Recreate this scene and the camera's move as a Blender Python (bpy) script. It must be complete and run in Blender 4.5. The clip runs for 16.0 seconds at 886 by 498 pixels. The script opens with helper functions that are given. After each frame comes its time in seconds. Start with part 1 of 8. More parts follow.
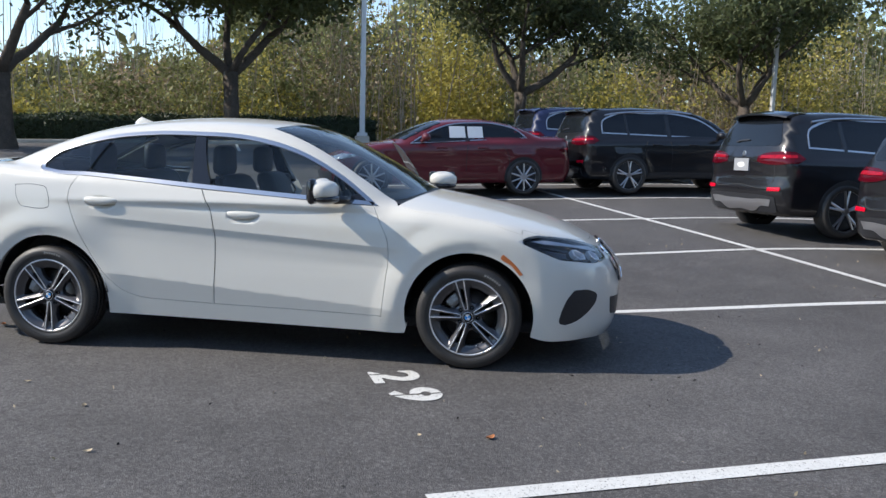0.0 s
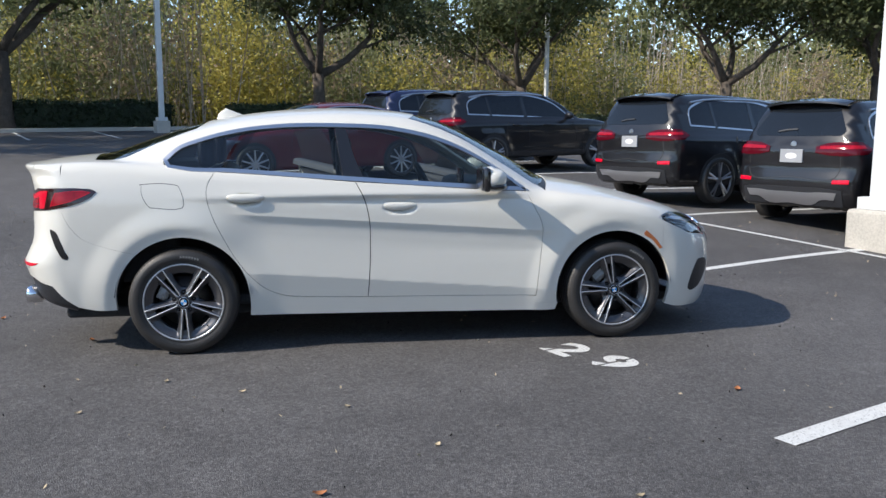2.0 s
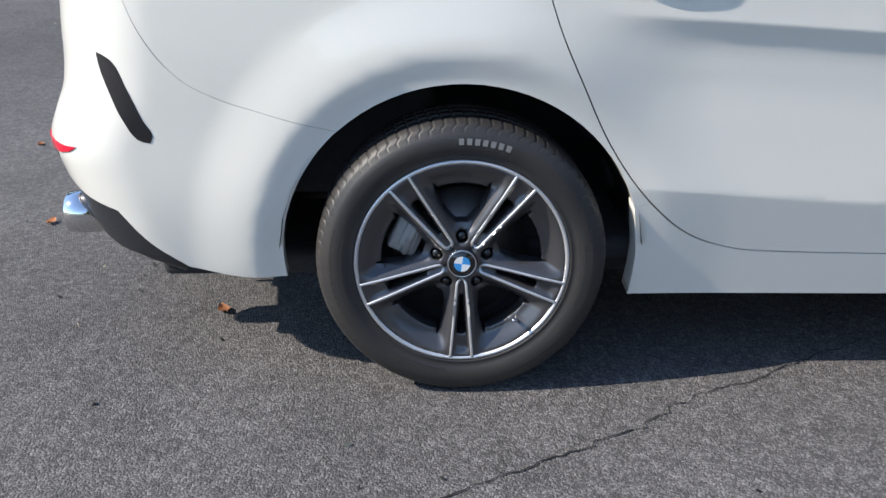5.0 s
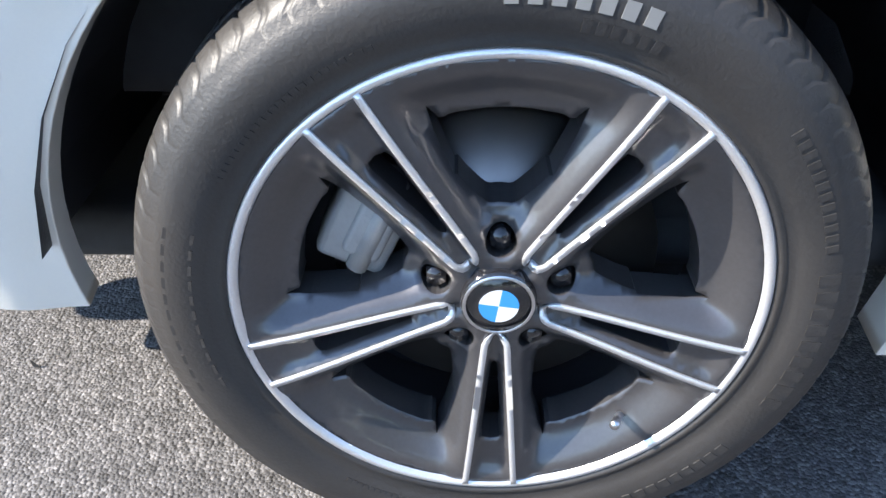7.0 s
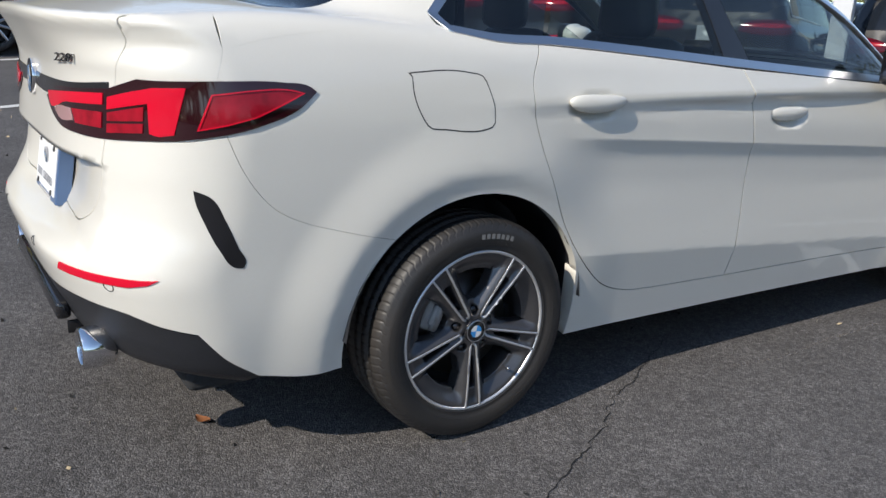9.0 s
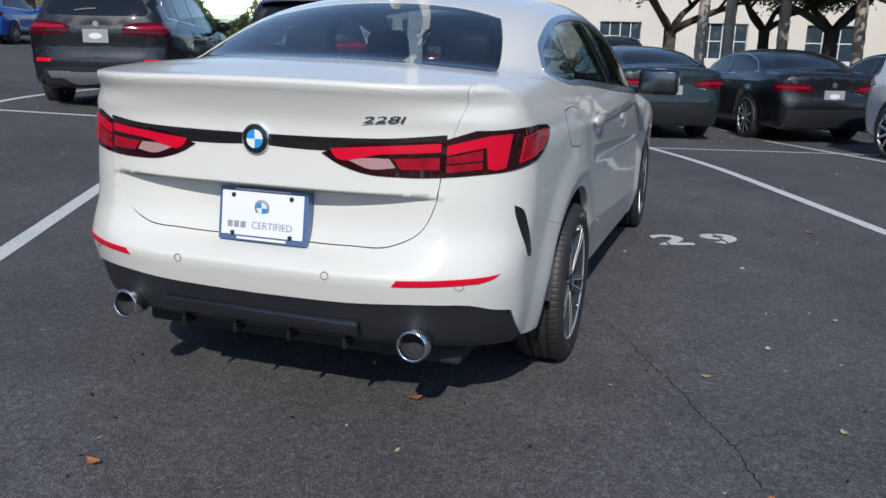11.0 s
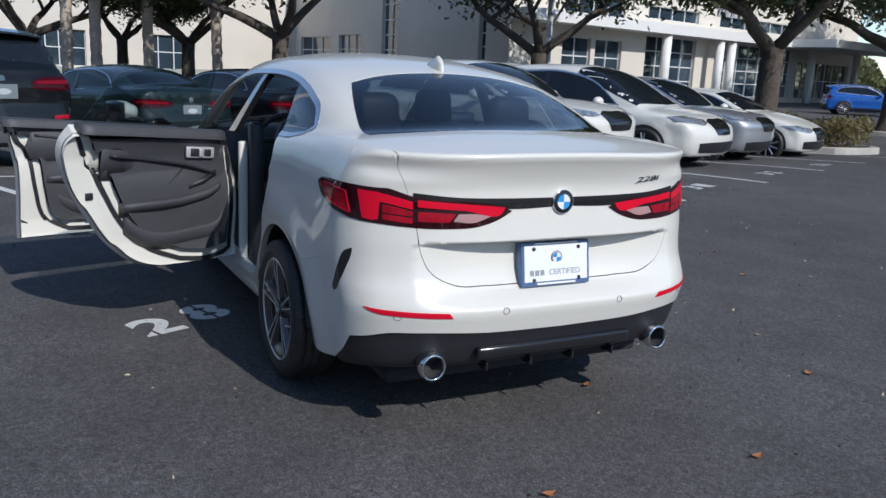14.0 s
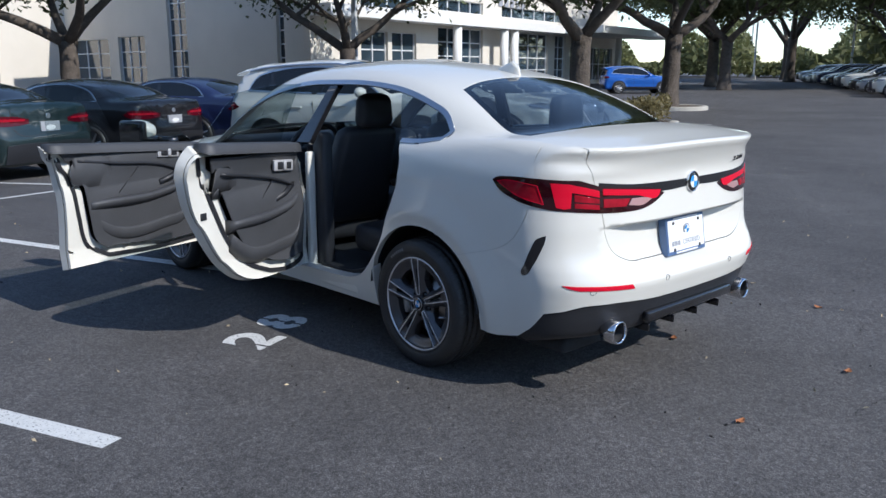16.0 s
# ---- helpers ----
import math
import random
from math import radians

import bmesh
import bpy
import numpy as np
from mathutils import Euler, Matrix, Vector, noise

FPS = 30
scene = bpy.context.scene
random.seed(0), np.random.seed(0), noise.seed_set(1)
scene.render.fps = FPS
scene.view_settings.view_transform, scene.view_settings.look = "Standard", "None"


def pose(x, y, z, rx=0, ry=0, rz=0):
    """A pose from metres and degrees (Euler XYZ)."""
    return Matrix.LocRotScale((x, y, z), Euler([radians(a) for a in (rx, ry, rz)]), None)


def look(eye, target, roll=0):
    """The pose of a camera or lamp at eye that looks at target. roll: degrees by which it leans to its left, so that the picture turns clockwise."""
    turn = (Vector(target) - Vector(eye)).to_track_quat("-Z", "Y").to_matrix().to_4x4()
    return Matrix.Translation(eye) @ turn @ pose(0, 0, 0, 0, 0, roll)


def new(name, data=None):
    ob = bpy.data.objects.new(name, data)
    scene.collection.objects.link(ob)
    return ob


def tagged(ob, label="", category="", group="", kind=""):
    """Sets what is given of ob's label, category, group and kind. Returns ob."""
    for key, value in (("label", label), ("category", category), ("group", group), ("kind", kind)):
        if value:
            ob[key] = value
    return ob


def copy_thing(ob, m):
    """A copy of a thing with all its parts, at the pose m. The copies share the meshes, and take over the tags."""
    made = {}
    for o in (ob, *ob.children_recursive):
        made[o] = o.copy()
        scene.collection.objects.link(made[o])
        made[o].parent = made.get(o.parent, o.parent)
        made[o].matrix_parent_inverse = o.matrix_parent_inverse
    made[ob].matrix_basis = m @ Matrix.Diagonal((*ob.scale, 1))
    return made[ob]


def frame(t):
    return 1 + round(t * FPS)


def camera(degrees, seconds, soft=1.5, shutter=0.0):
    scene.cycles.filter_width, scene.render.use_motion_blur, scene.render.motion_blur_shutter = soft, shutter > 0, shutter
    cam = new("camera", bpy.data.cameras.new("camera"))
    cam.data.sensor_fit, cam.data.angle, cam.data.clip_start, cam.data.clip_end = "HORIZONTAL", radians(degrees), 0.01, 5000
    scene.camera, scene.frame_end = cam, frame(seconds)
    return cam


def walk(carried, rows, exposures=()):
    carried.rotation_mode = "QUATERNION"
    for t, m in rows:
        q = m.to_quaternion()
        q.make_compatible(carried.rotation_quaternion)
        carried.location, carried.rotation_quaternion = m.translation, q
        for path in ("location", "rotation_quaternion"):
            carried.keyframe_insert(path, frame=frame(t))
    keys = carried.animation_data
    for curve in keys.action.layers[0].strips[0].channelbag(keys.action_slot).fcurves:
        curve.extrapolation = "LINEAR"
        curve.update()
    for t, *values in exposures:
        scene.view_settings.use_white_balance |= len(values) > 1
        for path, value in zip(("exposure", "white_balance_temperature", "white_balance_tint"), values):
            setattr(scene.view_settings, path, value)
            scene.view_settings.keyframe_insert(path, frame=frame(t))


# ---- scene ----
cam = camera(57.3, 16.0)
PATH = [
    (0, (3.124, -5.546, 1.296), (2.867, -3.577, 1.053), 1.5),
    (0.5, (2.526, -5.76, 1.301), (2.473, -3.777, 1.047), 1.2),
    (1, (1.902, -5.886, 1.307), (1.984, -3.904, 1.054), 0.6),
    (1.5, (1.296, -5.915, 1.308), (1.537, -3.947, 1.046), 0.4),
    (2, (0.72, -5.736, 1.306), (1.052, -3.784, 1.025), 0.2),
    (2.5, (0.224, -5.353, 1.3), (0.553, -3.403, 0.999), -0.2),
    (3, (-0.039, -4.785, 1.282), (0.17, -2.828, 0.924), -0.9),
    (3.5, (-0.156, -4.212, 1.209), (-0.007, -2.272, 0.749), -0.9),
    (4, (-0.153, -3.598, 1.13), (-0.035, -1.674, 0.597), -1.0),
    (4.2, (-0.148, -3.364, 1.112), (-0.039, -1.444, 0.562), -1.0),
    (6.3, (-0.013, -1.456, 0.767), (-0.016, 0.217, -0.329), 1.5),
    (6.5, (-0.023, -1.41, 0.751), (-0.028, 0.253, -0.359), 0.9),
    (7, (-0.045, -1.408, 0.751), (-0.055, 0.244, -0.377), 0.4),
    (7.5, (-0.104, -1.638, 0.806), (-0.029, 0.15, -0.088), 1.2),
    (8, (-0.32, -2.031, 0.944), (0.042, -0.225, 0.163), 1.0),
    (8.5, (-0.708, -2.33, 1.072), (0.102, -0.631, 0.396), 1.9),
    (9, (-1.251, -2.511, 1.157), (-0.169, -0.926, 0.592), 2.7),
    (9.5, (-1.843, -2.456, 1.214), (-0.481, -1.093, 0.678), 2.9),
    (10, (-2.378, -2.221, 1.234), (-0.811, -1.077, 0.749), 3.0),
    (10.2, (-2.549, -2.074, 1.233), (-0.913, -1.03, 0.75), 2.4),
    (12.3, (-3.602, -0.044, 1.37), (-1.664, -0.138, 0.884), 2.4),
    (12.5, (-3.616, 0.163, 1.398), (-1.685, -0.049, 0.92), 2.5),
    (13, (-3.642, 0.715, 1.401), (-1.756, 0.231, 0.946), 3.1),
    (13.5, (-3.572, 1.261, 1.403), (-1.748, 0.58, 0.946), 3.2),
    (14, (-3.463, 1.822, 1.412), (-1.73, 0.924, 0.978), 2.7),
    (14.5, (-3.304, 2.355, 1.405), (-1.672, 1.279, 0.983), 2.6),
    (15, (-3.13, 2.844, 1.401), (-1.62, 1.599, 0.988), 2.8),
    (15.5, (-2.997, 3.235, 1.435), (-1.536, 1.936, 1.015), 1.0),
    (16, (-2.879, 3.315, 1.435), (-1.436, 2.0, 0.999), 0.1),
]
walk(cam, [(t, look(*p)) for t, *p in PATH], [(0, 0.71, 6850, 10), (4.2, 0.71, 6850, 10), (6.3, 2.03, 6750, 10), (7.2, 2.18, 6850, 10), (7.8, 1.41, 7000, 10), (8.5, 0.75, 7050, 10), (9.2, 0.38, 6900, 10), (10.2, 0.13, 6450, 10), (12.3, -0.05, 6300, 10), (14.2, 0.1, 6200, 10), (15, 0.34, 6150, 10), (16, 0.44, 6150, 10)])

# ---------------------------------------------------------------- light
world = bpy.data.worlds.new("world")
scene.world = world
world.use_nodes = True
_n = world.node_tree.nodes
_sky = _n.new("ShaderNodeTexSky")
_sky.sky_type, _sky.sun_disc = "NISHITA", False
_sky.sun_elevation, _sky.sun_rotation = radians(38.1), radians(258)
_sky.altitude = 1200
_sky.air_density, _sky.dust_density, _sky.ozone_density = 1.0, 0.1, 1.5
world.node_tree.links.new(_sky.outputs[0], _n["Background"].inputs[0])
_n["Background"].inputs[1].default_value = 0.15
sun_data = bpy.data.lights.new("sun", "SUN")
sun_data.energy, sun_data.angle, sun_data.color = 3.5, radians(0.53), (1.0, 0.95, 0.88)
sun = new("sun", sun_data)
sun.matrix_basis = look((-40, -8.5, 32), (0, 0, 0))

# ---------------------------------------------------------------- materials
def mat(name, color, rough=0.5, metal=0.0, coat=0.0, vary=0.0, vscale=3.0, grain=0.0, gscale=60.0, bump=0.0, bscale=80.0, spec=0.5, tint=None, rand=0.0, trans=0.0, emit=0.0):
    """A surface with two scales of variation in colour and a fine relief. rand: how far single pieces differ."""
    m = bpy.data.materials.new(name)
    m.use_nodes = True
    nt = m.node_tree
    N, L = nt.nodes, nt.links
    b = N["Principled BSDF"]
    b.inputs["Base Color"].default_value = (*color, 1)
    b.inputs["Roughness"].default_value = rough
    b.inputs["Metallic"].default_value = metal
    b.inputs["Specular IOR Level"].default_value = spec
    b.inputs["Coat Weight"].default_value = coat
    b.inputs["Coat Roughness"].default_value = 0.03
    if trans:
        b.inputs["Transmission Weight"].default_value = trans
    if emit:
        b.inputs["Emission Color"].default_value = (*color, 1)
        b.inputs["Emission Strength"].default_value = emit
    co = N.new("ShaderNodeTexCoord").outputs["Object"]
    src = None
    if vary or grain:
        n1 = N.new("ShaderNodeTexNoise")
        n1.inputs["Scale"].default_value, n1.inputs["Detail"].default_value = vscale, 5
        L.new(co, n1.inputs["Vector"])
        r1 = N.new("ShaderNodeMapRange")
        r1.inputs["From Min"].default_value, r1.inputs["From Max"].default_value = 0.25, 0.75
        r1.inputs["To Min"].default_value, r1.inputs["To Max"].default_value = 1 - vary, 1 + vary
        L.new(n1.outputs["Fac"], r1.inputs["Value"])
        n2 = N.new("ShaderNodeTexNoise")
        n2.inputs["Scale"].default_value, n2.inputs["Detail"].default_value = gscale, 3
        L.new(co, n2.inputs["Vector"])
        r2 = N.new("ShaderNodeMapRange")
        r2.inputs["From Min"].default_value, r2.inputs["From Max"].default_value = 0.25, 0.75
        r2.inputs["To Min"].default_value, r2.inputs["To Max"].default_value = 1 - grain, 1 + grain
        L.new(n2.outputs["Fac"], r2.inputs["Value"])
        mu = N.new("ShaderNodeMath")
        mu.operation = "MULTIPLY"
        L.new(r1.outputs[0], mu.inputs[0])
        L.new(r2.outputs[0], mu.inputs[1])
        src = mu.outputs[0]
    if rand:
        oi = N.new("ShaderNodeObjectInfo")
        ge = N.new("ShaderNodeNewGeometry")
        ad = N.new("ShaderNodeMath")
        ad.operation = "ADD"
        L.new(oi.outputs["Random"], ad.inputs[0])
        L.new(ge.outputs["Random Per Island"], ad.inputs[1])
        r3 = N.new("ShaderNodeMapRange")
        r3.inputs["From Min"].default_value, r3.inputs["From Max"].default_value = 0, 2
        r3.inputs["To Min"].default_value, r3.inputs["To Max"].default_value = 1 - rand, 1 + rand
        L.new(ad.outputs[0], r3.inputs["Value"])
        if src is None:
            src = r3.outputs[0]
        else:
            mu = N.new("ShaderNodeMath")
            mu.operation = "MULTIPLY"
            L.new(src, mu.inputs[0])
            L.new(r3.outputs[0], mu.inputs[1])
            src = mu.outputs[0]
    if src is not None:
        mix = N.new("ShaderNodeVectorMath")
        mix.operation = "SCALE"
        mix.inputs[0].default_value = color
        L.new(src, mix.inputs["Scale"])
        out = mix.outputs[0]
        if tint is not None:
            mm = N.new("ShaderNodeMix")
            mm.data_type = "RGBA"
            n4 = N.new("ShaderNodeTexNoise")
            n4.inputs["Scale"].default_value = vscale * 0.6
            L.new(co, n4.inputs["Vector"])
            r4 = N.new("ShaderNodeMapRange")
            r4.inputs["From Min"].default_value, r4.inputs["From Max"].default_value = 0.4, 0.68
            L.new(n4.outputs["Fac"], r4.inputs["Value"])
            L.new(r4.outputs[0], mm.inputs["Factor"])
            L.new(out, mm.inputs["A"])
            mm.inputs["B"].default_value = (*tint, 1)
            out = mm.outputs["Result"]
        L.new(out, b.inputs["Base Color"])
    if bump:
        n3 = N.new("ShaderNodeTexNoise")
        n3.inputs["Scale"].default_value, n3.inputs["Detail"].default_value = bscale, 4
        L.new(co, n3.inputs["Vector"])
        bp = N.new("ShaderNodeBump")
        bp.inputs["Strength"].default_value, bp.inputs["Distance"].default_value = 1.0, bump
        L.new(n3.outputs["Fac"], bp.inputs["Height"])
        L.new(bp.outputs[0], b.inputs["Normal"])
    return m


def glass_mat(name, tint, gloss=0.06, rough=0.0):
    """Thin tinted glass: a tinted clear sheet with a mirror gloss on top."""
    m = bpy.data.materials.new(name)
    m.use_nodes = True
    N, L = m.node_tree.nodes, m.node_tree.links
    N.remove(N["Principled BSDF"])
    tr = N.new("ShaderNodeBsdfTransparent")
    tr.inputs[0].default_value = (*tint, 1)
    gl = N.new("ShaderNodeBsdfGlossy")
    gl.inputs["Roughness"].default_value = rough
    fc = N.new("ShaderNodeLayerWeight")
    lw = N.new("ShaderNodeMath")
    lw.operation = "POWER"
    lw.inputs[1].default_value = 4.0
    L.new(fc.outputs["Facing"], lw.inputs[0])
    ad = N.new("ShaderNodeMath")
    ad.operation = "ADD"
    ad.inputs[1].default_value = gloss
    ad.use_clamp = True
    L.new(lw.outputs[0], ad.inputs[0])
    mx = N.new("ShaderNodeMixShader")
    L.new(ad.outputs[0], mx.inputs[0])
    L.new(tr.outputs[0], mx.inputs[1])
    L.new(gl.outputs[0], mx.inputs[2])
    L.new(mx.outputs[0], N["Material Output"].inputs[0])
    return m


WHITE = mat("white_car_paint", (0.70, 0.68, 0.62), 0.35, coat=0.8, grain=0.012, gscale=400, vary=0.012, vscale=2)
GLOSSBLACK = mat("gloss_black_trim", (0.012, 0.012, 0.014), 0.12, coat=0.5)
BLACKPLASTIC = mat("black_textured_plastic", (0.019, 0.020, 0.024), 0.45, grain=0.15, gscale=300, bump=0.0006, bscale=500)
DARK = mat("dark_lining", (0.026, 0.027, 0.030), 0.85, vary=0.2, grain=0.2)
CABIN = mat("black_leatherette", (0.0375, 0.0375, 0.0420), 0.5, vary=0.15, vscale=6, bump=0.0008, bscale=350)
TRIMGREY = mat("dark_grey_soft_trim", (0.052, 0.054, 0.060), 0.55, vary=0.12, vscale=8, grain=0.1, gscale=300, bump=0.0006, bscale=500)
LEVER = mat("silver_release_lever", (0.55, 0.55, 0.57), 0.3, 0.35)
CHROME = mat("polished_chrome", (0.75, 0.75, 0.77), 0.08, 1.0)
DARKCHROME = mat("dark_chrome", (0.16, 0.16, 0.17), 0.2, 1.0)
SATIN = mat("satin_aluminium_trim", (0.62, 0.63, 0.66), 0.28, 1.0)
GLASS = glass_mat("tinted_car_glass", (0.60, 0.67, 0.67), 0.05)
GLASSREAR = glass_mat("dark_tinted_car_glass", (0.42, 0.48, 0.52), 0.08)
RED = mat("red_lamp_lens", (0.30, 0.006, 0.018), 0.10, spec=0.3, vary=0.3, vscale=30)
REDBRIGHT = mat("bright_red_lamp_lens", (0.62, 0.004, 0.026), 0.12, spec=0.4)
REDDARK = mat("deep_red_lamp_lens", (0.075, 0.002, 0.008), 0.10, spec=0.35)
LAMPBLACK = mat("smoked_lamp_housing", (0.022, 0.002, 0.005), 0.08, coat=0.6, spec=0.4)
PINK = mat("pale_reversing_lens", (0.42, 0.24, 0.24), 0.2, coat=1.0)
AMBER = mat("amber_marker_lens", (0.55, 0.16, 0.05), 0.25, coat=0.6)
LENS = glass_mat("clear_lamp_cover", (0.85, 0.88, 0.92), 0.05)
TYRE = mat("black_tyre_rubber", (0.025, 0.024, 0.024), 0.5, vary=0.25, vscale=9, grain=0.15, gscale=200, bump=0.0004, bscale=300, tint=(0.036, 0.032, 0.029))
RIMGREY = mat("dark_grey_wheel_paint", (0.085, 0.083, 0.088), 0.33, 0.6, coat=0.4, vary=0.08, vscale=12, grain=0.06, gscale=250)
MACHINED = mat("machined_bare_aluminium", (0.74, 0.74, 0.75), 0.38, 0.75, grain=0.05, gscale=500)
STEEL = mat("brushed_brake_steel", (0.36, 0.34, 0.32), 0.35, 1.0, vary=0.15, vscale=20)
CASTIRON = mat("grey_cast_caliper", (0.28, 0.28, 0.28), 0.6, 0.3, vary=0.2, vscale=30, bump=0.001, bscale=120)
BLUE = mat("badge_blue_enamel", (0.03, 0.28, 0.66), 0.15, coat=1.0)
BADGEWHITE = mat("badge_white_enamel", (0.8, 0.8, 0.8), 0.15, coat=1.0)
PLATEWHITE = mat("white_plate_insert", (0.80, 0.81, 0.82), 0.35, vary=0.02)
PLATEBLUE = mat("blue_grey_plate_frame", (0.10, 0.17, 0.32), 0.35, 0.3)
INK = mat("grey_print", (0.30, 0.31, 0.34), 0.6)

# ---------------------------------------------------------------- tools
from mathutils.geometry import delaunay_2d_cdt


def link(name, me, parent=None, label="", mat=None):
    ob = new(name, me)
    if mat is not None:
        me.materials.append(mat)
    if parent is not None:
        ob.parent = parent
    return tagged(ob, label)


def part(name, bm, mat, parent=None, label="", smooth=True):
    me = bpy.data.meshes.new(name)
    bm.normal_update()
    bm.to_mesh(me)
    bm.free()
    if smooth:
        for p in me.polygons:
            p.use_smooth = True
    return link(name, me, parent, label, mat)


def thing(name, label, category, group="", m=None, kind=""):
    ob = new(name)
    ob.empty_display_size = 0.2
    if m is not None:
        ob.matrix_basis = m
    return tagged(ob, label, category, group, kind)


def box(bm, x0, x1, y0, y1, z0, z1, bevel=0.0, m=None):
    r = bmesh.ops.create_cube(bm, size=1)["verts"]
    for v in r:
        v.co = Vector(((x0 + x1) / 2 + v.co.x * (x1 - x0), (y0 + y1) / 2 + v.co.y * (y1 - y0), (z0 + z1) / 2 + v.co.z * (z1 - z0)))
    if bevel:
        e = list({e for v in r for e in v.link_edges})
        r = bmesh.ops.bevel(bm, geom=e, offset=bevel, segments=2, affect="EDGES", profile=0.5)["verts"]
    if m is not None:
        bmesh.ops.transform(bm, matrix=m, verts=r)
    return r


def cyl(bm, p0, p1, r0, r1=None, seg=16, caps=True):
    p0, p1 = Vector(p0), Vector(p1)
    d = p1 - p0
    m = Matrix.Translation((p0 + p1) / 2) @ d.to_track_quat("Z", "Y").to_matrix().to_4x4()
    return bmesh.ops.create_cone(bm, cap_ends=caps, segments=seg, radius1=r0, radius2=r0 if r1 is None else r1, depth=d.length, matrix=m)["verts"]


def revolve(bm, prof, seg, m=None, closed=False):
    """Turns a profile of (radius, along) about the local Y axis."""
    n = len(prof)
    rings = []
    for i in range(seg):
        a = 2 * math.pi * i / seg
        rings.append([bm.verts.new((r * math.cos(a), h, r * math.sin(a))) for r, h in prof])
    for i in range(seg):
        A, B = rings[i], rings[(i + 1) % seg]
        for j in range(n if closed else n - 1):
            k = (j + 1) % n
            bm.faces.new((A[j], A[k], B[k], B[j]))
    vs = [v for r in rings for v in r]
    if m is not None:
        bmesh.ops.transform(bm, matrix=m, verts=vs)
    return vs


def tube(bm, pts, radii, seg=8):
    """A tapered tube along points."""
    pts = [Vector(p) for p in pts]
    rings = []
    for i, p in enumerate(pts):
        d = (pts[min(i + 1, len(pts) - 1)] - pts[max(i - 1, 0)]).normalized()
        q = d.to_track_quat("Z", "Y")
        r = radii[i] if hasattr(radii, "__len__") else radii
        rings.append([bm.verts.new(p + q @ Vector((r * math.cos(2 * math.pi * k / seg), r * math.sin(2 * math.pi * k / seg), 0))) for k in range(seg)])
    for A, B in zip(rings, rings[1:]):
        for k in range(seg):
            bm.faces.new((A[k], A[(k + 1) % seg], B[(k + 1) % seg], B[k]))
    for R in (rings[0][::-1], rings[-1]):
        bm.faces.new(R)


def spline(xs, ys):
    """A smooth curve through (x, y), straight beyond its ends."""
    xs, ys = np.array(xs, float), np.array(ys, float)
    d = np.diff(ys) / np.diff(xs)
    m = np.concatenate(([d[0]], (d[1:] * np.diff(xs)[:-1] + d[:-1] * np.diff(xs)[1:]) / (xs[2:] - xs[:-2]), [d[-1]]))

    q = np.linspace(xs[0], xs[-1], 1500)
    i = np.clip(np.searchsorted(xs, q) - 1, 0, len(xs) - 2)
    h = xs[i + 1] - xs[i]
    t = np.clip((q - xs[i]) / h, 0, 1)
    v = ((1 + 2 * t) * (1 - t) ** 2 * ys[i] + t * (1 - t) ** 2 * h * m[i] + t * t * (3 - 2 * t) * ys[i + 1] + t * t * (t - 1) * h * m[i + 1])
    q = np.concatenate(([q[0] - 5], q, [q[-1] + 5]))
    v = np.concatenate(([v[0] - 5 * m[0]], v, [v[-1] + 5 * m[-1]]))

    def f(x):
        return np.interp(x, q, v)
    return f


def smax(a, b, k):
    h = np.clip(0.5 + 0.5 * (a - b) / k, 0, 1)
    return b + (a - b) * h + k * h * (1 - h)


def smin(a, b, k):
    return -smax(-a, -b, k)


def step(a, b, x):
    t = np.clip((x - a) / (b - a), 0, 1)
    return t * t * (3 - 2 * t)


def grad(F, P, e=0.004):
    g = np.stack([F(P + e * np.eye(3)[i]) - F(P - e * np.eye(3)[i]) for i in range(3)], 1)
    return g / np.maximum(np.linalg.norm(g, axis=1, keepdims=True), 1e-9)


def cast(F, O, D, far=1.7, n=26):
    """Where rays from outside, at O + far * D going back to O, first meet the body F < 0."""
    hi = np.full(len(O), far)
    lo = np.zeros(len(O))
    done = np.zeros(len(O), bool)
    prev = hi.copy()
    for t in np.linspace(far, 0, n)[1:]:
        tt = np.full(len(O), t)
        inside = (F(O + D * tt[:, None]) < 0) & ~done
        lo[inside], hi[inside] = t, prev[inside]
        done |= inside
        prev = np.where(done, prev, t)
    for _ in range(13):
        mid = (lo + hi) / 2
        ins = F(O + D * mid[:, None]) < 0
        lo, hi = np.where(ins, mid, lo), np.where(ins, hi, mid)
    return O + D * ((lo + hi) / 2)[:, None]


# rays that sweep the body: across its long axis, about an upright axis at either end, about a cross axis at the tail
class Barrel:
    def __init__(self, za=0.45, s=0.75):
        self.za, self.s = za, s

    def to2(self, P):
        return np.stack([P[:, 0], self.s * np.arctan2(P[:, 1], P[:, 2] - self.za)], 1)

    def ray(self, U):
        a = U[:, 1] / self.s
        o = np.zeros(len(U))
        return np.stack([U[:, 0], o, o + self.za], 1), np.stack([o, np.sin(a), np.cos(a)], 1)


class Upright:
    def __init__(self, xa, sign, s=0.85):
        self.xa, self.sign, self.s = xa, sign, s

    def to2(self, P):
        return np.stack([self.s * np.arctan2(P[:, 1], self.sign * (P[:, 0] - self.xa)), P[:, 2]], 1)

    def ray(self, U):
        a = U[:, 0] / self.s
        o = np.zeros(len(U))
        return np.stack([o + self.xa, o, U[:, 1]], 1), np.stack([self.sign * np.cos(a), np.sin(a), o], 1)


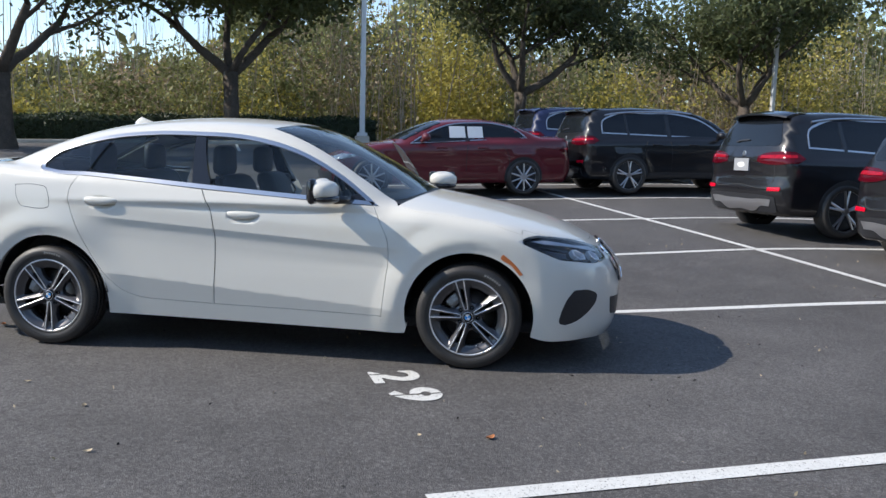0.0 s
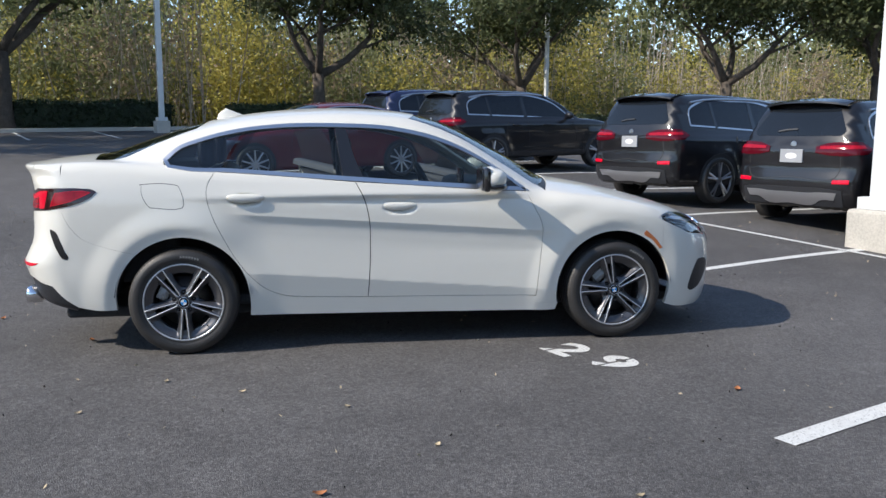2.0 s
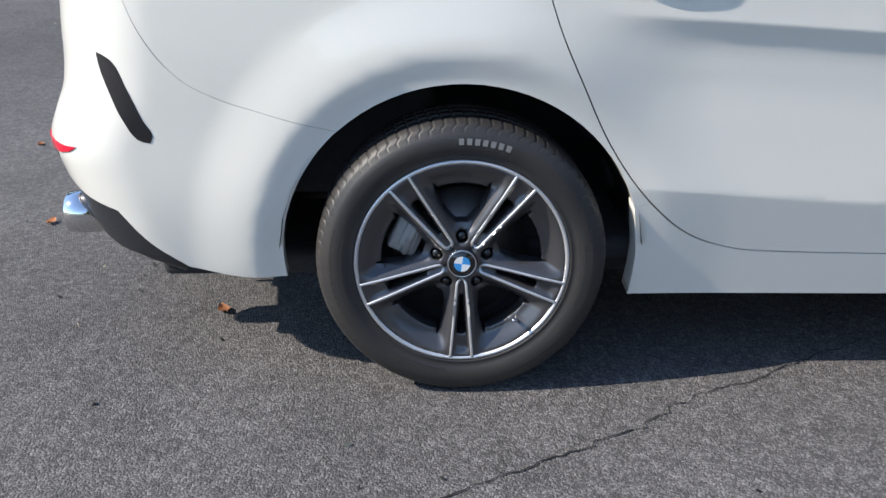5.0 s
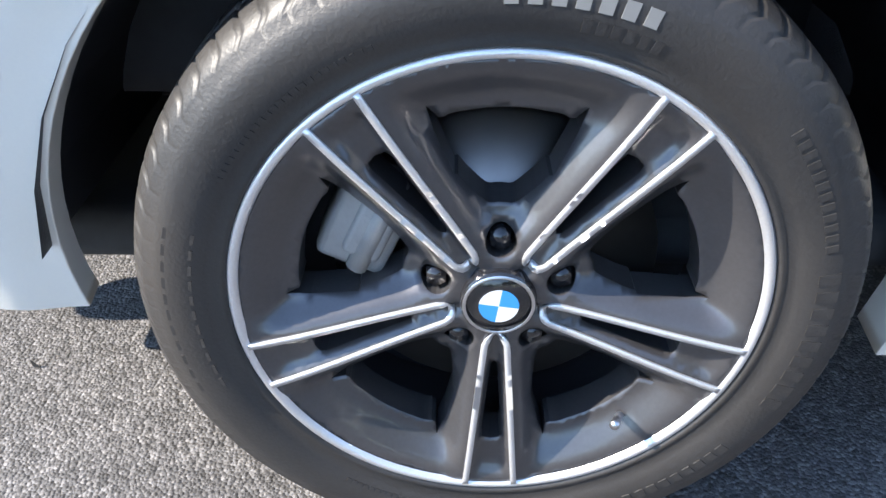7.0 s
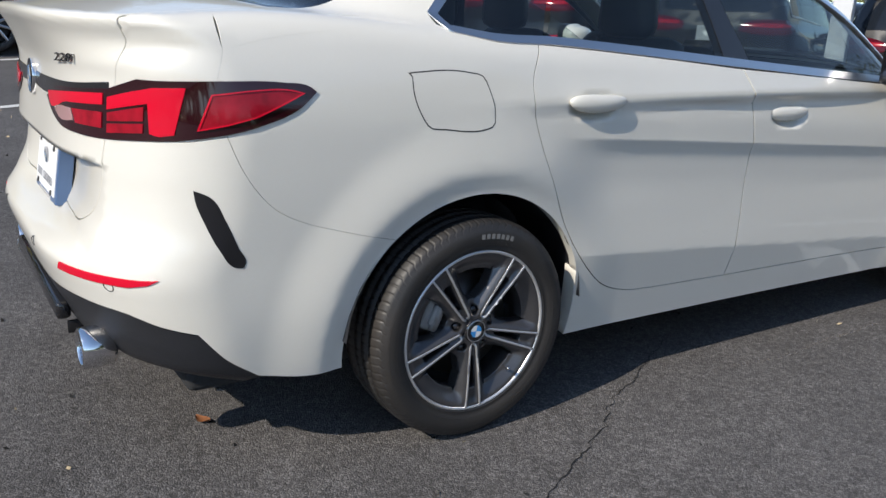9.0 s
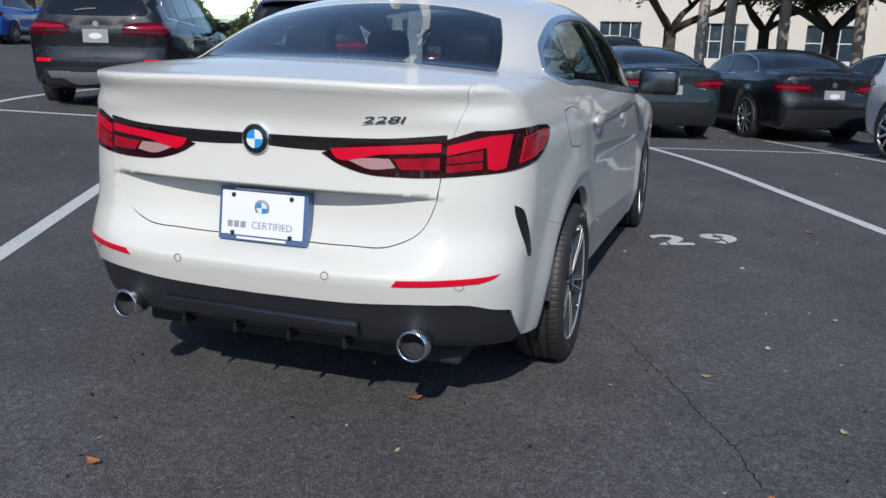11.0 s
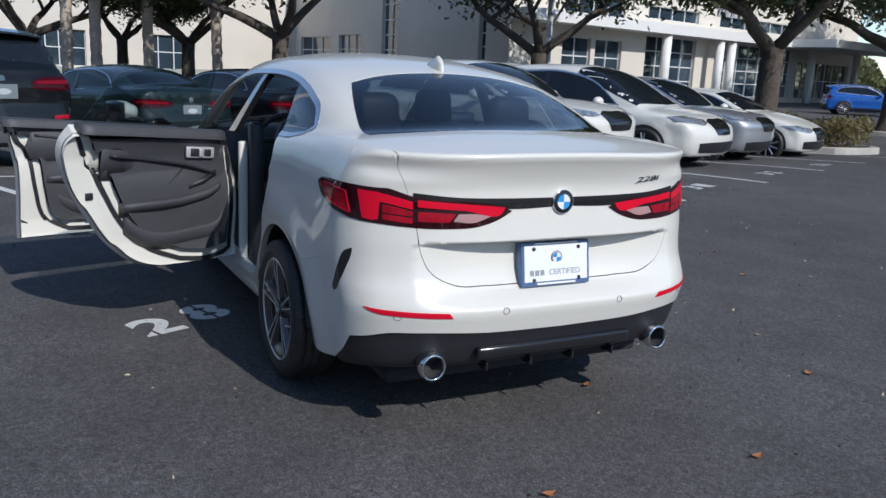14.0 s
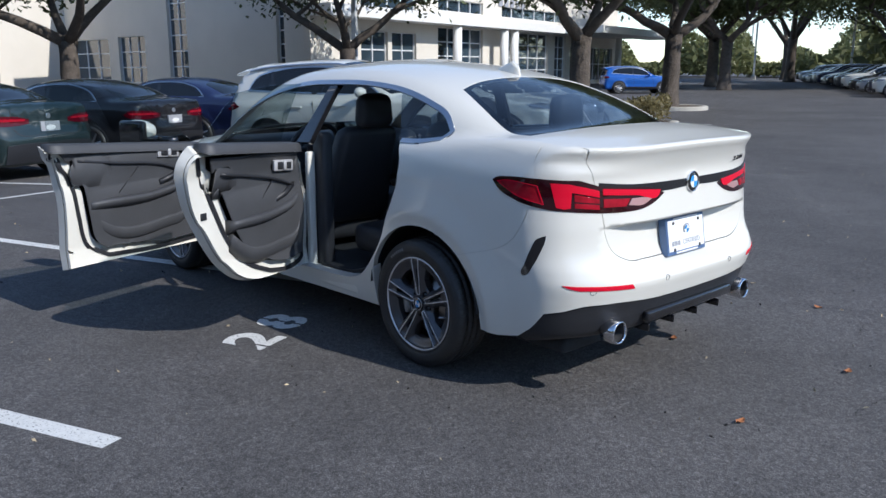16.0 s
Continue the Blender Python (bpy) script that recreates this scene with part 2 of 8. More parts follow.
class Cross:
    def __init__(self, xa, za, s=0.5):
        self.xa, self.za, self.s = xa, za, s

    def to2(self, P):
        return np.stack([P[:, 1], self.s * np.arctan2(self.xa - P[:, 0], P[:, 2] - self.za)], 1)

    def ray(self, U):
        a = U[:, 1] / self.s
        o = np.zeros(len(U))
        return np.stack([o + self.xa, U[:, 0], o + self.za], 1), np.stack([-np.sin(a), o, np.cos(a)], 1)


class Ball:
    def __init__(self, c, s):
        self.c, self.s = np.array(c), s

    def to2(self, P):
        d = P - self.c
        d = d / np.linalg.norm(d, axis=1, keepdims=True)
        return self.s * np.stack([np.arctan2(d[:, 1], -d[:, 0]), np.arcsin(d[:, 2])], 1)

    def ray(self, U):
        a, e = U[:, 0] / self.s, U[:, 1] / self.s
        return np.tile(self.c, (len(U), 1)), np.stack([-np.cos(a) * np.cos(e), np.sin(a) * np.cos(e), np.sin(e)], 1)


def inside(poly, pts):
    x, y = pts[:, 0], pts[:, 1]
    r = np.zeros(len(pts), bool)
    A, B = poly, np.roll(poly, -1, 0)
    for (x0, y0), (x1, y1) in zip(A, B):
        if y0 != y1:
            r ^= ((y0 > y) != (y1 > y)) & (x < (x1 - x0) * (y - y0) / (y1 - y0) + x0)
    return r


def resample(poly, h):
    out = []
    for a, b in zip(poly, np.roll(poly, -1, 0)):
        n = max(1, int(math.ceil(np.linalg.norm(b - a) / h)))
        out += [a + (b - a) * i / n for i in range(n)]
    return np.array(out)


def shrink(poly, d):
    """A dense outline moved inwards by d."""
    area = np.sum(poly[:, 0] * np.roll(poly[:, 1], -1) - poly[:, 1] * np.roll(poly[:, 0], -1))
    t = np.roll(poly, -1, 0) - np.roll(poly, 1, 0)
    t = t / np.maximum(np.linalg.norm(t, axis=1, keepdims=True), 1e-9)
    n = np.stack([-t[:, 1], t[:, 0]], 1) * (1 if area > 0 else -1)
    return poly + n * d


def fill(outer, holes, h, lines=()):
    """Triangles inside an outline, less the holes; lines stay as edges."""
    loops = [outer, *holes]
    pts, edges = [], []
    for L in loops:
        k = len(pts)
        pts += list(L)
        edges += [(k + i, k + (i + 1) % len(L)) for i in range(len(L))]
    for L in lines:
        k = len(pts)
        pts += list(L)
        edges += [(k + i, k + i + 1) for i in range(len(L) - 1)]
    bound = np.array(pts)
    lo, hi = outer.min(0), outer.max(0)
    gx, gy = np.meshgrid(np.arange(lo[0], hi[0], h), np.arange(lo[1], hi[1], h * 0.87))
    gx = gx + (np.arange(gx.shape[0])[:, None] % 2) * h / 2
    G = np.stack([gx.ravel(), gy.ravel()], 1)
    G = G[inside(outer, G)]
    for H in holes:
        G = G[~inside(H, G)]
    if len(G):
        near = np.full(len(G), 9.0)
        for k in range(0, len(bound), 64):
            near = np.minimum(near, np.min(np.sum((bound[None, k:k + 64] - G[:, None]) ** 2, 2), 1))
        G = G[near > (0.45 * h) ** 2]
    V = np.concatenate([bound, G]) if len(G) else bound
    vs, _, fs, ov, _, _ = delaunay_2d_cdt([Vector(p) for p in V], edges, [], 0, 1e-7)
    vs = np.array([tuple(v) for v in vs])
    fs = np.array([f for f in fs if len(f) == 3])
    c = vs[fs].mean(1)
    keep = inside(outer, c)
    for H in holes:
        keep &= ~inside(H, c)
    fs = fs[keep]
    used = np.unique(fs)
    m = -np.ones(len(vs), int)
    m[used] = np.arange(len(used))
    return vs[used], m[fs]


def rim_loops(F):
    """Boundary loops of a triangle mesh, as directed edges."""
    E = {}
    for a, b, c in F:
        for e in ((a, b), (b, c), (c, a)):
            E[e] = 1
    return [e for e in E if (e[1], e[0]) not in E]


def panel_mesh(name, F, outer, mp, h=0.03, holes=(), gap=0.0, off=0.0, flange=0.012, mirror=1, pivot=(0, 0, 0), edge=True, lines=()):
    """A sheet that lies on the body F inside an outline of points, with edges turned in. Outlines are rounded points of the surface."""
    U = resample(mp.to2(np.asarray(outer, float)), h * 0.8)
    if gap:
        U = shrink(U, gap)
    HU = [resample(mp.to2(np.asarray(q, float)), h * 0.8) for q in holes]
    if gap:
        HU = [shrink(q, -gap) for q in HU]
    uv, T = fill(U, HU, h, [mp.to2(np.asarray(q, float)) for q in lines])
    O, D = mp.ray(uv)
    P = cast(F, O, D)
    N = grad(F, P)
    P = P + N * off
    # faces look outwards
    fn = np.cross(P[T[:, 1]] - P[T[:, 0]], P[T[:, 2]] - P[T[:, 0]])
    flip = np.sum(fn * N[T[:, 0]], 1) < 0
    T[flip] = T[flip][:, ::-1]
    V, NN, faces = list(P), list(N), [tuple(t) for t in T]
    if edge and flange:
        ring = {}
        for a, b in rim_loops(T):
            t = P[b] - P[a]
            out = np.cross(t, N[a] + N[b])
            out = out / max(np.linalg.norm(out), 1e-9)
            for v in (a, b):
                ring.setdefault(v, []).append(out)
        k = {}
        r = min(0.0025, flange * 0.4)
        for v, o in ring.items():
            o = np.mean(o, 0)
            o = o / max(np.linalg.norm(o), 1e-9)
            k[v] = len(V)
            V += [P[v] - N[v] * r + o * r * 0.4, P[v] - N[v] * flange + o * r * 0.4]
            NN += [o, o]
        for a, b in rim_loops(T):
            faces += [(b, a, k[a], k[b]), (k[b], k[a], k[a] + 1, k[b] + 1)]
    V, NN = np.array(V), np.array(NN)
    if mirror < 0:
        V = V * (1, -1, 1)
        NN = NN * (1, -1, 1)
        faces = [f[::-1] for f in faces]
    V = V - np.array(pivot)
    me = bpy.data.meshes.new(name)
    me.from_pydata(V.tolist(), [], faces)
    for p in me.polygons:
        p.use_smooth = True
    me.normals_split_custom_set_from_vertices(NN.tolist())
    return me


def both(half):
    """A half outline from the middle plane round to the middle plane, closed by its mirror image."""
    half = np.asarray(half)
    m = half[::-1] * (1, -1, 1)
    return np.concatenate([half, m[1:-1] if abs(half[0][1]) < 1e-6 and abs(half[-1][1]) < 1e-6 else m])


class Body:
    """A car's outer form as one smooth body: lower body and cabin, each bounded by curves."""

    def __init__(self, F):
        self.F = F

    def _go(self, o, d, seg, n):
        seg = np.asarray(seg, float)
        if len(seg) > 2 and n > 1:
            s = np.concatenate(([0], np.cumsum(np.linalg.norm(np.diff(seg, axis=0), axis=1))))
            q = np.linspace(0, s[-1], n * (len(seg) - 1) + 1)
            seg = np.stack([spline(s, seg[:, i])(q) for i in range(2)], 1)
        return cast(self.F, o(seg), np.tile(d, (len(seg), 1)), 2.0, 40)

    def side(self, seg, n=6):
        return self._go(lambda s: np.stack([s[:, 0], 0 * s[:, 0], s[:, 1]], 1), (0.0, 1.0, 0.0), seg, n)

    def tail(self, seg, n=6):
        """From (side, height) pairs on the rear face."""
        return self._go(lambda s: np.stack([0 * s[:, 0] + 0.3, s[:, 0], s[:, 1]], 1), (-1.0, 0.0, 0.0), seg, n)

    def nose(self, seg, n=6):
        return self._go(lambda s: np.stack([0 * s[:, 0] + 2.3, s[:, 0], s[:, 1]], 1), (1.0, 0.0, 0.0), seg, n)

    def top(self, seg, n=6):
        return self._go(lambda s: np.stack([s[:, 0], s[:, 1], 0 * s[:, 0] + 0.3], 1), (0.0, 0.0, 1.0), seg, n)


def chain(*segs):
    out = []
    for s in segs:
        s = np.asarray(s)
        if len(out) and np.linalg.norm(out[-1] - s[0]) < 1e-3:
            s = s[1:]
        out += list(s)
    if np.linalg.norm(out[0] - out[-1]) < 1e-3:
        out = out[:-1]
    return np.array(out)


def arc(cx, cz, r, a0, a1, n=24):
    return [(cx + r * math.cos(radians(a0 + (a1 - a0) * i / n)), cz + r * math.sin(radians(a0 + (a1 - a0) * i / n))) for i in range(n + 1)]


def curve_pts(ctrl, n=8):
    c = np.array(ctrl, float)
    s = np.concatenate(([0], np.cumsum(np.linalg.norm(np.diff(c, axis=0), axis=1))))
    q = np.linspace(0, s[-1], n * (len(c) - 1) + 1)
    return np.stack([spline(s, c[:, i])(q) for i in range(c.shape[1])], 1)

# ---------------------------------------------------------------- the white four-door coupe
WB, WR, ARCH = 2.67, 0.317, 0.385
plan_w = spline([-1.0, -0.5, 0.0, 0.5, 1.2, 2.0, 2.67, 3.1, 3.4, 3.7], [0.797, 0.839, 0.862, 0.862, 0.862, 0.866, 0.876, 0.858, 0.81, 0.74])
above = spline([0.82, 0.93, 1.02, 1.15, 1.3], [0.000, -0.007, -0.030, -0.085, -0.17])
below = spline([0.43, 0.60, 0.72, 0.785, 0.83], [-0.008, -0.0145, -0.0165, -0.0115, 0.003])
smooth_side = spline([0.1, 0.2, 0.3, 0.42, 0.6, 0.8, 0.93, 1.02, 1.15, 1.3], [-0.078, -0.056, -0.035, -0.016, -0.008, -0.005, -0.012, -0.031, -0.085, -0.17])
HANDLES = ((1.285, 0.874), (0.372, 0.930))


def side_v(x, z):
    q = z + 0.066 * np.clip(x - 0.5, -0.3, 1.8) * step(0.5, 0.62, z)
    low = -0.010 - 0.21 * (0.470 - 0.093 * (x - 0.5) - z)
    return np.minimum(np.minimum(above(q), below(q)), low)


top_c = spline([-1.05, -0.95, -0.90, -0.75, -0.58, -0.3, 0.5, 1.5, 2.0, 2.2, 2.41, 2.68, 2.95, 3.23, 3.36, 3.5, 3.6], [1.125, 1.128, 1.135, 1.158, 1.172, 1.15, 1.08, 1.03, 1.035, 1.040, 1.012, 0.966, 0.905, 0.820, 0.765, 0.685, 0.60])
top_e = spline([-1.05, -0.95, -0.58, -0.1, 0.28, 1.04, 1.8, 2.1, 2.4, 2.68, 2.95, 3.23, 3.4, 3.6], [1.08, 1.09, 1.125, 1.12, 1.095, 1.045, 0.985, 0.955, 0.935, 0.900, 0.845, 0.755, 0.67, 0.56])
rear_z = spline([0.1, 0.25, 0.30, 0.36, 0.42, 0.48, 0.55, 0.595, 0.66, 0.72, 0.785, 0.82, 0.90, 1.0, 1.07, 1.12, 1.2], [-0.60, -0.78, -0.900, -0.945, -0.965, -0.985, -1.00, -0.985, -0.955, -0.943, -0.938, -0.934, -0.926, -0.925, -0.955, -0.985, -0.99])
front_z = spline([0.1, 0.2, 0.35, 0.5, 0.62, 0.7, 0.8, 0.95], [3.50, 3.57, 3.595, 3.60, 3.575, 3.53, 3.42, 3.15])
cab_w = spline([-0.9, -0.6, -0.3, 0.0, 0.5, 1.2, 1.8, 2.2, 2.6], [0.55, 0.655, 0.735, 0.785, 0.820, 0.832, 0.815, 0.775, 0.70])
roof_c = spline([-1.1, -0.60, 0.067, 0.25, 0.49, 0.77, 0.99, 1.21, 1.43, 1.69, 1.92, 2.115, 2.294, 2.6], [0.97, 1.148, 1.378, 1.418, 1.452, 1.474, 1.478, 1.470, 1.447, 1.375, 1.267, 1.162, 1.048, 0.85])


def coupe_form(P):
    x, a, z = P[:, 0], np.abs(P[:, 1]), P[:, 2]
    door = step(0.20, 0.50, x) * (1 - step(2.12, 2.40, x))
    s = plan_w(x) + door * side_v(x, z) + (1 - door) * smooth_side(z)
    for wx in (0.0, WB):
        d = np.sqrt((x - wx) ** 2 + (z - WR) ** 2)
        s = s + (0.016 * (1 - step(0.44, 0.60, d)) - 0.014 * (1 - step(0.38, 0.455, d))) * step(0.1, 0.32, z) * (1 - 0.75 * step(0.05, 0.40, x - wx))
    for hx, hz in HANDLES:
        s = s - 0.024 * (1 - step(0.50, 1.0, np.sqrt(((x - hx) / 0.112) ** 2 + ((z - hz + 0.012) / 0.044) ** 2)))
    side = a - s
    top = z - (top_c(x) + (top_e(x) - top_c(x)) * np.minimum(a / 0.8, 1.15) ** 2.4)
    dent = 0.088 * step(0.545, 0.61, z) * (1 - step(0.780, 0.787, z)) * np.clip(1 - (a / 0.60) ** 2, 0, 1)
    rear = (rear_z(z) + dent + (0.135 + 0.05 * step(1.0, 1.07, z)) * (a / 0.72) ** 4) - x
    front = x - (front_z(z) - 0.36 * (a / 0.8) ** 2.5)
    sharp = step(1.0, 1.07, z) * step(0.0, -0.5, x)
    low = smax(smax(side, top, 0.075 - 0.03 * sharp), smax(rear, front, 0.02), 0.09 - 0.062 * sharp)
    crown = 0.085 + 0.05 * step(1.3, 2.1, x) + 0.02 * step(0.4, -0.4, x)
    roof = z - (roof_c(x) - crown * (a / 0.68) ** 2.3)
    cside = a - (cab_w(x) - 0.47 * (z - 1.03) - 0.22 * np.maximum(z - 1.03, 0) ** 2)
    cab = smax(smax(cside, roof, 0.09), np.maximum(0.93 - z, rear + 0.10), 0.03)
    return smin(low, cab, 0.035)


def sweep(bm, pts, prof):
    """A moulding: one cross-section of (y, z) pairs carried along points."""
    prev = None
    for p in pts:
        row = [bm.verts.new((p[0], p[1] + dy, p[2] + dz)) for dy, dz in prof]
        if prev:
            for j in range(len(row)):
                bm.faces.new((prev[j], row[j], row[(j + 1) % len(row)], prev[(j + 1) % len(row)]))
        else:
            bm.faces.new(row)
        prev = row
    bm.faces.new(prev[::-1])


def build_coupe():
    B = Body(coupe_form)
    F = coupe_form
    bar, rearm, frontm, tailm = Barrel(), Upright(-0.05, -1), Upright(2.70, 1), Cross(-0.35, 0.85)
    car = thing("parked_coupe", "glossy white four-door coupe with two doors standing open, parked on asphalt", "car")
    S, T, N, R = B.side, B.top, B.nose, B.tail

    def sheet(name, outer, mp, m=WHITE, parent=car, label="", **kw):
        return link(name, panel_mesh(name, F, outer, mp, **kw), parent, label, m)

    # ---- outlines, all on one side
    win_top = [(-0.105, 1.150), (-0.02, 1.225), (0.11, 1.275), (0.30, 1.325), (0.60, 1.362), (0.92, 1.367), (1.25, 1.350), (1.58, 1.272), (1.87, 1.125), (2.105, 0.955)]
    win_low = [(2.105, 0.955), (1.8, 0.972), (1.04, 1.022), (0.28, 1.078), (-0.02, 1.098), (-0.098, 1.122), (-0.105, 1.150)]
    bseam = [(1.018, 1.022), (1.075, 0.90), (1.100, 0.78), (1.104, 0.62), (1.098, 0.45), (1.088, 0.312)]
    rseam = [(0.195, 1.083), (0.150, 0.99), (0.151, 0.92), (0.180, 0.82), (0.235, 0.70), (0.310, 0.56), (0.40, 0.445), (0.50, 0.365), (0.60, 0.332), (0.72, 0.322)]
    fseam = [(2.085, 0.956), (2.130, 0.86), (2.178, 0.76), (2.186, 0.66), (2.172, 0.52), (2.148, 0.294)]
    hood_side = [(2.22, 0.955), (2.33, 0.930), (2.52, 0.912), (2.75, 0.880), (2.97, 0.815)]
    arch_r = arc(0.0, WR, ARCH, 12, 196)
    arch_f = arc(WB, WR, ARCH, -14, 192)
    lowdoor = [(2.148, 0.294), (1.6, 0.305), (1.088, 0.312)]
    # ---- doors: front then rear, closed on one side, open on the other
    fd = chain(S([(1.018, 1.022), (1.4, 0.999), (1.8, 0.972), (2.085, 0.956)]), S(fseam), S(lowdoor), S(bseam[::-1]))
    rd = chain(S([(0.195, 1.083), (0.28, 1.078), (0.65, 1.052), (1.018, 1.022)]), S(bseam), S([(1.088, 0.312), (0.9, 0.317), (0.72, 0.322)]), S(rseam[::-1]))
    fg = chain(S([(2.07, 0.976), (1.8, 0.978), (1.4, 1.005), (1.085, 1.024)]), S([(1.085, 1.024), (1.02, 1.18), (0.975, 1.358)]), S([(0.975, 1.358), (1.25, 1.340), (1.58, 1.262), (1.86, 1.118), (2.07, 0.976)]))
    rg = chain(S([(0.945, 1.034), (0.65, 1.058), (0.36, 1.080), (0.243, 1.090)]), S([(0.243, 1.090), (0.30, 1.20), (0.375, 1.325)]), S([(0.375, 1.325), (0.60, 1.352), (0.90, 1.357)]), S([(0.90, 1.357), (0.92, 1.2), (0.945, 1.034)]))
    qg = chain(S([(0.225, 1.088), (0.05, 1.102), (-0.03, 1.118), (-0.080, 1.148)]), S([(-0.080, 1.148), (0.0, 1.215), (0.13, 1.265), (0.355, 1.320)]), S([(0.355, 1.320), (0.28, 1.20), (0.225, 1.088)]))
    bp = chain(S([(1.075, 1.030), (1.015, 1.18), (0.968, 1.358)]), S([(0.968, 1.358), (0.93, 1.358), (0.905, 1.357)]), S([(0.905, 1.357), (0.925, 1.2), (0.950, 1.036)]), S([(0.950, 1.036), (1.01, 1.032), (1.075, 1.030)]))
    dlo = chain(S(win_top), S(win_low))
    tr_uv = shrink(resample(bar.to2(dlo), 0.02), 0.020)
    o, d = bar.ray(tr_uv)
    dlo_in = cast(F, o, d)

    def inset_of(pts, dist):
        u = shrink(resample(bar.to2(pts), 0.02), dist)
        o, d = bar.ray(u)
        return cast(F, o, d)

    LINES = []
    for k0, k1 in ((0.24, 1.10), (1.06, 2.18)):
        xs = np.linspace(k0, k1, 60)
        for dz in (-0.006, 0.0, 0.006):
            LINES.append(S(np.stack([xs, 0.820 - 0.066 * (xs - 0.5) + dz], 1), 1))
            LINES.append(S(np.stack([xs, 0.468 - 0.093 * (xs - 0.5) + dz], 1), 1))
    for sg, tag in ((-1, "closed"), (1, "open")):
        for kind, skin, gl, hinge, ang in (("front_door", fd, fg, (2.150, 0.835, 0.0), 72.0), ("rear_door", rd, rg, (1.095, 0.835, 0.0), 67.0)):
            pv = (hinge[0], sg * hinge[1], 0.0)
            door = link(kind, panel_mesh(kind, F, skin, bar, h=0.013, gap=0.0034, flange=0.055, mirror=sg, pivot=pv, lines=LINES), car, "white car door standing %s" % tag, WHITE)
            door.location = pv
            if sg < 0:
                sheet("door_gap", inset_of(skin, -0.008), bar, DARK, h=0.05, off=-0.006, holes=[inset_of(skin, 0.008)], flange=0.004, mirror=sg)
            if sg > 0:
                door.rotation_euler = (0, 0, radians(-ang))
                if kind == "front_door":
                    door.location = (pv[0] + 0.03, pv[1] + 0.07, 0)
            kw = dict(mirror=sg, pivot=pv)
            link("window_glass", panel_mesh("window_glass", F, gl, bar, h=0.04, off=-0.006, flange=0.004, gap=0.001, **kw), door, "tinted side window", GLASS)
            link("inner_panel", panel_mesh("inner_panel", F, inset_of(skin, 0.006), bar, h=0.04, off=-0.055, flange=0.02, **kw), door, "", WHITE)
            sk = inset_of(skin, 0.062)
            if kind == "front_door":
                sk = chain(S([(1.08, 1.018), (1.4, 0.998), (1.8, 0.972), (2.07, 0.957)]), S([(2.07, 0.957), (2.10, 0.75), (2.09, 0.55), (2.06, 0.385)]), S([(2.06, 0.385), (1.7, 0.378), (1.38, 0.395)]), S([(1.38, 0.395), (1.28, 0.46), (1.24, 0.62), (1.215, 0.80), (1.14, 0.96), (1.08, 1.018)]))
            else:
                sk = chain(S([(0.26, 1.077), (0.65, 1.048), (1.00, 1.020)]), S([(1.00, 1.020), (1.03, 0.80), (1.035, 0.6), (1.02, 0.40)]), S([(1.02, 0.40), (0.90, 0.382), (0.75, 0.40)]), S([(0.75, 0.40), (0.59, 0.475), (0.475, 0.61), (0.38, 0.80), (0.30, 0.97), (0.26, 1.077)]))
            trim = link("door_trim", panel_mesh("door_trim", F, sk, bar, h=0.04, off=-0.098, flange=-0.045, **kw), door, "dark grey moulded door trim", TRIMGREY)
            # rubber seal round the trim
            cap = lambda P: S([(q[0], min(q[2], 1.022 - 0.062 * (q[0] - 1.018) - 0.006)) for q in P], 1)
            link("seal", panel_mesh("seal", F, cap(inset_of(sk, -0.056)), bar, h=0.05, off=-0.062, holes=[cap(inset_of(sk, -0.034))], flange=-0.012, **kw), door, "black rubber door seal", BLACKPLASTIC)
            # padded ledge along the window
            bx0, bx1 = (1.03, 2.07) if kind == "front_door" else (0.215, 1.01)
            bm = bmesh.new()
            prev = None
            for q in S([(x, 1.022 - 0.0735 * (x - 1.018) if x < 1.018 else 1.022 - 0.062 * (x - 1.018)) for x in np.linspace(bx0, bx1, 14)], 1):
                row = [bm.verts.new((q[0] - hinge[0], sg * (q[1] - dy) - pv[1], q[2] + dz)) for dy, dz in ((0.014, -0.03), (0.014, 0.005), (0.030, 0.012), (0.085, 0.010), (0.104, 0.000), (0.110, -0.040))]
                if prev:
                    for j in range(5):
                        bm.faces.new((prev[j], prev[j + 1], row[j + 1], row[j]))
                else:
                    bm.faces.new(row)
                prev = row
            bm.faces.new(prev[::-1])
            bmesh.ops.recalc_face_normals(bm, faces=bm.faces)
            part("window_ledge", bm, TRIMGREY, door, "dark padded window ledge")
            # armrest, pull pocket, release lever, loudspeaker and latch
            x0, x1 = (1.25, 1.95) if kind == "front_door" else (0.42, 0.98)
            wy = 0.754

            def put(bm):
                for v in bm.verts:
                    v.co = Vector((v.co.x - hinge[0], sg * v.co.y - pv[1], v.co.z))
                bmesh.ops.recalc_face_normals(bm, faces=bm.faces)
                return bm
            bm = bmesh.new()
            sweep(bm, curve_pts([(x0, wy + 0.012, 0.672), (x0 + 0.05, wy, 0.676), (x1 - 0.2, wy - 0.006, 0.690), (x1 - 0.05, wy, 0.722), (x1, wy + 0.014, 0.745)], 5), [(0.03, 0.020), (-0.018, 0.016), (-0.032, 0.010), (-0.034, -0.006), (-0.022, -0.024), (0.03, -0.060)])
            part("armrest", put(bm), TRIMGREY, door, "dark grey shelf-like armrest")
            # pull cup let into the armrest's end
            bm = bmesh.new()
            sweep(bm, [(x1 - 0.19, wy + 0.004, 0.745), (x1 - 0.10, wy - 0.004, 0.772), (x1 - 0.02, wy + 0.006, 0.812)], [(0.02, 0.016), (-0.008, 0.010), (-0.010, -0.012), (0.02, -0.022)])
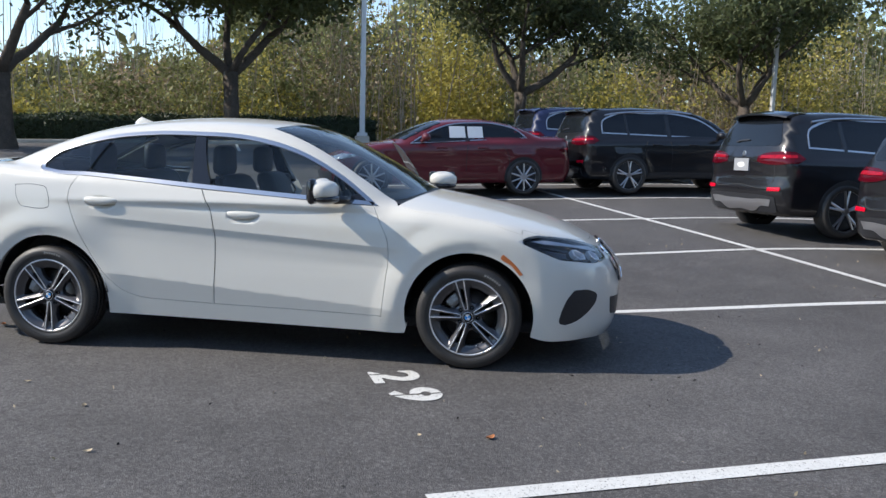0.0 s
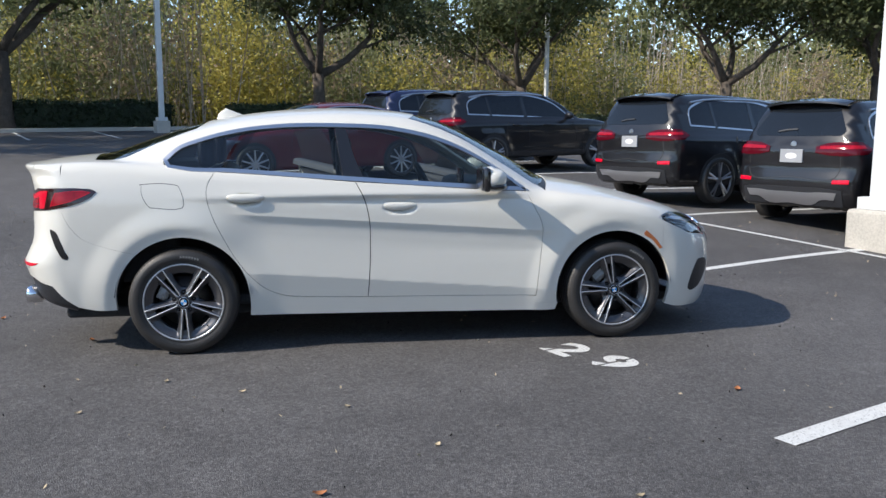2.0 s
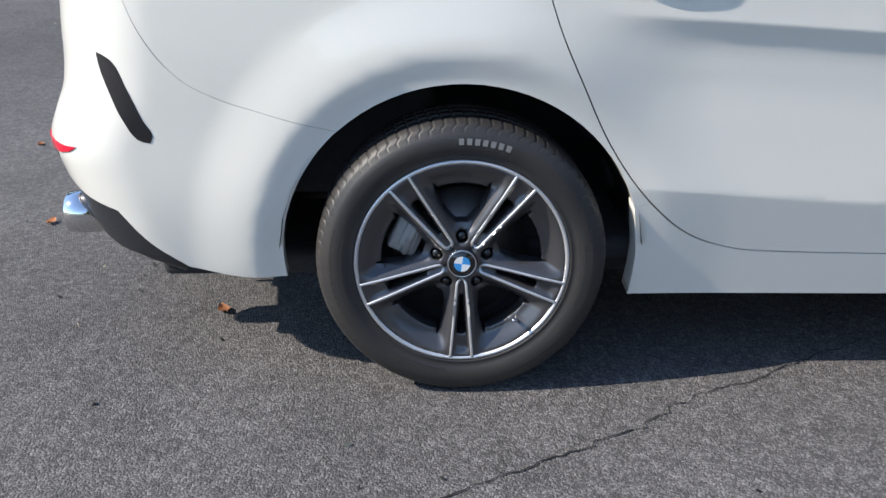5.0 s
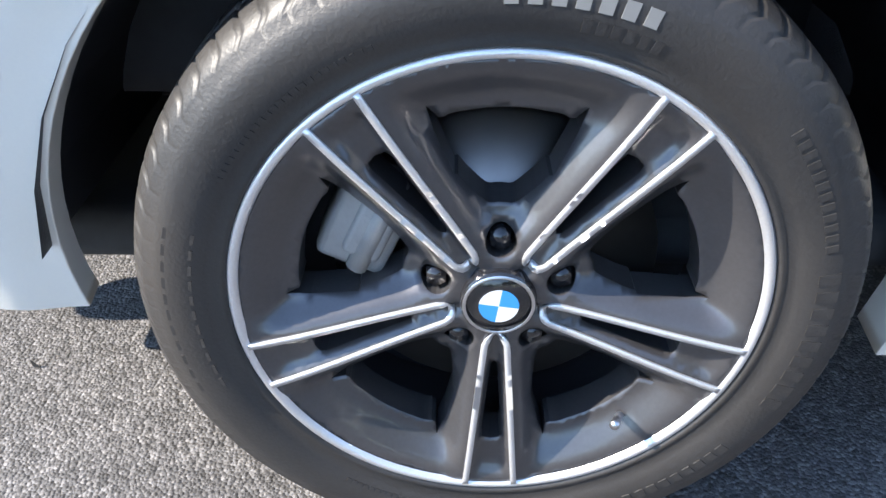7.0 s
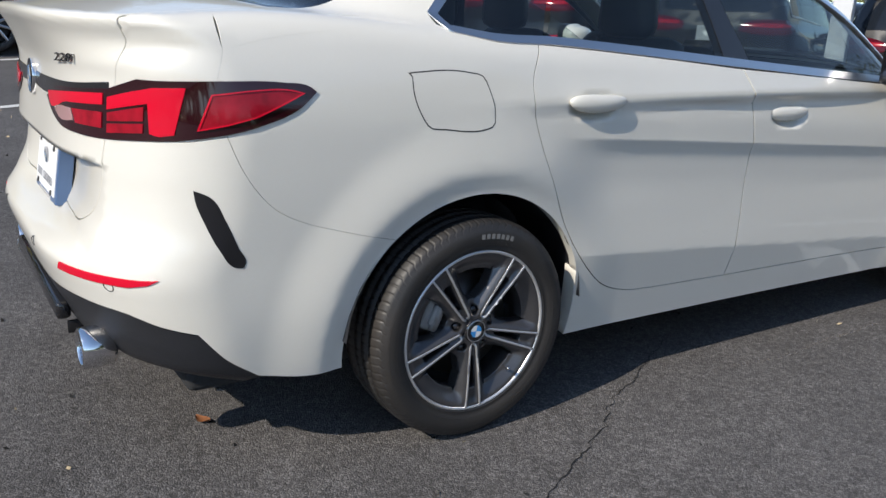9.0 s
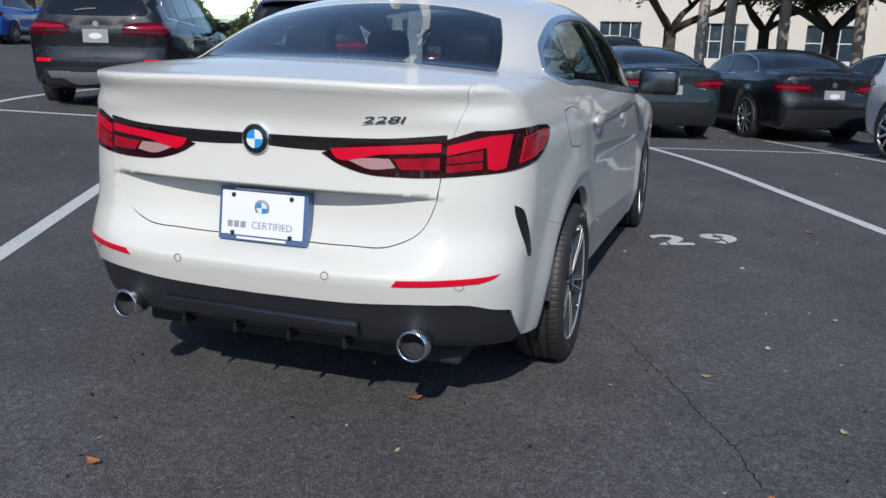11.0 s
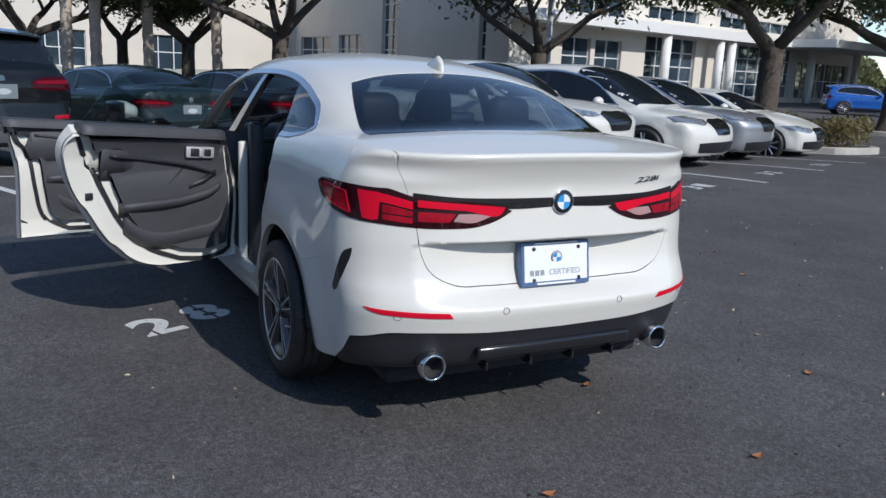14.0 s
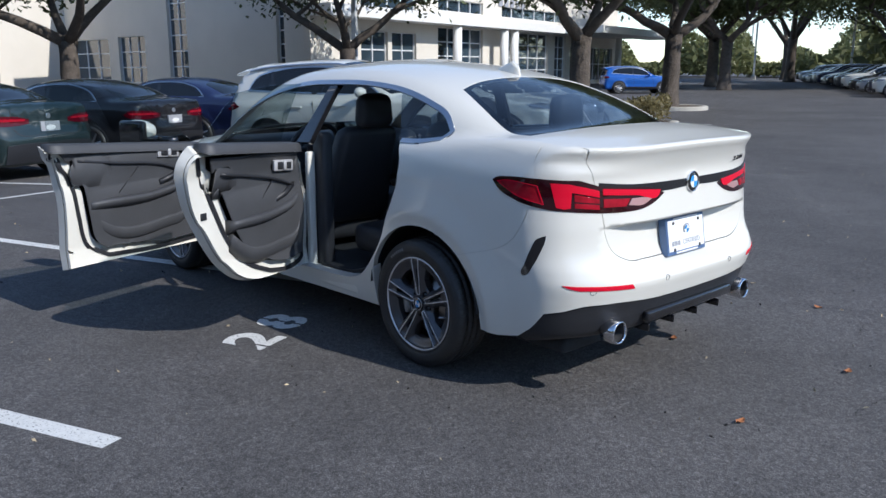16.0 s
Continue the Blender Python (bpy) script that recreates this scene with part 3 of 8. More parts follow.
            part("pull_cup", put(bm), BLACKPLASTIC, door, "black pull cup")
            bm = bmesh.new()
            sweep(bm, curve_pts([(x0 - 0.05, wy + 0.006, 0.925), (x0 + 0.16, wy - 0.002, 0.895), (x1 - 0.14, wy - 0.002, 0.842), (x1 - 0.02, wy + 0.002, 0.800)], 5), [(0.03, 0.012), (-0.006, 0.008), (-0.008, -0.004), (0.03, -0.012)])
            part("trim_line", put(bm), BLACKPLASTIC, door)
            # map pocket: a proud lower pad with a rim
            bm = bmesh.new()
            sweep(bm, curve_pts([(x0 + 0.02, wy + 0.016, 0.610), (x0 + 0.10, wy + 0.002, 0.545), (x1 - 0.16, wy - 0.004, 0.520), (x1 - 0.01, wy, 0.548), (x1 + 0.03, wy + 0.012, 0.66)], 5), [(0.03, 0.012), (-0.010, 0.007), (-0.014, -0.002), (-0.008, -0.050), (0.03, -0.085)])
            part("map_pocket", put(bm), TRIMGREY, door, "dark moulded map pocket")
            bm = bmesh.new()
            tube(bm, [(x0 + 0.20, wy - 0.000, 0.715), (x0 + 0.36, wy - 0.000, 0.862)], 0.0028, 6)
            part("trim_seam", put(bm), BLACKPLASTIC, door)
            bm = bmesh.new()
            lx = x1 - 0.19
            slant = Matrix.Translation((lx + 0.075, wy, 0.922)) @ Matrix.Shear("XZ", 4, (0.45, 0.0)) @ Matrix.Rotation(radians(4), 4, "Y")
            box(bm, -0.085, 0.085, -0.016, 0.012, -0.030, 0.030, 0.008, slant)
            part("release_bezel", put(bm), LEVER, door, "satin metal release bezel")
            bm = bmesh.new()
            box(bm, -0.060, -0.006, -0.019, 0.0, -0.022, 0.022, 0.006, slant)
            box(bm, 0.020, 0.066, -0.019, 0.0, -0.020, 0.020, 0.006, slant)
            part("bezel_hollow", put(bm), BLACKPLASTIC, door, "dark hollow behind the release lever")
            bm = bmesh.new()
            box(bm, -0.008, 0.018, -0.026, 0.0, -0.025, 0.025, 0.008, slant)
            part("release_lever", put(bm), LEVER, door, "satin release lever")
            bm = bmesh.new()
            ex, ez = (1.125, 0.70) if kind == "front_door" else (0.265, 0.73)
            box(bm, ex - 0.004, ex + 0.035, 0.80, 0.815, ez - 0.018, ez + 0.018, 0.004)
            part("latch", put(bm), BLACKPLASTIC, door, "black door latch")
            # outer handle: a rounded bar over a shallow cup
            hx, hz = (1.285, 0.874) if kind == "front_door" else (0.372, 0.930)
            p = S([(hx, hz)], 1)[0]
            p[1] += 0.026
            bm = bmesh.new()
            bmesh.ops.create_uvsphere(bm, u_segments=24, v_segments=14, radius=1)
            for v in bm.verts:
                q = v.co.copy()
                w = math.copysign(abs(q.x) ** 0.8, q.x)
                v.co = Vector((p[0] + w * 0.108, p[1] - 0.009 + q.y * 0.018, p[2] + q.z * 0.025 * (1.0 - 0.10 * w) - 0.006 * (1 - w * w) + 0.004))
            hd = part("handle", put(bm), WHITE, door, "white pull handle")
            if kind == "front_door":
                # wing mirror
                bm = bmesh.new()
                bmesh.ops.create_uvsphere(bm, u_segments=28, v_segments=18, radius=1)
                for v in bm.verts:
                    q = v.co.copy()
                    back = 1.0 if q.x < 0 else 0.85
                    sx = math.copysign(abs(q.x) ** (0.55 if q.x < 0 else 1.0), q.x)
                    v.co = Vector((1.835 + sx * 0.075, 0.985 + q.y * 0.115, 1.045 + math.copysign(abs(q.z) ** 0.75, q.z) * 0.070 * back))
                mir = part("mirror_cap", put(bm), WHITE, door, "white wing mirror with black foot")
                bm = bmesh.new()
                bmesh.ops.create_uvsphere(bm, u_segments=24, v_segments=12, radius=1)
                for v in bm.verts:
                    q = v.co
                    v.co = Vector((1.838 + q.x * 0.080, 0.978 + q.y * 0.118, 0.998 + q.z * 0.034))
                tube(bm, [(1.87, 0.93, 0.992), (1.92, 0.86, 0.985), (1.955, 0.79, 0.978)], [0.030, 0.024, 0.030], 10)
                part("mirror_foot", put(bm), GLOSSBLACK, door, "gloss black mirror foot")
                bm = bmesh.new()
                box(bm, 1.753, 1.800, 0.872, 1.096, 0.966, 1.112, 0.022)
                part("mirror_bezel", put(bm), GLOSSBLACK, door, "gloss black mirror housing")
                bm = bmesh.new()
                box(bm, 1.748, 1.752, 0.895, 1.075, 0.99, 1.098, 0.0015)
                part("mirror_glass", put(bm), DARKCHROME, door, "silvered mirror glass")
                tri = chain(S([(2.085, 0.966), (1.98, 0.972), (1.90, 0.980)]), S([(1.90, 0.980), (1.97, 1.02), (2.085, 0.966)], 2))
                link("mirror_sail", panel_mesh("mirror_sail", F, tri, bar, h=0.03, off=0.001, flange=0.004, **kw), door, "", GLOSSBLACK)
        # ---- fixed side sheets
        sheet("front_fender", chain(S([(2.085, 0.956), (2.15, 0.957), (2.22, 0.955)]), S(hood_side), S([(2.97, 0.815), (2.985, 0.74), (2.985, 0.60), (2.985, 0.535)]), S([p for p in arch_f if p[0] < 2.985 and (p[1] > 0.28 or p[0] < 2.6)], 1), S([(2.30, 0.24), (2.23, 0.245), (2.142, 0.25)]), S([(2.142, 0.25), (2.148, 0.294)]), S(fseam[::-1])), bar, h=0.024, mirror=sg, flange=0.03, gap=0.0005, label="white front wing with flared arch")
        ar = [p for p in arc(0.0, WR, ARCH, 18, 131.6)]
        quarter = chain(S([(0.195, 1.083), (0.12, 1.092), (-0.02, 1.098), (-0.098, 1.122)]), S([(-0.098, 1.122), (-0.25, 1.115), (-0.42, 1.10), (-0.56, 1.08), (-0.66, 1.055)]), S([(-0.66, 1.055), (-0.68, 0.97), (-0.665, 0.875)]), S([(-0.665, 0.875), (-0.635, 0.80), (-0.56, 0.705), (-0.48, 0.665), (-0.41, 0.645), (-0.256, 0.605)]), S(ar[::-1], 1), S([(0.366, 0.436), (0.38, 0.442)], 1), S(rseam)[:37][::-1])
        sheet("rear_quarter_panel", quarter, bar, h=0.022, mirror=sg, flange=0.03, gap=0.0005, label="white rear quarter panel")
        sheet("sill", chain(S([(0.366, 0.436), (0.38, 0.442)], 1), S(rseam)[36:], S([(0.72, 0.322), (0.9, 0.317), (1.088, 0.312)]), S(lowdoor[::-1]), S([(2.148, 0.294), (2.142, 0.25)], 1), S([(2.142, 0.25), (2.23, 0.245), (2.30, 0.24), (2.285, 0.195)], 1), S([(2.285, 0.195), (1.3, 0.207), (0.38, 0.215)]), S([(0.38, 0.215), (0.385, 0.30), (0.366, 0.436)], 2)), bar, h=0.022, mirror=sg, flange=0.05, gap=0.0008, label="white side sill")
        if sg < 0:
            sheet("window_trim", dlo, bar, SATIN, h=0.02, holes=[dlo_in], mirror=sg, off=0.004, flange=0.010, label="satin metal window surround")
        else:
            dense = resample(bar.to2(dlo), 0.02)
            o, d = bar.ray(dense)
            full = cast(F, o, d)
            n_top = int(np.argmax(full[:, 0])) + 1
            ring = np.concatenate([full[:n_top], dlo_in[:n_top][::-1]])
            sheet("window_trim", ring, bar, SATIN, h=0.02, mirror=sg, off=0.004, flange=0.010, label="satin metal window surround")
            n_low = int(np.argmax((full[:, 0] < 0.2) & (np.arange(len(full)) > n_top)))
            ring = np.concatenate([full[n_low:], full[:1], dlo_in[:1], dlo_in[n_low:][::-1]])
            sheet("window_trim", ring, bar, SATIN, h=0.02, mirror=sg, off=0.004, flange=0.010)
        sheet("pillar_cover", bp, bar, GLOSSBLACK, h=0.03, mirror=sg, off=-0.004, flange=0.03, label="gloss black door pillar")
        sheet("quarter_glass", qg, bar, GLASSREAR, h=0.03, mirror=sg, off=-0.006, flange=0.004, label="small fixed tinted quarter window")
        bm = bmesh.new()
        box(bm, 1.035, 1.075, sg * 0.735, sg * 0.785, 0.30, 0.97, 0.012)
        bmesh.ops.recalc_face_normals(bm, faces=bm.faces)
        part("pillar_post", bm, WHITE if sg > 0 else DARK, car)
        bm = bmesh.new()
        box(bm, 0.96, 1.07, sg * 0.66, sg * 0.733, 0.30, 1.08, 0.02)
        bmesh.ops.recalc_face_normals(bm, faces=bm.faces)
        part("pillar_lining", bm, CABIN, car, "dark pillar lining")
        # fuel flap outline: one thin dark joint
        if sg < 0:
            ff = S([(-0.215, 1.000), (-0.225, 1.008), (-0.19, 1.013), (-0.05, 1.012), (-0.01, 1.003), (0.01, 0.965), (0.023, 0.90), (0.02, 0.878), (0.0, 0.871), (-0.13, 0.873), (-0.17, 0.878), (-0.195, 0.91), (-0.215, 0.97), (-0.215, 1.0)], 3)[:-1]
            u = shrink(resample(bar.to2(ff), 0.01), 0.0024)
            o, d = bar.ray(u)
            sheet("fuel_flap", cast(F, o, d), bar, WHITE, h=0.02, mirror=sg, off=0.0008, flange=0.003, label="white fuel flap")
            sheet("fuel_flap_joint", ff, bar, DARK, h=0.012, mirror=sg, holes=[cast(F, o, d)], off=0.0006, flange=0.002)
    # ---- roof with pillars
    A_in = S([(2.115, 0.978), (1.93, 1.105), (1.68, 1.255), (1.50, 1.330), (1.40, 1.365)])
    roof_front = T([(1.375, 0.555), (1.42, 0.40), (1.45, 0.2), (1.46, 0.0)])
    roof_rear = T([(0.12, 0.0), (0.115, 0.2), (0.10, 0.38), (0.07, 0.50)])
    rg_side = T([(0.07, 0.50), (-0.10, 0.555), (-0.30, 0.605), (-0.50, 0.630)])
    ws_low = T([(2.33, 0.0), (2.32, 0.3), (2.265, 0.55), (2.19, 0.70)])
    ws_edge = T([(2.19, 0.70), (2.0, 0.672), (1.75, 0.635), (1.53, 0.595), (1.375, 0.555)])
    half = chain(roof_rear, rg_side, T([(-0.50, 0.630), (-0.56, 0.655), (-0.62, 0.672)]), T([(-0.62, 0.672), (-0.66, 0.725)], 1), S([(-0.66, 1.055), (-0.56, 1.08), (-0.42, 1.10), (-0.25, 1.115), (-0.098, 1.122)]), S([(-0.098, 1.122), (-0.105, 1.150)], 1), S(win_top), S([(2.105, 0.955), (2.15, 0.957), (2.22, 0.955)]), T([(2.22, 0.77), (2.21, 0.73), (2.19, 0.70)]), ws_edge, roof_front)
    sheet("roof", both(half), bar, h=0.026, flange=0.02, label="white roof with slim pillars")
    wsh = chain(T([(2.33, 0.0), (2.32, 0.3), (2.265, 0.55), (2.19, 0.70)]), ws_edge, roof_front)
    sheet("windscreen", both(wsh), bar, GLASS, h=0.05, off=-0.003, flange=0.004, gap=0.003, label="clear curved windscreen")
    rgo = chain(roof_rear, rg_side, T([(-0.50, 0.630), (-0.525, 0.5), (-0.56, 0.25), (-0.575, 0.0)]))
    sheet("rear_window", both(rgo), bar, GLASSREAR, h=0.05, off=-0.002, flange=0.004, gap=0.003, label="dark tinted rear window")
    rim = both(rgo)
    u = shrink(resample(bar.to2(rim), 0.02), 0.03)
    o, d = bar.ray(u)
    sheet("rear_window_border", rim, bar, GLOSSBLACK, h=0.03, holes=[cast(F, o, d)], off=-0.0035, flange=0.003, gap=0.003, label="black printed glass border")
    # ---- bonnet
    hood = chain(T([(2.36, 0.0), (2.34, 0.3), (2.29, 0.55), (2.22, 0.77)]), S(hood_side), T([(2.97, 0.775), (3.06, 0.74), (3.17, 0.66), (3.29, 0.50), (3.37, 0.30), (3.40, 0.0)]))
    sheet("bonnet", both(hood), bar, h=0.03, flange=0.02, gap=0.002, label="white bonnet")
    cowl = chain(T([(2.30, 0.0), (2.285, 0.3), (2.235, 0.55), (2.165, 0.70)]), T([(2.165, 0.70), (2.25, 0.72)], 1), T([(2.25, 0.72), (2.31, 0.55), (2.36, 0.3), (2.38, 0.0)]))
    sheet("cowl", both(cowl), bar, BLACKPLASTIC, h=0.04, off=-0.008, flange=0.01, label="black scuttle panel")
    # ---- boot lid: deck, lip and rear face
    lid = chain(T([(-0.575, 0.0), (-0.56, 0.25), (-0.525, 0.5), (-0.50, 0.630)]), T([(-0.50, 0.630), (-0.56, 0.655), (-0.62, 0.672)]), T([(-0.62, 0.672), (-0.70, 0.684), (-0.775, 0.672), (-0.805, 0.667)]), R([(0.658, 1.085), (0.655, 1.062), (0.642, 1.03), (0.620, 0.968), (0.600, 0.90), (0.592, 0.855)]), R([(0.592, 0.855), (0.575, 0.76), (0.535, 0.68), (0.45, 0.632), (0.3, 0.617), (0.0, 0.612)]))
    sheet("boot_lid", both(lid), tailm, h=0.011, flange=0.02, gap=0.002, lines=[R([(y, z) for y in np.linspace(-0.555, 0.555, 112)], 1) for z in (0.7798, 0.7835, 0.7872)], label="white boot lid with a raised lip")
    # shoulder between boot lid and quarter panel, above the lamps
    sh = chain(T([(-0.66, 0.725)], 1), S([(-0.66, 1.055), (-0.68, 0.97), (-0.665, 0.875)]), S([(-0.665, 0.875), (-0.74, 0.86)], 1), R([(0.735, 0.86), (0.66, 0.856), (0.592, 0.855)]), R([(0.592, 0.855), (0.600, 0.90), (0.620, 0.968), (0.642, 1.03), (0.655, 1.062), (0.658, 1.085)]), T([(-0.805, 0.667), (-0.775, 0.672), (-0.70, 0.684), (-0.62, 0.672)]))
    for sg in (-1, 1):
        bl = Ball((-0.40, 0.30, 0.80), 0.5)
        c0 = bl.to2(T([(-0.770, 0.676)], 1))[0]
        o, d = bl.ray(np.array([c0 + 0.065 * np.array((math.cos(q), math.sin(q))) for q in np.linspace(0, 2 * math.pi, 25)[:-1]]))
        sheet("corner_gutter", cast(F, o, d), bl, h=0.015, mirror=sg, off=-0.0035, flange=0.004)
        sheet("lamp_shoulder", sh, Ball((-0.40, 0.30, 0.80), 0.5), h=0.018, mirror=sg, flange=0.02, gap=0.0005)
    # ---- rear bumper, its black lower part
    bh = chain(R([(0.0, 0.612), (0.3, 0.617), (0.45, 0.632), (0.535, 0.68), (0.575, 0.76), (0.592, 0.855)]), R([(0.592, 0.855), (0.66, 0.856), (0.735, 0.86)]), S([(-0.74, 0.86), (-0.665, 0.875)], 1), S([(-0.665, 0.875), (-0.635, 0.80), (-0.56, 0.705), (-0.48, 0.665), (-0.41, 0.645), (-0.256, 0.605)]), S(arc(0.0, WR, ARCH, 131.6, 187, 14), 1), S([(-0.382, 0.270), (-0.50, 0.272), (-0.60, 0.290)]), S([(-0.60, 0.290), (-0.68, 0.35), (-0.74, 0.42)]), R([(0.745, 0.437), (0.70, 0.455), (0.60, 0.462), (0.3, 0.452), (0.0, 0.447)]))
    sheet("rear_bumper", both(bh), rearm, h=0.022, flange=0.03, gap=0.0015, label="white rear bumper cover")
    dh = chain(R([(0.0, 0.447), (0.3, 0.452), (0.60, 0.462), (0.70, 0.455), (0.745, 0.437)]), S([(-0.74, 0.42), (-0.68, 0.35), (-0.60, 0.290)]), S([(-0.60, 0.290), (-0.62, 0.262)], 1), R([(0.70, 0.285), (0.45, 0.300), (0.0, 0.305)]))
    sheet("diffuser", both(dh), rearm, BLACKPLASTIC, h=0.025, off=-0.006, flange=0.05, label="black plastic rear diffuser")
    bm = bmesh.new()
    box(bm, -0.972, -0.935, -0.36, 0.36, 0.345, 0.395, 0.012)
    for y in (-0.30, -0.10, 0.10, 0.30):
        box(bm, -0.94, -0.87, y - 0.005, y + 0.005, 0.285, 0.32, 0.002)
    part("diffuser_blade", bm, GLOSSBLACK, car)
    # ---- lamps
    lampo = chain(R([(0.225, 0.905), (0.33, 0.937), (0.45, 0.945), (0.60, 0.958)]), R([(0.60, 0.958), (0.68, 0.985)], 1), S([(-0.79, 0.985), (-0.66, 0.990), (-0.54, 0.988), (-0.475, 0.978), (-0.462, 0.968)]), S([(-0.462, 0.968), (-0.50, 0.935), (-0.60, 0.895), (-0.70, 0.872), (-0.76, 0.862)]), R([(0.725, 0.858), (0.60, 0.848), (0.48, 0.845), (0.36, 0.852), (0.27, 0.880), (0.225, 0.905)]))
    split = [(0.593, 0.83), (0.593, 0.97)]
    hot = [
        ("light_bar", REDBRIGHT, chain(R([(0.255, 0.920), (0.42, 0.934), (0.586, 0.947)]), R([(0.586, 0.947), (0.586, 0.922)], 1), R([(0.586, 0.922), (0.42, 0.911), (0.265, 0.903), (0.255, 0.920)]))),
        ("light_bar", REDBRIGHT, chain(R([(0.602, 0.940), (0.66, 0.956), (0.70, 0.966)]), S([(-0.79, 0.970), (-0.735, 0.974)], 1), S([(-0.735, 0.974), (-0.760, 0.874)], 1), S([(-0.760, 0.874), (-0.785, 0.868)], 1), R([(0.712, 0.872), (0.706, 0.936), (0.66, 0.926), (0.602, 0.913), (0.602, 0.940)], 1))),
        ("reversing_lens", PINK, chain(R([(0.315, 0.888), (0.36, 0.896), (0.44, 0.898)]), R([(0.44, 0.898), (0.46, 0.872)], 1), R([(0.46, 0.872), (0.38, 0.866), (0.315, 0.888)]))),
        ("inner_lens", RED, chain(R([(0.452, 0.899), (0.584, 0.905)], 1), R([(0.584, 0.905), (0.584, 0.870), (0.474, 0.868), (0.452, 0.899)], 1))),
        ("inner_lens", RED, chain(R([(0.603, 0.906), (0.697, 0.928), (0.697, 0.898), (0.603, 0.888), (0.603, 0.906)], 1))),
        ("inner_lens", RED, chain(R([(0.603, 0.882), (0.697, 0.892), (0.697, 0.872), (0.603, 0.862), (0.603, 0.882)], 1))),
        ("outer_lens", RED, chain(S([(-0.69, 0.962), (-0.60, 0.972), (-0.52, 0.972), (-0.49, 0.965)]), S([(-0.49, 0.965), (-0.60, 0.915), (-0.72, 0.885)], 2), S([(-0.72, 0.885), (-0.69, 0.962)], 1))),
    ]
    for sg in (-1, 1):
        lamp = link("tail_lamp", panel_mesh("tail_lamp", F, lampo, Upright(-0.30, -1, 0.6), h=0.018, off=0.004, flange=0.012, mirror=sg), car, "red wrap-round tail lamp", LAMPBLACK)
        for ol, wd in ((hot[6][2], 0.0026),):
            um = Upright(-0.30, -1, 0.6)
            o, d = um.ray(shrink(resample(um.to2(ol), 0.008), wd))
            link("light_line", panel_mesh("light_line", F, ol, um, h=0.010, off=0.0085, holes=[cast(F, o, d)], flange=0.002, mirror=sg), lamp, "", REDBRIGHT)
        for nm, mm, ol in hot:
            link(nm, panel_mesh(nm, F, ol, Upright(-0.30, -1, 0.6), h=0.014, off=0.0065, flange=0.003, mirror=sg), lamp, "", mm)
        rf = chain(R([(0.490, 0.543), (0.60, 0.546), (0.70, 0.550)]), S([(-0.845, 0.552), (-0.815, 0.555)], 1), S([(-0.815, 0.555), (-0.835, 0.543)], 1), R([(0.715, 0.533), (0.60, 0.528), (0.475, 0.524)]))
        sheet("reflector", rf, rearm, REDBRIGHT, h=0.02, mirror=sg, off=0.003, flange=0.006, label="thin red reflector")
        cut = chain(S([(-0.735, 0.756), (-0.704, 0.742), (-0.674, 0.685), (-0.650, 0.625), (-0.634, 0.588), (-0.640, 0.577)]), S([(-0.640, 0.577), (-0.658, 0.580), (-0.692, 0.625), (-0.716, 0.68), (-0.733, 0.735), (-0.735, 0.756)]))
        sheet("air_vent", cut, rearm, GLOSSBLACK, h=0.015, mirror=sg, off=0.001, flange=0.003, label="black upright vent slot")
        # exhaust tip
        bm = bmesh.new()
        m = Matrix.Translation((-0.953, sg * 0.534, 0.332)) @ Matrix.Rotation(radians(90), 4, "Z")
        revolve(bm, [(0.0415, -0.014), (0.042, -0.004), (0.046, 0.0), (0.051, -0.004), (0.053, -0.03), (0.050, -0.075), (0.030, -0.085)], 40, m)
        ex = part("exhaust_tip", bm, CHROME, car, "polished round exhaust tip")
        bm = bmesh.new()
        revolve(bm, [(0.0418, -0.008), (0.041, -0.07), (0.0, -0.07)], 32, m)
        part("exhaust_bore", bm, DARK, ex)
        for yy, zz in ((0.265, 0.540), (0.665, 0.525)):
            c = R([(yy + 0.013 * math.cos(t), zz + 0.013 * math.sin(t)) for t in np.linspace(0, 2 * math.pi, 17)[:-1]], 1)
            c2 = R([(yy + 0.0118 * math.cos(t), zz + 0.0118 * math.sin(t)) for t in np.linspace(0, 2 * math.pi, 17)[:-1]], 1)
            sheet("parking_sensor", c, rearm, TRIMGREY, h=0.004, holes=[c2], mirror=sg, off=0.0012, flange=0.002)
    strip = chain(R([(0.0, 0.950), (0.25, 0.952), (0.45, 0.958), (0.602, 0.972)]), R([(0.602, 0.972), (0.600, 0.945)], 1), R([(0.600, 0.945), (0.40, 0.930), (0.30, 0.915), (0.20, 0.912), (0.0, 0.918)]))
    sheet("boot_strip", both(strip), tailm, GLOSSBLACK, h=0.02, off=0.0025, flange=0.005, label="gloss black strip between tail lamps")
    # ---- badge, plate, lettering
    rx = float(R([(0.0, 0.934)], 1)[0][0]) - 0.004
    m = Matrix.Translation((rx, 0, 0.934)) @ Matrix.Rotation(radians(90), 4, "Z") @ Matrix.Rotation(radians(3), 4, "X")
    bm = bmesh.new()
    revolve(bm, [(0.0, 0.008), (0.030, 0.0075), (0.044, 0.006), (0.0465, 0.003), (0.0465, -0.006)], 40, m)
    badge = part("badge", bm, GLOSSBLACK, car, "round badge with blue and white quarters")
    bm = bmesh.new()
    revolve(bm, [(0.0440, 0.0062), (0.0455, 0.0085), (0.0472, 0.006), (0.0472, -0.004)], 40, m)
    part("badge_rim", bm, CHROME, badge)

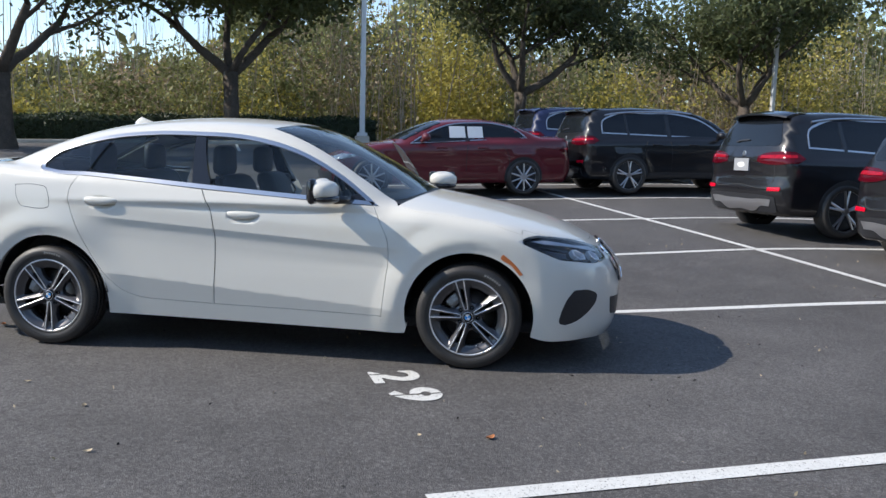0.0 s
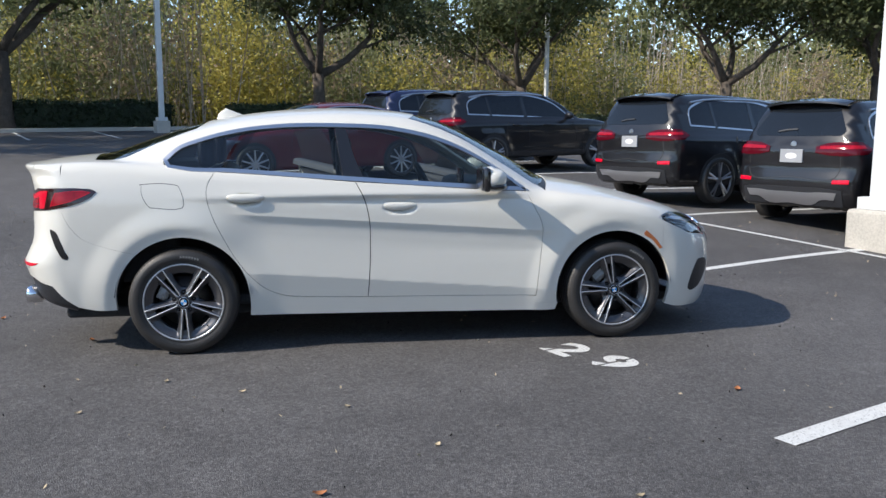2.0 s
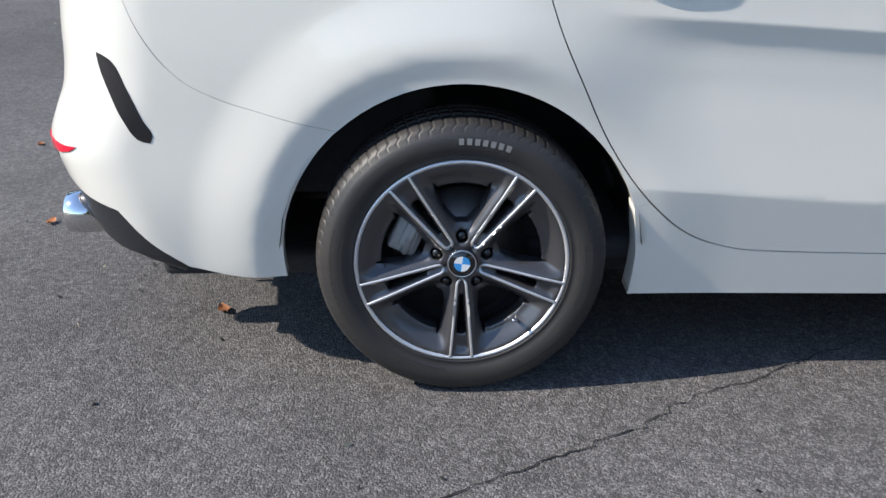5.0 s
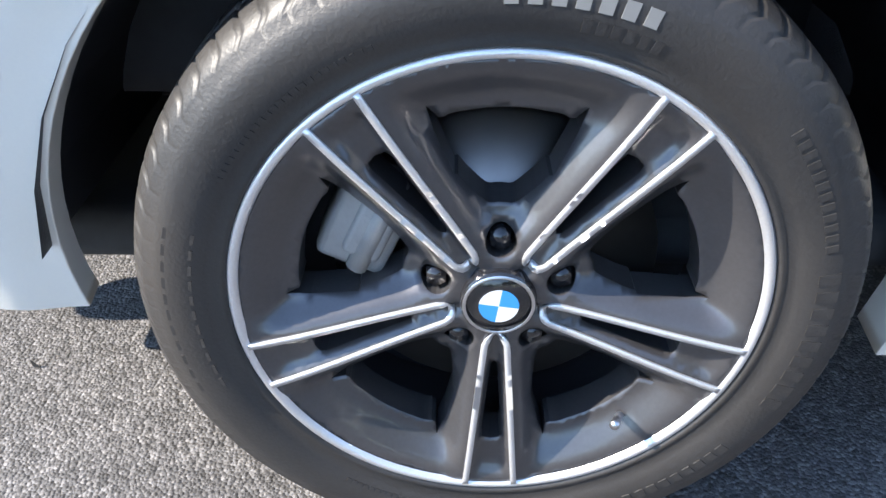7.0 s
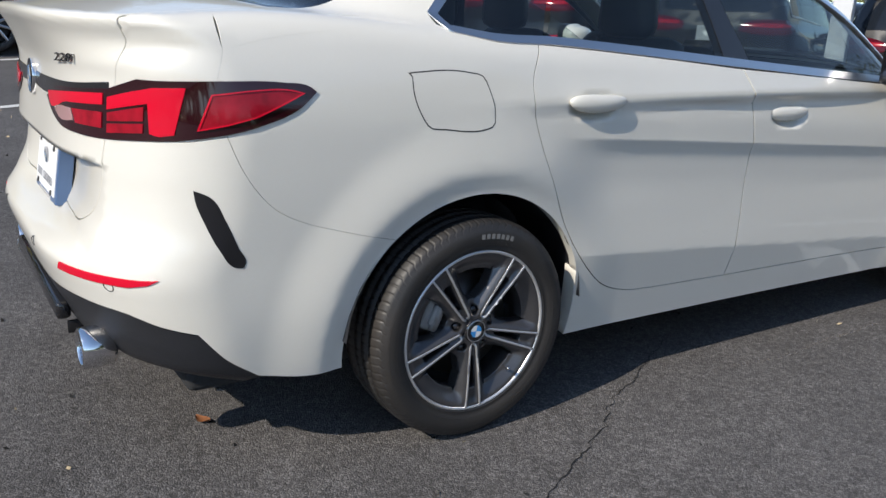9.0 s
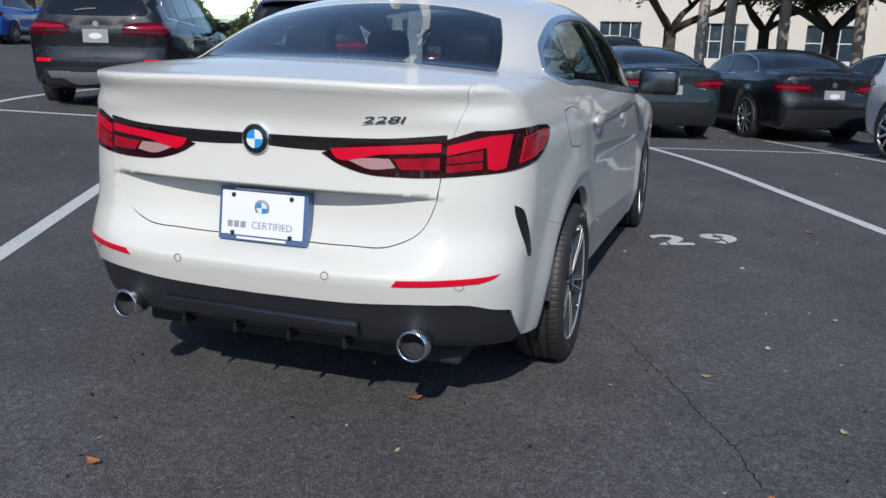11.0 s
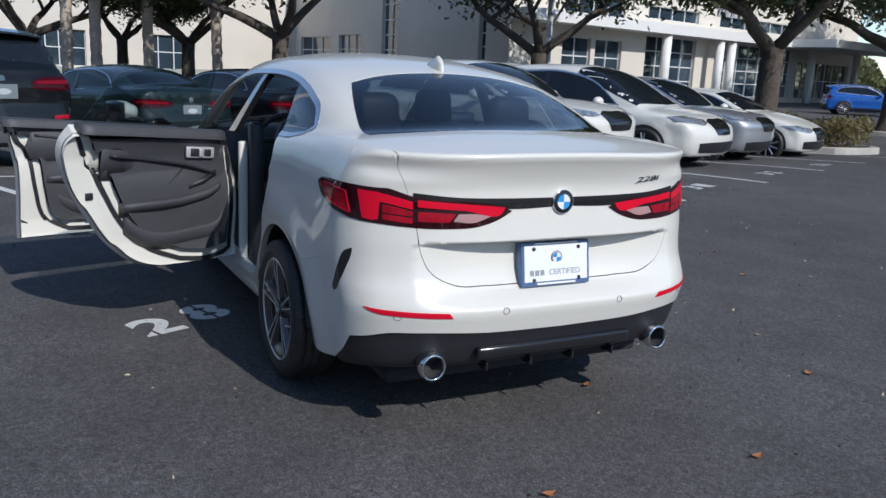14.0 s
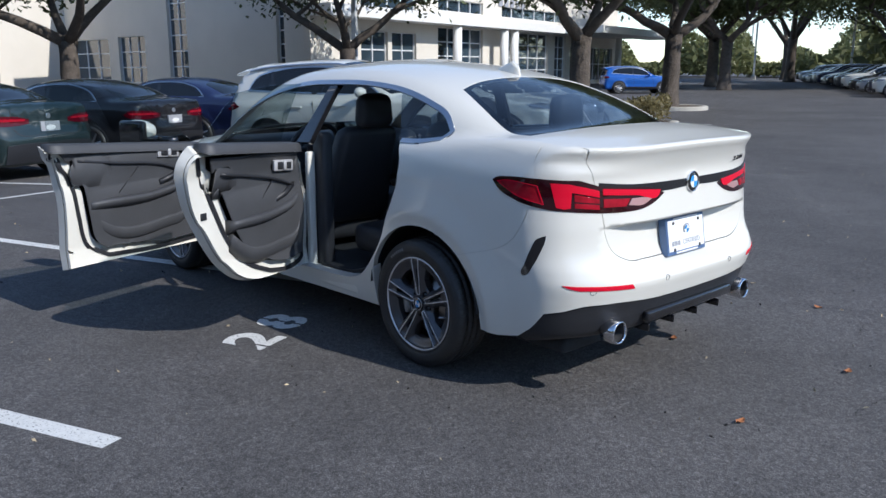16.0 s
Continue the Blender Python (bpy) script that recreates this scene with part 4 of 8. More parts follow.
    def quarters(bm, m, r, h, which):
        for k in which:
            a0 = k * math.pi / 2
            c = bm.verts.new((0, h, 0))
            ring = [bm.verts.new((r * math.cos(a0 + i * math.pi / 16), h, r * math.sin(a0 + i * math.pi / 16))) for i in range(9)]
            for p, q in zip(ring, ring[1:]):
                bm.faces.new((c, q, p))
            bmesh.ops.transform(bm, matrix=m, verts=[c] + ring)
    for nm, which, mm in (("badge_blue", (0, 2), BLUE), ("badge_white", (1, 3), BADGEWHITE)):
        bm = bmesh.new()
        quarters(bm, m, 0.029, 0.0095, which)
        part(nm, bm, mm, badge, "", False)
    px = -0.906
    pm = Matrix.Translation((px, -0.003, 0.686)) @ Matrix.Rotation(radians(9), 4, "Y")
    bm = bmesh.new()
    box(bm, -0.006, 0.034, -0.160, 0.160, -0.086, 0.086, 0.004, pm)
    plate = part("number_plate", bm, PLATEBLUE, car, "white dealer plate in a blue-grey holder", False)
    bm = bmesh.new()
    box(bm, -0.0085, -0.004, -0.148, 0.148, -0.068, 0.074, 0.001, pm)
    part("plate_insert", bm, PLATEWHITE, plate, "", False)
    for w, z0, z1 in ((0.09, -0.081, -0.073), (0.10, 0.0768, 0.082)):
        bm = bmesh.new()
        box(bm, -0.0085, -0.005, -w, w, z0, z1, 0, pm)
        part("plate_print", bm, BADGEWHITE, plate, "", False)
    for y in (-0.105, 0.105):
        for z in (-0.062, 0.060):
            bm = bmesh.new()
            cyl(bm, pm @ Vector((-0.006, y, z)), pm @ Vector((-0.012, y, z)), 0.0075, seg=10)
            part("plate_screw", bm, BLACKPLASTIC, plate)
    bm = bmesh.new()
    bm2 = Matrix.Translation(pm @ Vector((-0.010, 0, 0.024))) @ Matrix.Rotation(radians(90), 4, "Z")
    revolve(bm, [(0.0, 0.001), (0.0265, 0.001), (0.0265, -0.002)], 28, bm2)
    part("plate_emblem", bm, INK, plate)
    for nm, which, mm in (("plate_emblem_blue", (0, 2), BLUE), ("plate_emblem_white", (1, 3), BADGEWHITE)):
        bm = bmesh.new()
        quarters(bm, bm2, 0.019, 0.0025, which)
        part(nm, bm, mm, plate, "", False)

    def text(body, size, m, mm, parent, name, ext=0.001, shear=0.0):
        cu = bpy.data.curves.new(name, "FONT")
        cu.body, cu.size, cu.extrude, cu.align_x, cu.align_y, cu.shear = body, size, ext, "CENTER", "CENTER", shear
        ob = bpy.data.objects.new(name, cu)
        me = bpy.data.meshes.new_from_object(ob)
        bpy.data.objects.remove(ob)
        me.transform(m)
        return link(name, me, parent, "", mm)
    back = Matrix(((0, 0, -1, 0), (-1, 0, 0, 0), (0, 1, 0, 0), (0, 0, 0, 1)))
    text("CERTIFIED", 0.032, pm @ Matrix.Translation((-0.0095, -0.038, -0.034)) @ back, INK, plate, "plate_lettering", 0.0005)
    bm = bmesh.new()
    for k in range(3):
        box(bm, -0.0100, -0.008, 0.058 + k * 0.024, 0.076 + k * 0.024, -0.044, -0.023, 0, pm)
    part("plate_bar", bm, INK, plate, "", False)
    bx = float(R([(0.43, 1.012)], 1)[0][0]) - 0.002
    text("228i", 0.044, Matrix.Translation((bx - 0.0025, -0.420, 1.012)) @ Matrix.Rotation(radians(9.0), 4, "Z") @ Matrix.Rotation(radians(-2.5), 4, "X") @ back @ Matrix.Diagonal((1.72, 0.62, 1, 1)), DARKCHROME, car, "model_lettering", 0.0015, 0.25)
    # ---- nose: bumper, headlamps, grilles
    fb = chain(T([(3.40, 0.0), (3.37, 0.30), (3.29, 0.50), (3.17, 0.66), (3.06, 0.74), (2.97, 0.775)]), S([(2.97, 0.815), (2.985, 0.74), (2.985, 0.60), (2.985, 0.535)]), S(arc(WB, WR, ARCH, 34.5, -16, 14), 1), S([(3.04, 0.205), (3.12, 0.185), (3.2, 0.18)]), N([(0.66, 0.178), (0.4, 0.16), (0.0, 0.15)]))
    hl = chain(S([(2.950, 0.779), (3.0, 0.800), (3.06, 0.808)]), N([(0.72, 0.800), (0.66, 0.795), (0.53, 0.765), (0.40, 0.728), (0.34, 0.715)]), N([(0.34, 0.715), (0.36, 0.675), (0.42, 0.648)]), N([(0.42, 0.648), (0.52, 0.638), (0.62, 0.640), (0.70, 0.655)]), S([(3.20, 0.670), (3.08, 0.722), (2.950, 0.779)]))
    sheet("front_bumper", both(fb), frontm, h=0.026, flange=0.03, gap=0.001, holes=[hl, hl * (1, -1, 1)], label="white front bumper cover")
    for sg in (-1, 1):
        head = link("headlamp", panel_mesh("headlamp", F, hl, frontm, h=0.025, off=0.002, flange=0.015, mirror=sg), car, "clear swept-back headlamp with dark inside", LENS)
        link("headlamp_bowl", panel_mesh("headlamp_bowl", F, hl, frontm, h=0.02, off=-0.050, flange=-0.046, gap=0.003, mirror=sg), head, "dark headlamp housing", GLOSSBLACK)
        for yy, zz in ((0.63, 0.700), (0.49, 0.683)):
            for r0, r1, mm, of, fl in ((0.043, 0.034, BADGEWHITE, -0.018, 0.03), (0.033, 0.003, CHROME, -0.040, 0.003)):
                c = N([(yy + r0 * math.cos(t), zz + r0 * 0.80 * math.sin(t)) for t in np.linspace(0, 2 * math.pi, 7)[:-1]], 1)
                c2 = N([(yy + r1 * math.cos(t), zz + r1 * 0.80 * math.sin(t)) for t in np.linspace(0, 2 * math.pi, 7)[:-1]], 1)
                link("lamp_ring", panel_mesh("lamp_ring", F, c, frontm, h=0.01, off=of, holes=[c2], flange=fl, mirror=sg), head, "", mm)
        lid2 = chain(S([(3.03, 0.785), (3.10, 0.79)], 1), N([(0.70, 0.778), (0.58, 0.748), (0.42, 0.722), (0.40, 0.708), (0.58, 0.735), (0.70, 0.757)], 2), S([(3.10, 0.77), (3.03, 0.785)], 1))
        link("lamp_brow", panel_mesh("lamp_brow", F, lid2, frontm, h=0.02, off=-0.012, flange=0.004, mirror=sg), head, "", SATIN)
        kd = chain(N([(0.035, 0.715), (0.20, 0.715), (0.33, 0.690), (0.345, 0.60), (0.28, 0.505), (0.10, 0.49), (0.035, 0.50), (0.035, 0.715)], 4))
        kid = link("kidney_grille", panel_mesh("kidney_grille", F, kd, frontm, h=0.03, off=0.012, flange=0.02, mirror=sg), car, "black upright-slatted grille", GLOSSBLACK)
        ki = [N([(0.035 + 0.018 + (q - 0.035) * 0.88, 0.60 + (w - 0.60) * 0.86) for q, w in [(0.035, 0.715), (0.20, 0.715), (0.33, 0.690), (0.345, 0.60), (0.28, 0.505), (0.10, 0.49), (0.035, 0.50), (0.035, 0.715)]], 4)[:-1]]
        link("grille_surround", panel_mesh("grille_surround", F, kd[:-1] if np.linalg.norm(kd[0] - kd[-1]) < 1e-4 else kd, frontm, h=0.02, off=0.02, holes=ki, flange=0.02, mirror=sg), kid, "", CHROME)
        ik = chain(S([(3.215, 0.36), (3.25, 0.44), (3.285, 0.486)]), N([(0.745, 0.490), (0.66, 0.482), (0.595, 0.440), (0.60, 0.41), (0.64, 0.36), (0.72, 0.305), (0.765, 0.285)]), S([(3.235, 0.284), (3.21, 0.295), (3.215, 0.36)]))
        sheet("air_intake", ik, frontm, BLACKPLASTIC, h=0.02, mirror=sg, off=0.002, flange=0.004, label="black corner air intake")
        mk = chain(S([(2.868, 0.700), (2.93, 0.650), (2.985, 0.585)]), S([(2.985, 0.585), (2.968, 0.578)], 1), S([(2.968, 0.578), (2.915, 0.637), (2.855, 0.685), (2.868, 0.700)]))
        sheet("side_marker", mk, bar, AMBER, h=0.015, mirror=sg, off=0.003, flange=0.006, label="amber side marker")
    lowg = chain(N([(0.0, 0.40), (0.30, 0.40), (0.44, 0.41)]), N([(0.44, 0.41), (0.40, 0.30)], 1), N([(0.40, 0.30), (0.2, 0.27), (0.0, 0.27)]))
    sheet("lower_grille", both(lowg), frontm, BLACKPLASTIC, h=0.03, off=0.003, flange=0.006, label="black mesh lower grille")
    # ---- aerial
    bm = bmesh.new()
    zr = float(T([(0.24, 0.0)], 1)[0][2])
    for i in range(9):
        s = i / 8
        w, hgt = 0.030 * (1 - 0.75 * s) ** 0.7, 0.072 * s
        ring = [bm.verts.new((0.13 + 0.02 * s + (0.21 * (1 - s) + 0.05) * (0.5 + 0.5 * math.cos(t)), w * math.sin(t), zr - 0.035 + 0.02 * (math.cos(t)) + hgt)) for t in np.linspace(0, 2 * math.pi, 17)[:-1]]
        if i:
            for k in range(16):
                bm.faces.new((prev[k], prev[(k + 1) % 16], ring[(k + 1) % 16], ring[k]))
        prev = ring
    bm.faces.new(prev)
    part("roof_aerial", bm, WHITE, car, "white shark-fin aerial")
    # ---- underside, arches
    bm = bmesh.new()
    box(bm, -0.72, 3.2, -0.62, 0.62, 0.19, 0.26, 0.02)
    box(bm, 0.45, 2.2, -0.76, 0.76, 0.21, 0.28, 0.02)
    part("underbody", bm, DARK, car)
    for wx in (0.0, WB):
        for sg in (-1, 1):
            bm = bmesh.new()
            v0 = []
            for yy in (0.50, 0.845):
                v0.append([bm.verts.new((wx + 0.392 * math.cos(radians(t)), sg * yy, WR + 0.392 * math.sin(radians(t)))) for t in range(5, 176, 10)])
            for i in range(len(v0[0]) - 1):
                bm.faces.new((v0[0][i], v0[0][i + 1], v0[1][i + 1], v0[1][i]))
            bm.faces.new(v0[0])
            part("arch_liner", bm, BLACKPLASTIC, car, "black arch liner")
    return car





# ---------------------------------------------------------------- its wheels, seats and dashboard
PAIRS = [radians(270 + 72 * k) for k in range(5)]


def face_height(U):
    """How far the wheel's face stands out, by place on the face."""
    r = np.hypot(U[:, 0], U[:, 1])
    a = np.arctan2(U[:, 1], U[:, 0])
    d = (a - PAIRS[0] + radians(36)) % radians(72) - radians(36)
    s, t = r * np.cos(d), np.abs(r * np.sin(d))
    dd = t - (0.0088 + np.clip((s - 0.04) / 0.185, 0, 1) * 0.0152)
    base = -0.013 + 0.013 * step(0.03, 0.22, r)
    out = -0.024 * step(0.003, 0.030, dd) * (1 - 0.85 * step(0.180, 0.222, r)) * step(0.035, 0.09, r)
    inn = -0.010 * step(0.0025, 0.009, -dd) * (1 - step(0.20, 0.222, r))
    return base + out + inn


def ring2(cx, cz, r, n=20):
    return np.array([(cx + r * math.cos(2 * math.pi * i / n), cz + r * math.sin(2 * math.pi * i / n)) for i in range(n)])


def polar(pts, a0):
    return np.array([(r * math.cos(a0 + radians(d)), r * math.sin(a0 + radians(d))) for r, d in pts])


def flat_mesh(name, outer, holes, h, hf, depth):
    """A sheet over the wheel's face at the heights hf, with its edges turned back."""
    uv, T = fill(outer, holes, h)
    y = hf(uv)
    V = np.stack([uv[:, 0], y, uv[:, 1]], 1)
    n = np.cross(V[T[:, 1]] - V[T[:, 0]], V[T[:, 2]] - V[T[:, 0]])
    T[n[:, 1] < 0] = T[n[:, 1] < 0][:, ::-1]
    V, F = list(V), [tuple(t) for t in T]
    k = {}
    for a, b in rim_loops(T):
        for v in (a, b):
            if v not in k:
                k[v] = len(V)
                V += [V[v] * (1, 1, 1) + (0, -0.0012, 0), V[v] + (0, -depth, 0)]
        F += [(b, a, k[a], k[b]), (k[b], k[a], k[a] + 1, k[b] + 1)]
    me = bpy.data.meshes.new(name)
    me.from_pydata([tuple(v) for v in V], [], F)
    for p in me.polygons:
        p.use_smooth = len(p.vertices) == 3
    return me


def build_wheel(parent):
    w = link("wheel", None, parent, "dark grey wheel with five machined double spokes")
    holes, ridges = [], []
    for a in PAIRS:
        b = a + radians(36)
        half = [(0.086, 0), (0.089, 9), (0.100, 13.0), (0.120, 17.2), (0.145, 19.6), (0.166, 20.0), (0.1725, 17.0), (0.175, 9), (0.1755, 0)]
        c = curve_pts(half, 4)
        ring = np.concatenate([c, (c * (1, -1))[::-1][1:-1]])
        holes.append(resample(polar(ring, b), 0.006))
        sl = np.array([(0.078, 0.0), (0.082, 0.0032), (0.12, 0.0062), (0.165, 0.0100), (0.171, 0.0085), (0.173, 0.0)])
        c = np.concatenate([sl, (sl * (1, -1))[::-1][1:-1]])
        ca, sa = math.cos(a), math.sin(a)
        tr = lambda q: np.stack([q[:, 0] * ca - q[:, 1] * sa, q[:, 0] * sa + q[:, 1] * ca], 1)
        holes.append(resample(tr(c), 0.006))
        holes.append(ring2(0.057 * math.cos(b), 0.057 * math.sin(b), 0.0135))
        # the bright U along each pair
        q = np.linspace(0.052, 0.2245, 14)
        mid = 0.0088 + (q - 0.04) / 0.185 * 0.0152
        for lo, hi in ((-0.0026, 0.0034),):
            o = np.stack([q, mid + hi], 1)
            i = np.stack([q, mid + lo], 1)
            cap_o = np.array([(0.052 - 0.0125 * math.cos(t), 0.0125 * math.sin(t)) for t in np.linspace(radians(60), -radians(60), 7)])
            cap_i = np.array([(0.052 - 0.006 * math.cos(t), 0.0066 * math.sin(t)) for t in np.linspace(-radians(60), radians(60), 7)])
            ring = np.concatenate([o[::-1], cap_o, o * (1, -1), (i * (1, -1))[::-1], cap_i, i])
            ridges.append(resample(tr(ring), 0.005))
    link("spokes", flat_mesh("spokes", ring2(0, 0, 0.2235, 120), holes, 0.0065, face_height, 0.034), w, "dark grey painted spokes", RIMGREY)
    for rg in ridges:
        link("machined_edge", flat_mesh("machined_edge", rg, [], 0.01, lambda U: face_height(U) + 0.0022, 0.0022), w, "bright machined spoke edge", MACHINED)
    bm = bmesh.new()
    revolve(bm, [(0.2225, -0.003), (0.2245, 0.0012), (0.2270, 0.0022), (0.2300, 0.0018), (0.2325, -0.002), (0.2325, -0.012)], 120)
    part("rim_lip", bm, MACHINED, w, "bright machined rim edge")
    bm = bmesh.new()
    revolve(bm, [(0.2230, -0.003), (0.219, -0.012), (0.213, -0.035), (0.206, -0.09), (0.206, -0.19)], 72)
    part("rim_barrel", bm, RIMGREY, w)
    bm = bmesh.new()
    revolve(bm, [(0.0, -0.004), (0.031, -0.0045), (0.0335, -0.008), (0.034, -0.02)], 36)
    cap = part("hub_cap", bm, GLOSSBLACK, w, "hub cap with blue and white quarters")
    bm = bmesh.new()
    revolve(bm, [(0.0285, -0.0035), (0.0300, -0.0025), (0.0315, -0.0040)], 36)
    part("hub_cap_ring", bm, SATIN, cap)
    for nm, which, mm in (("hub_cap_blue", (1, 3), BLUE), ("hub_cap_white", (0, 2), BADGEWHITE)):
        bm = bmesh.new()
        for k in which:
            a0 = k * math.pi / 2 + radians(8)
            c = bm.verts.new((0, -0.0028, 0))
            ring = [bm.verts.new((0.0175 * math.cos(a0 + i * math.pi / 16), -0.0028, 0.0175 * math.sin(a0 + i * math.pi / 16))) for i in range(9)]
            for p, q in zip(ring, ring[1:]):
                bm.faces.new((c, p, q))
        bmesh.ops.recalc_face_normals(bm, faces=bm.faces)
        part(nm, bm, mm, cap, "", False)
    for a in PAIRS:
        b = a + radians(36)
        bm = bmesh.new()
        x, z = 0.057 * math.cos(b), 0.057 * math.sin(b)
        cyl(bm, (x, -0.045, z), (x, -0.020, z), 0.0115, 0.0095, 6)
        cyl(bm, (x, -0.05, z), (x, -0.034, z), 0.0135, seg=16)
        part("wheel_bolt", bm, GLOSSBLACK, w, "black wheel bolt")
    bm = bmesh.new()
    revolve(bm, [(0.0, -0.045), (0.080, -0.045), (0.083, -0.052), (0.084, -0.075), (0.150, -0.075), (0.150, -0.095), (0.08, -0.095)], 60)
    part("brake_disc", bm, STEEL, w, "worn steel brake disc")
    bm = bmesh.new()
    revolve(bm, [(0.0, -0.13), (0.204, -0.135)], 40)
    part("back_plate", bm, DARK, w)
    bm = bmesh.new()
    m = Matrix.Rotation(radians(-25), 4, "Y")
    box(bm, 0.095, 0.160, -0.100, -0.042, -0.045, 0.050, 0.008, m)
    box(bm, 0.105, 0.140, -0.046, -0.034, -0.028, 0.030, 0.005, m)
    cyl(bm, m @ Vector((0.12, -0.04, -0.04)), m @ Vector((0.12, -0.04, 0.055)), 0.010, seg=12)
    part("brake_caliper", bm, CASTIRON, w, "grey cast brake caliper")
    bm = bmesh.new()
    va = radians(-49)
    x, z = -0.190 * math.cos(va), 0.190 * math.sin(va)
    cyl(bm, (x, -0.016, z), (x * 0.93, 0.004, z * 0.93), 0.0042, seg=10)
    cyl(bm, (x * 0.93, 0.004, z * 0.93), (x * 0.91, 0.010, z * 0.91), 0.0052, 0.0048, 10)
    part("valve", bm, SATIN, w, "small tyre valve")
    # tyre
    prof = [(0.2295, -0.006), (0.2330, 0.0015), (0.2365, 0.0035), (0.2390, 0.0015), (0.248, 0.0075), (0.262, 0.0108), (0.277, 0.0110), (0.2895, 0.0075), (0.2905, 0.0065), (0.299, 0.0035), (0.306, -0.003), (0.311, -0.012), (0.3145, -0.024), (0.3155, -0.044), (0.3085, -0.046), (0.3085, -0.052), (0.3165, -0.054), (0.317, -0.078), (0.309, -0.080), (0.309, -0.088), (0.317, -0.090), (0.317, -0.116), (0.309, -0.118), (0.309, -0.126), (0.3165, -0.128), (0.315, -0.16), (0.311, -0.180), (0.300, -0.196), (0.275, -0.204), (0.235, -0.196)]
    seg = 640
    bm = bmesh.new()
    rings = []
    for i in range(seg):
        a = 2 * math.pi * i / seg
        ring = []
        for j, (r, hgt) in enumerate(prof):
            tw = a + (0.035 * (hgt + 0.1) / 0.1 if r > 0.30 else 0)
            k = i % 8
            if 9 <= j <= 26 and k == 0 and r > 0.304:
                r = r - 0.0032
            if 9 <= j <= 10 and k == 0:
                hgt = hgt - 0.0008
            ring.append(bm.verts.new((r * math.cos(tw), hgt, r * math.sin(tw))))
        rings.append(ring)
    for i in range(seg):
        A, C = rings[i], rings[(i + 1) % seg]
        for j in range(len(prof) - 1):
            bm.faces.new((A[j], A[j + 1], C[j + 1], C[j]))
    bmesh.ops.recalc_face_normals(bm, faces=bm.faces)
    tyre = part("tyre", bm, TYRE, w, "black tyre with dusty sidewall")
    # raised marks on the sidewall, as plain bars
    TYREMARK = mat("pale_tyre_mark", (0.19, 0.19, 0.185), 0.7)

    def bars(name, mm, r0, r1, a0, a1, n, fillf=0.62):
        bm = bmesh.new()
        for i in range(n):
            b0 = a0 + (a1 - a0) * i / n
            b1 = b0 + (a1 - a0) / n * fillf
            vs = []
            for hh in (0.0, 0.0009):
                for rr, bb in ((r0, b0), (r0, b1), (r1, b1), (r1, b0)):
                    yy = float(np.interp(rr, [0.239, 0.248, 0.262, 0.277, 0.2895], [0.0015, 0.0075, 0.0108, 0.0110, 0.0075]))
                    vs.append(bm.verts.new((-rr * math.cos(radians(bb)), yy + hh - 0.0001, rr * math.sin(radians(bb)))))
            for f in ((4, 5, 6, 7), (0, 1, 5, 4), (1, 2, 6, 5), (2, 3, 7, 6), (3, 0, 4, 7)):
                bm.faces.new([vs[q] for q in f])
        bmesh.ops.recalc_face_normals(bm, faces=bm.faces)
        ob = part(name, bm, mm, tyre, "", False)
        ob["kind"] = "stuff"
    bars("sidewall_mark", TYREMARK, 0.266, 0.279, 92, 68, 7)
    bars("sidewall_mark", TYRE, 0.258, 0.283, 199, 161, 11)
    bars("sidewall_mark", TYRE, 0.250, 0.260, 80, 66, 6)
    bars("sidewall_mark", TYRE, 0.266, 0.276, 40, 14, 12)
    bars("sidewall_mark", TYRE, 0.266, 0.276, -60, -34, 9)
    bars("sidewall_mark", TYRE, 0.252, 0.256, 150, 112, 24)
    bars("sidewall_mark", TYRE, 0.252, 0.256, 236, 262, 18)
    bars("sidewall_mark", TYRE, 0.262, 0.280, 10, -24, 9)
    return w


def seat(parent, x, y, wdt, label, back=1.0):
    s = link("seat", None, parent, label)
    s.location = (x, y, 0)
    bm = bmesh.new()
    box(bm, 0.0, 0.50, -wdt / 2, wdt / 2, 0.38, 0.54, 0.05)
    for v in bm.verts:
        v.co.z += 0.06 * v.co.x
    part("cushion", bm, CABIN, s)
    bm = bmesh.new()
    box(bm, -0.06, 0.08, -wdt / 2, wdt / 2, 0.50, 1.10, 0.06)
    for v in bm.verts:
        q = (v.co.z - 0.5) / 0.6
        v.co.x -= 0.20 * q
        v.co.y *= 1 - 0.22 * q * q
    part("backrest", bm, CABIN, s)
    for hy in ((0,) if wdt < 0.8 else (-0.36, 0.36)):
        bm = bmesh.new()
        box(bm, -0.30, -0.20, hy - 0.125, hy + 0.125, 1.09, 1.29, 0.045)
        for v in bm.verts:
            q = max(0.0, (v.co.z - 1.16) / 0.13)
            v.co.y = hy + (v.co.y - hy) * (1 - 0.22 * q * q)
        part("headrest", bm, CABIN, s)
    return s


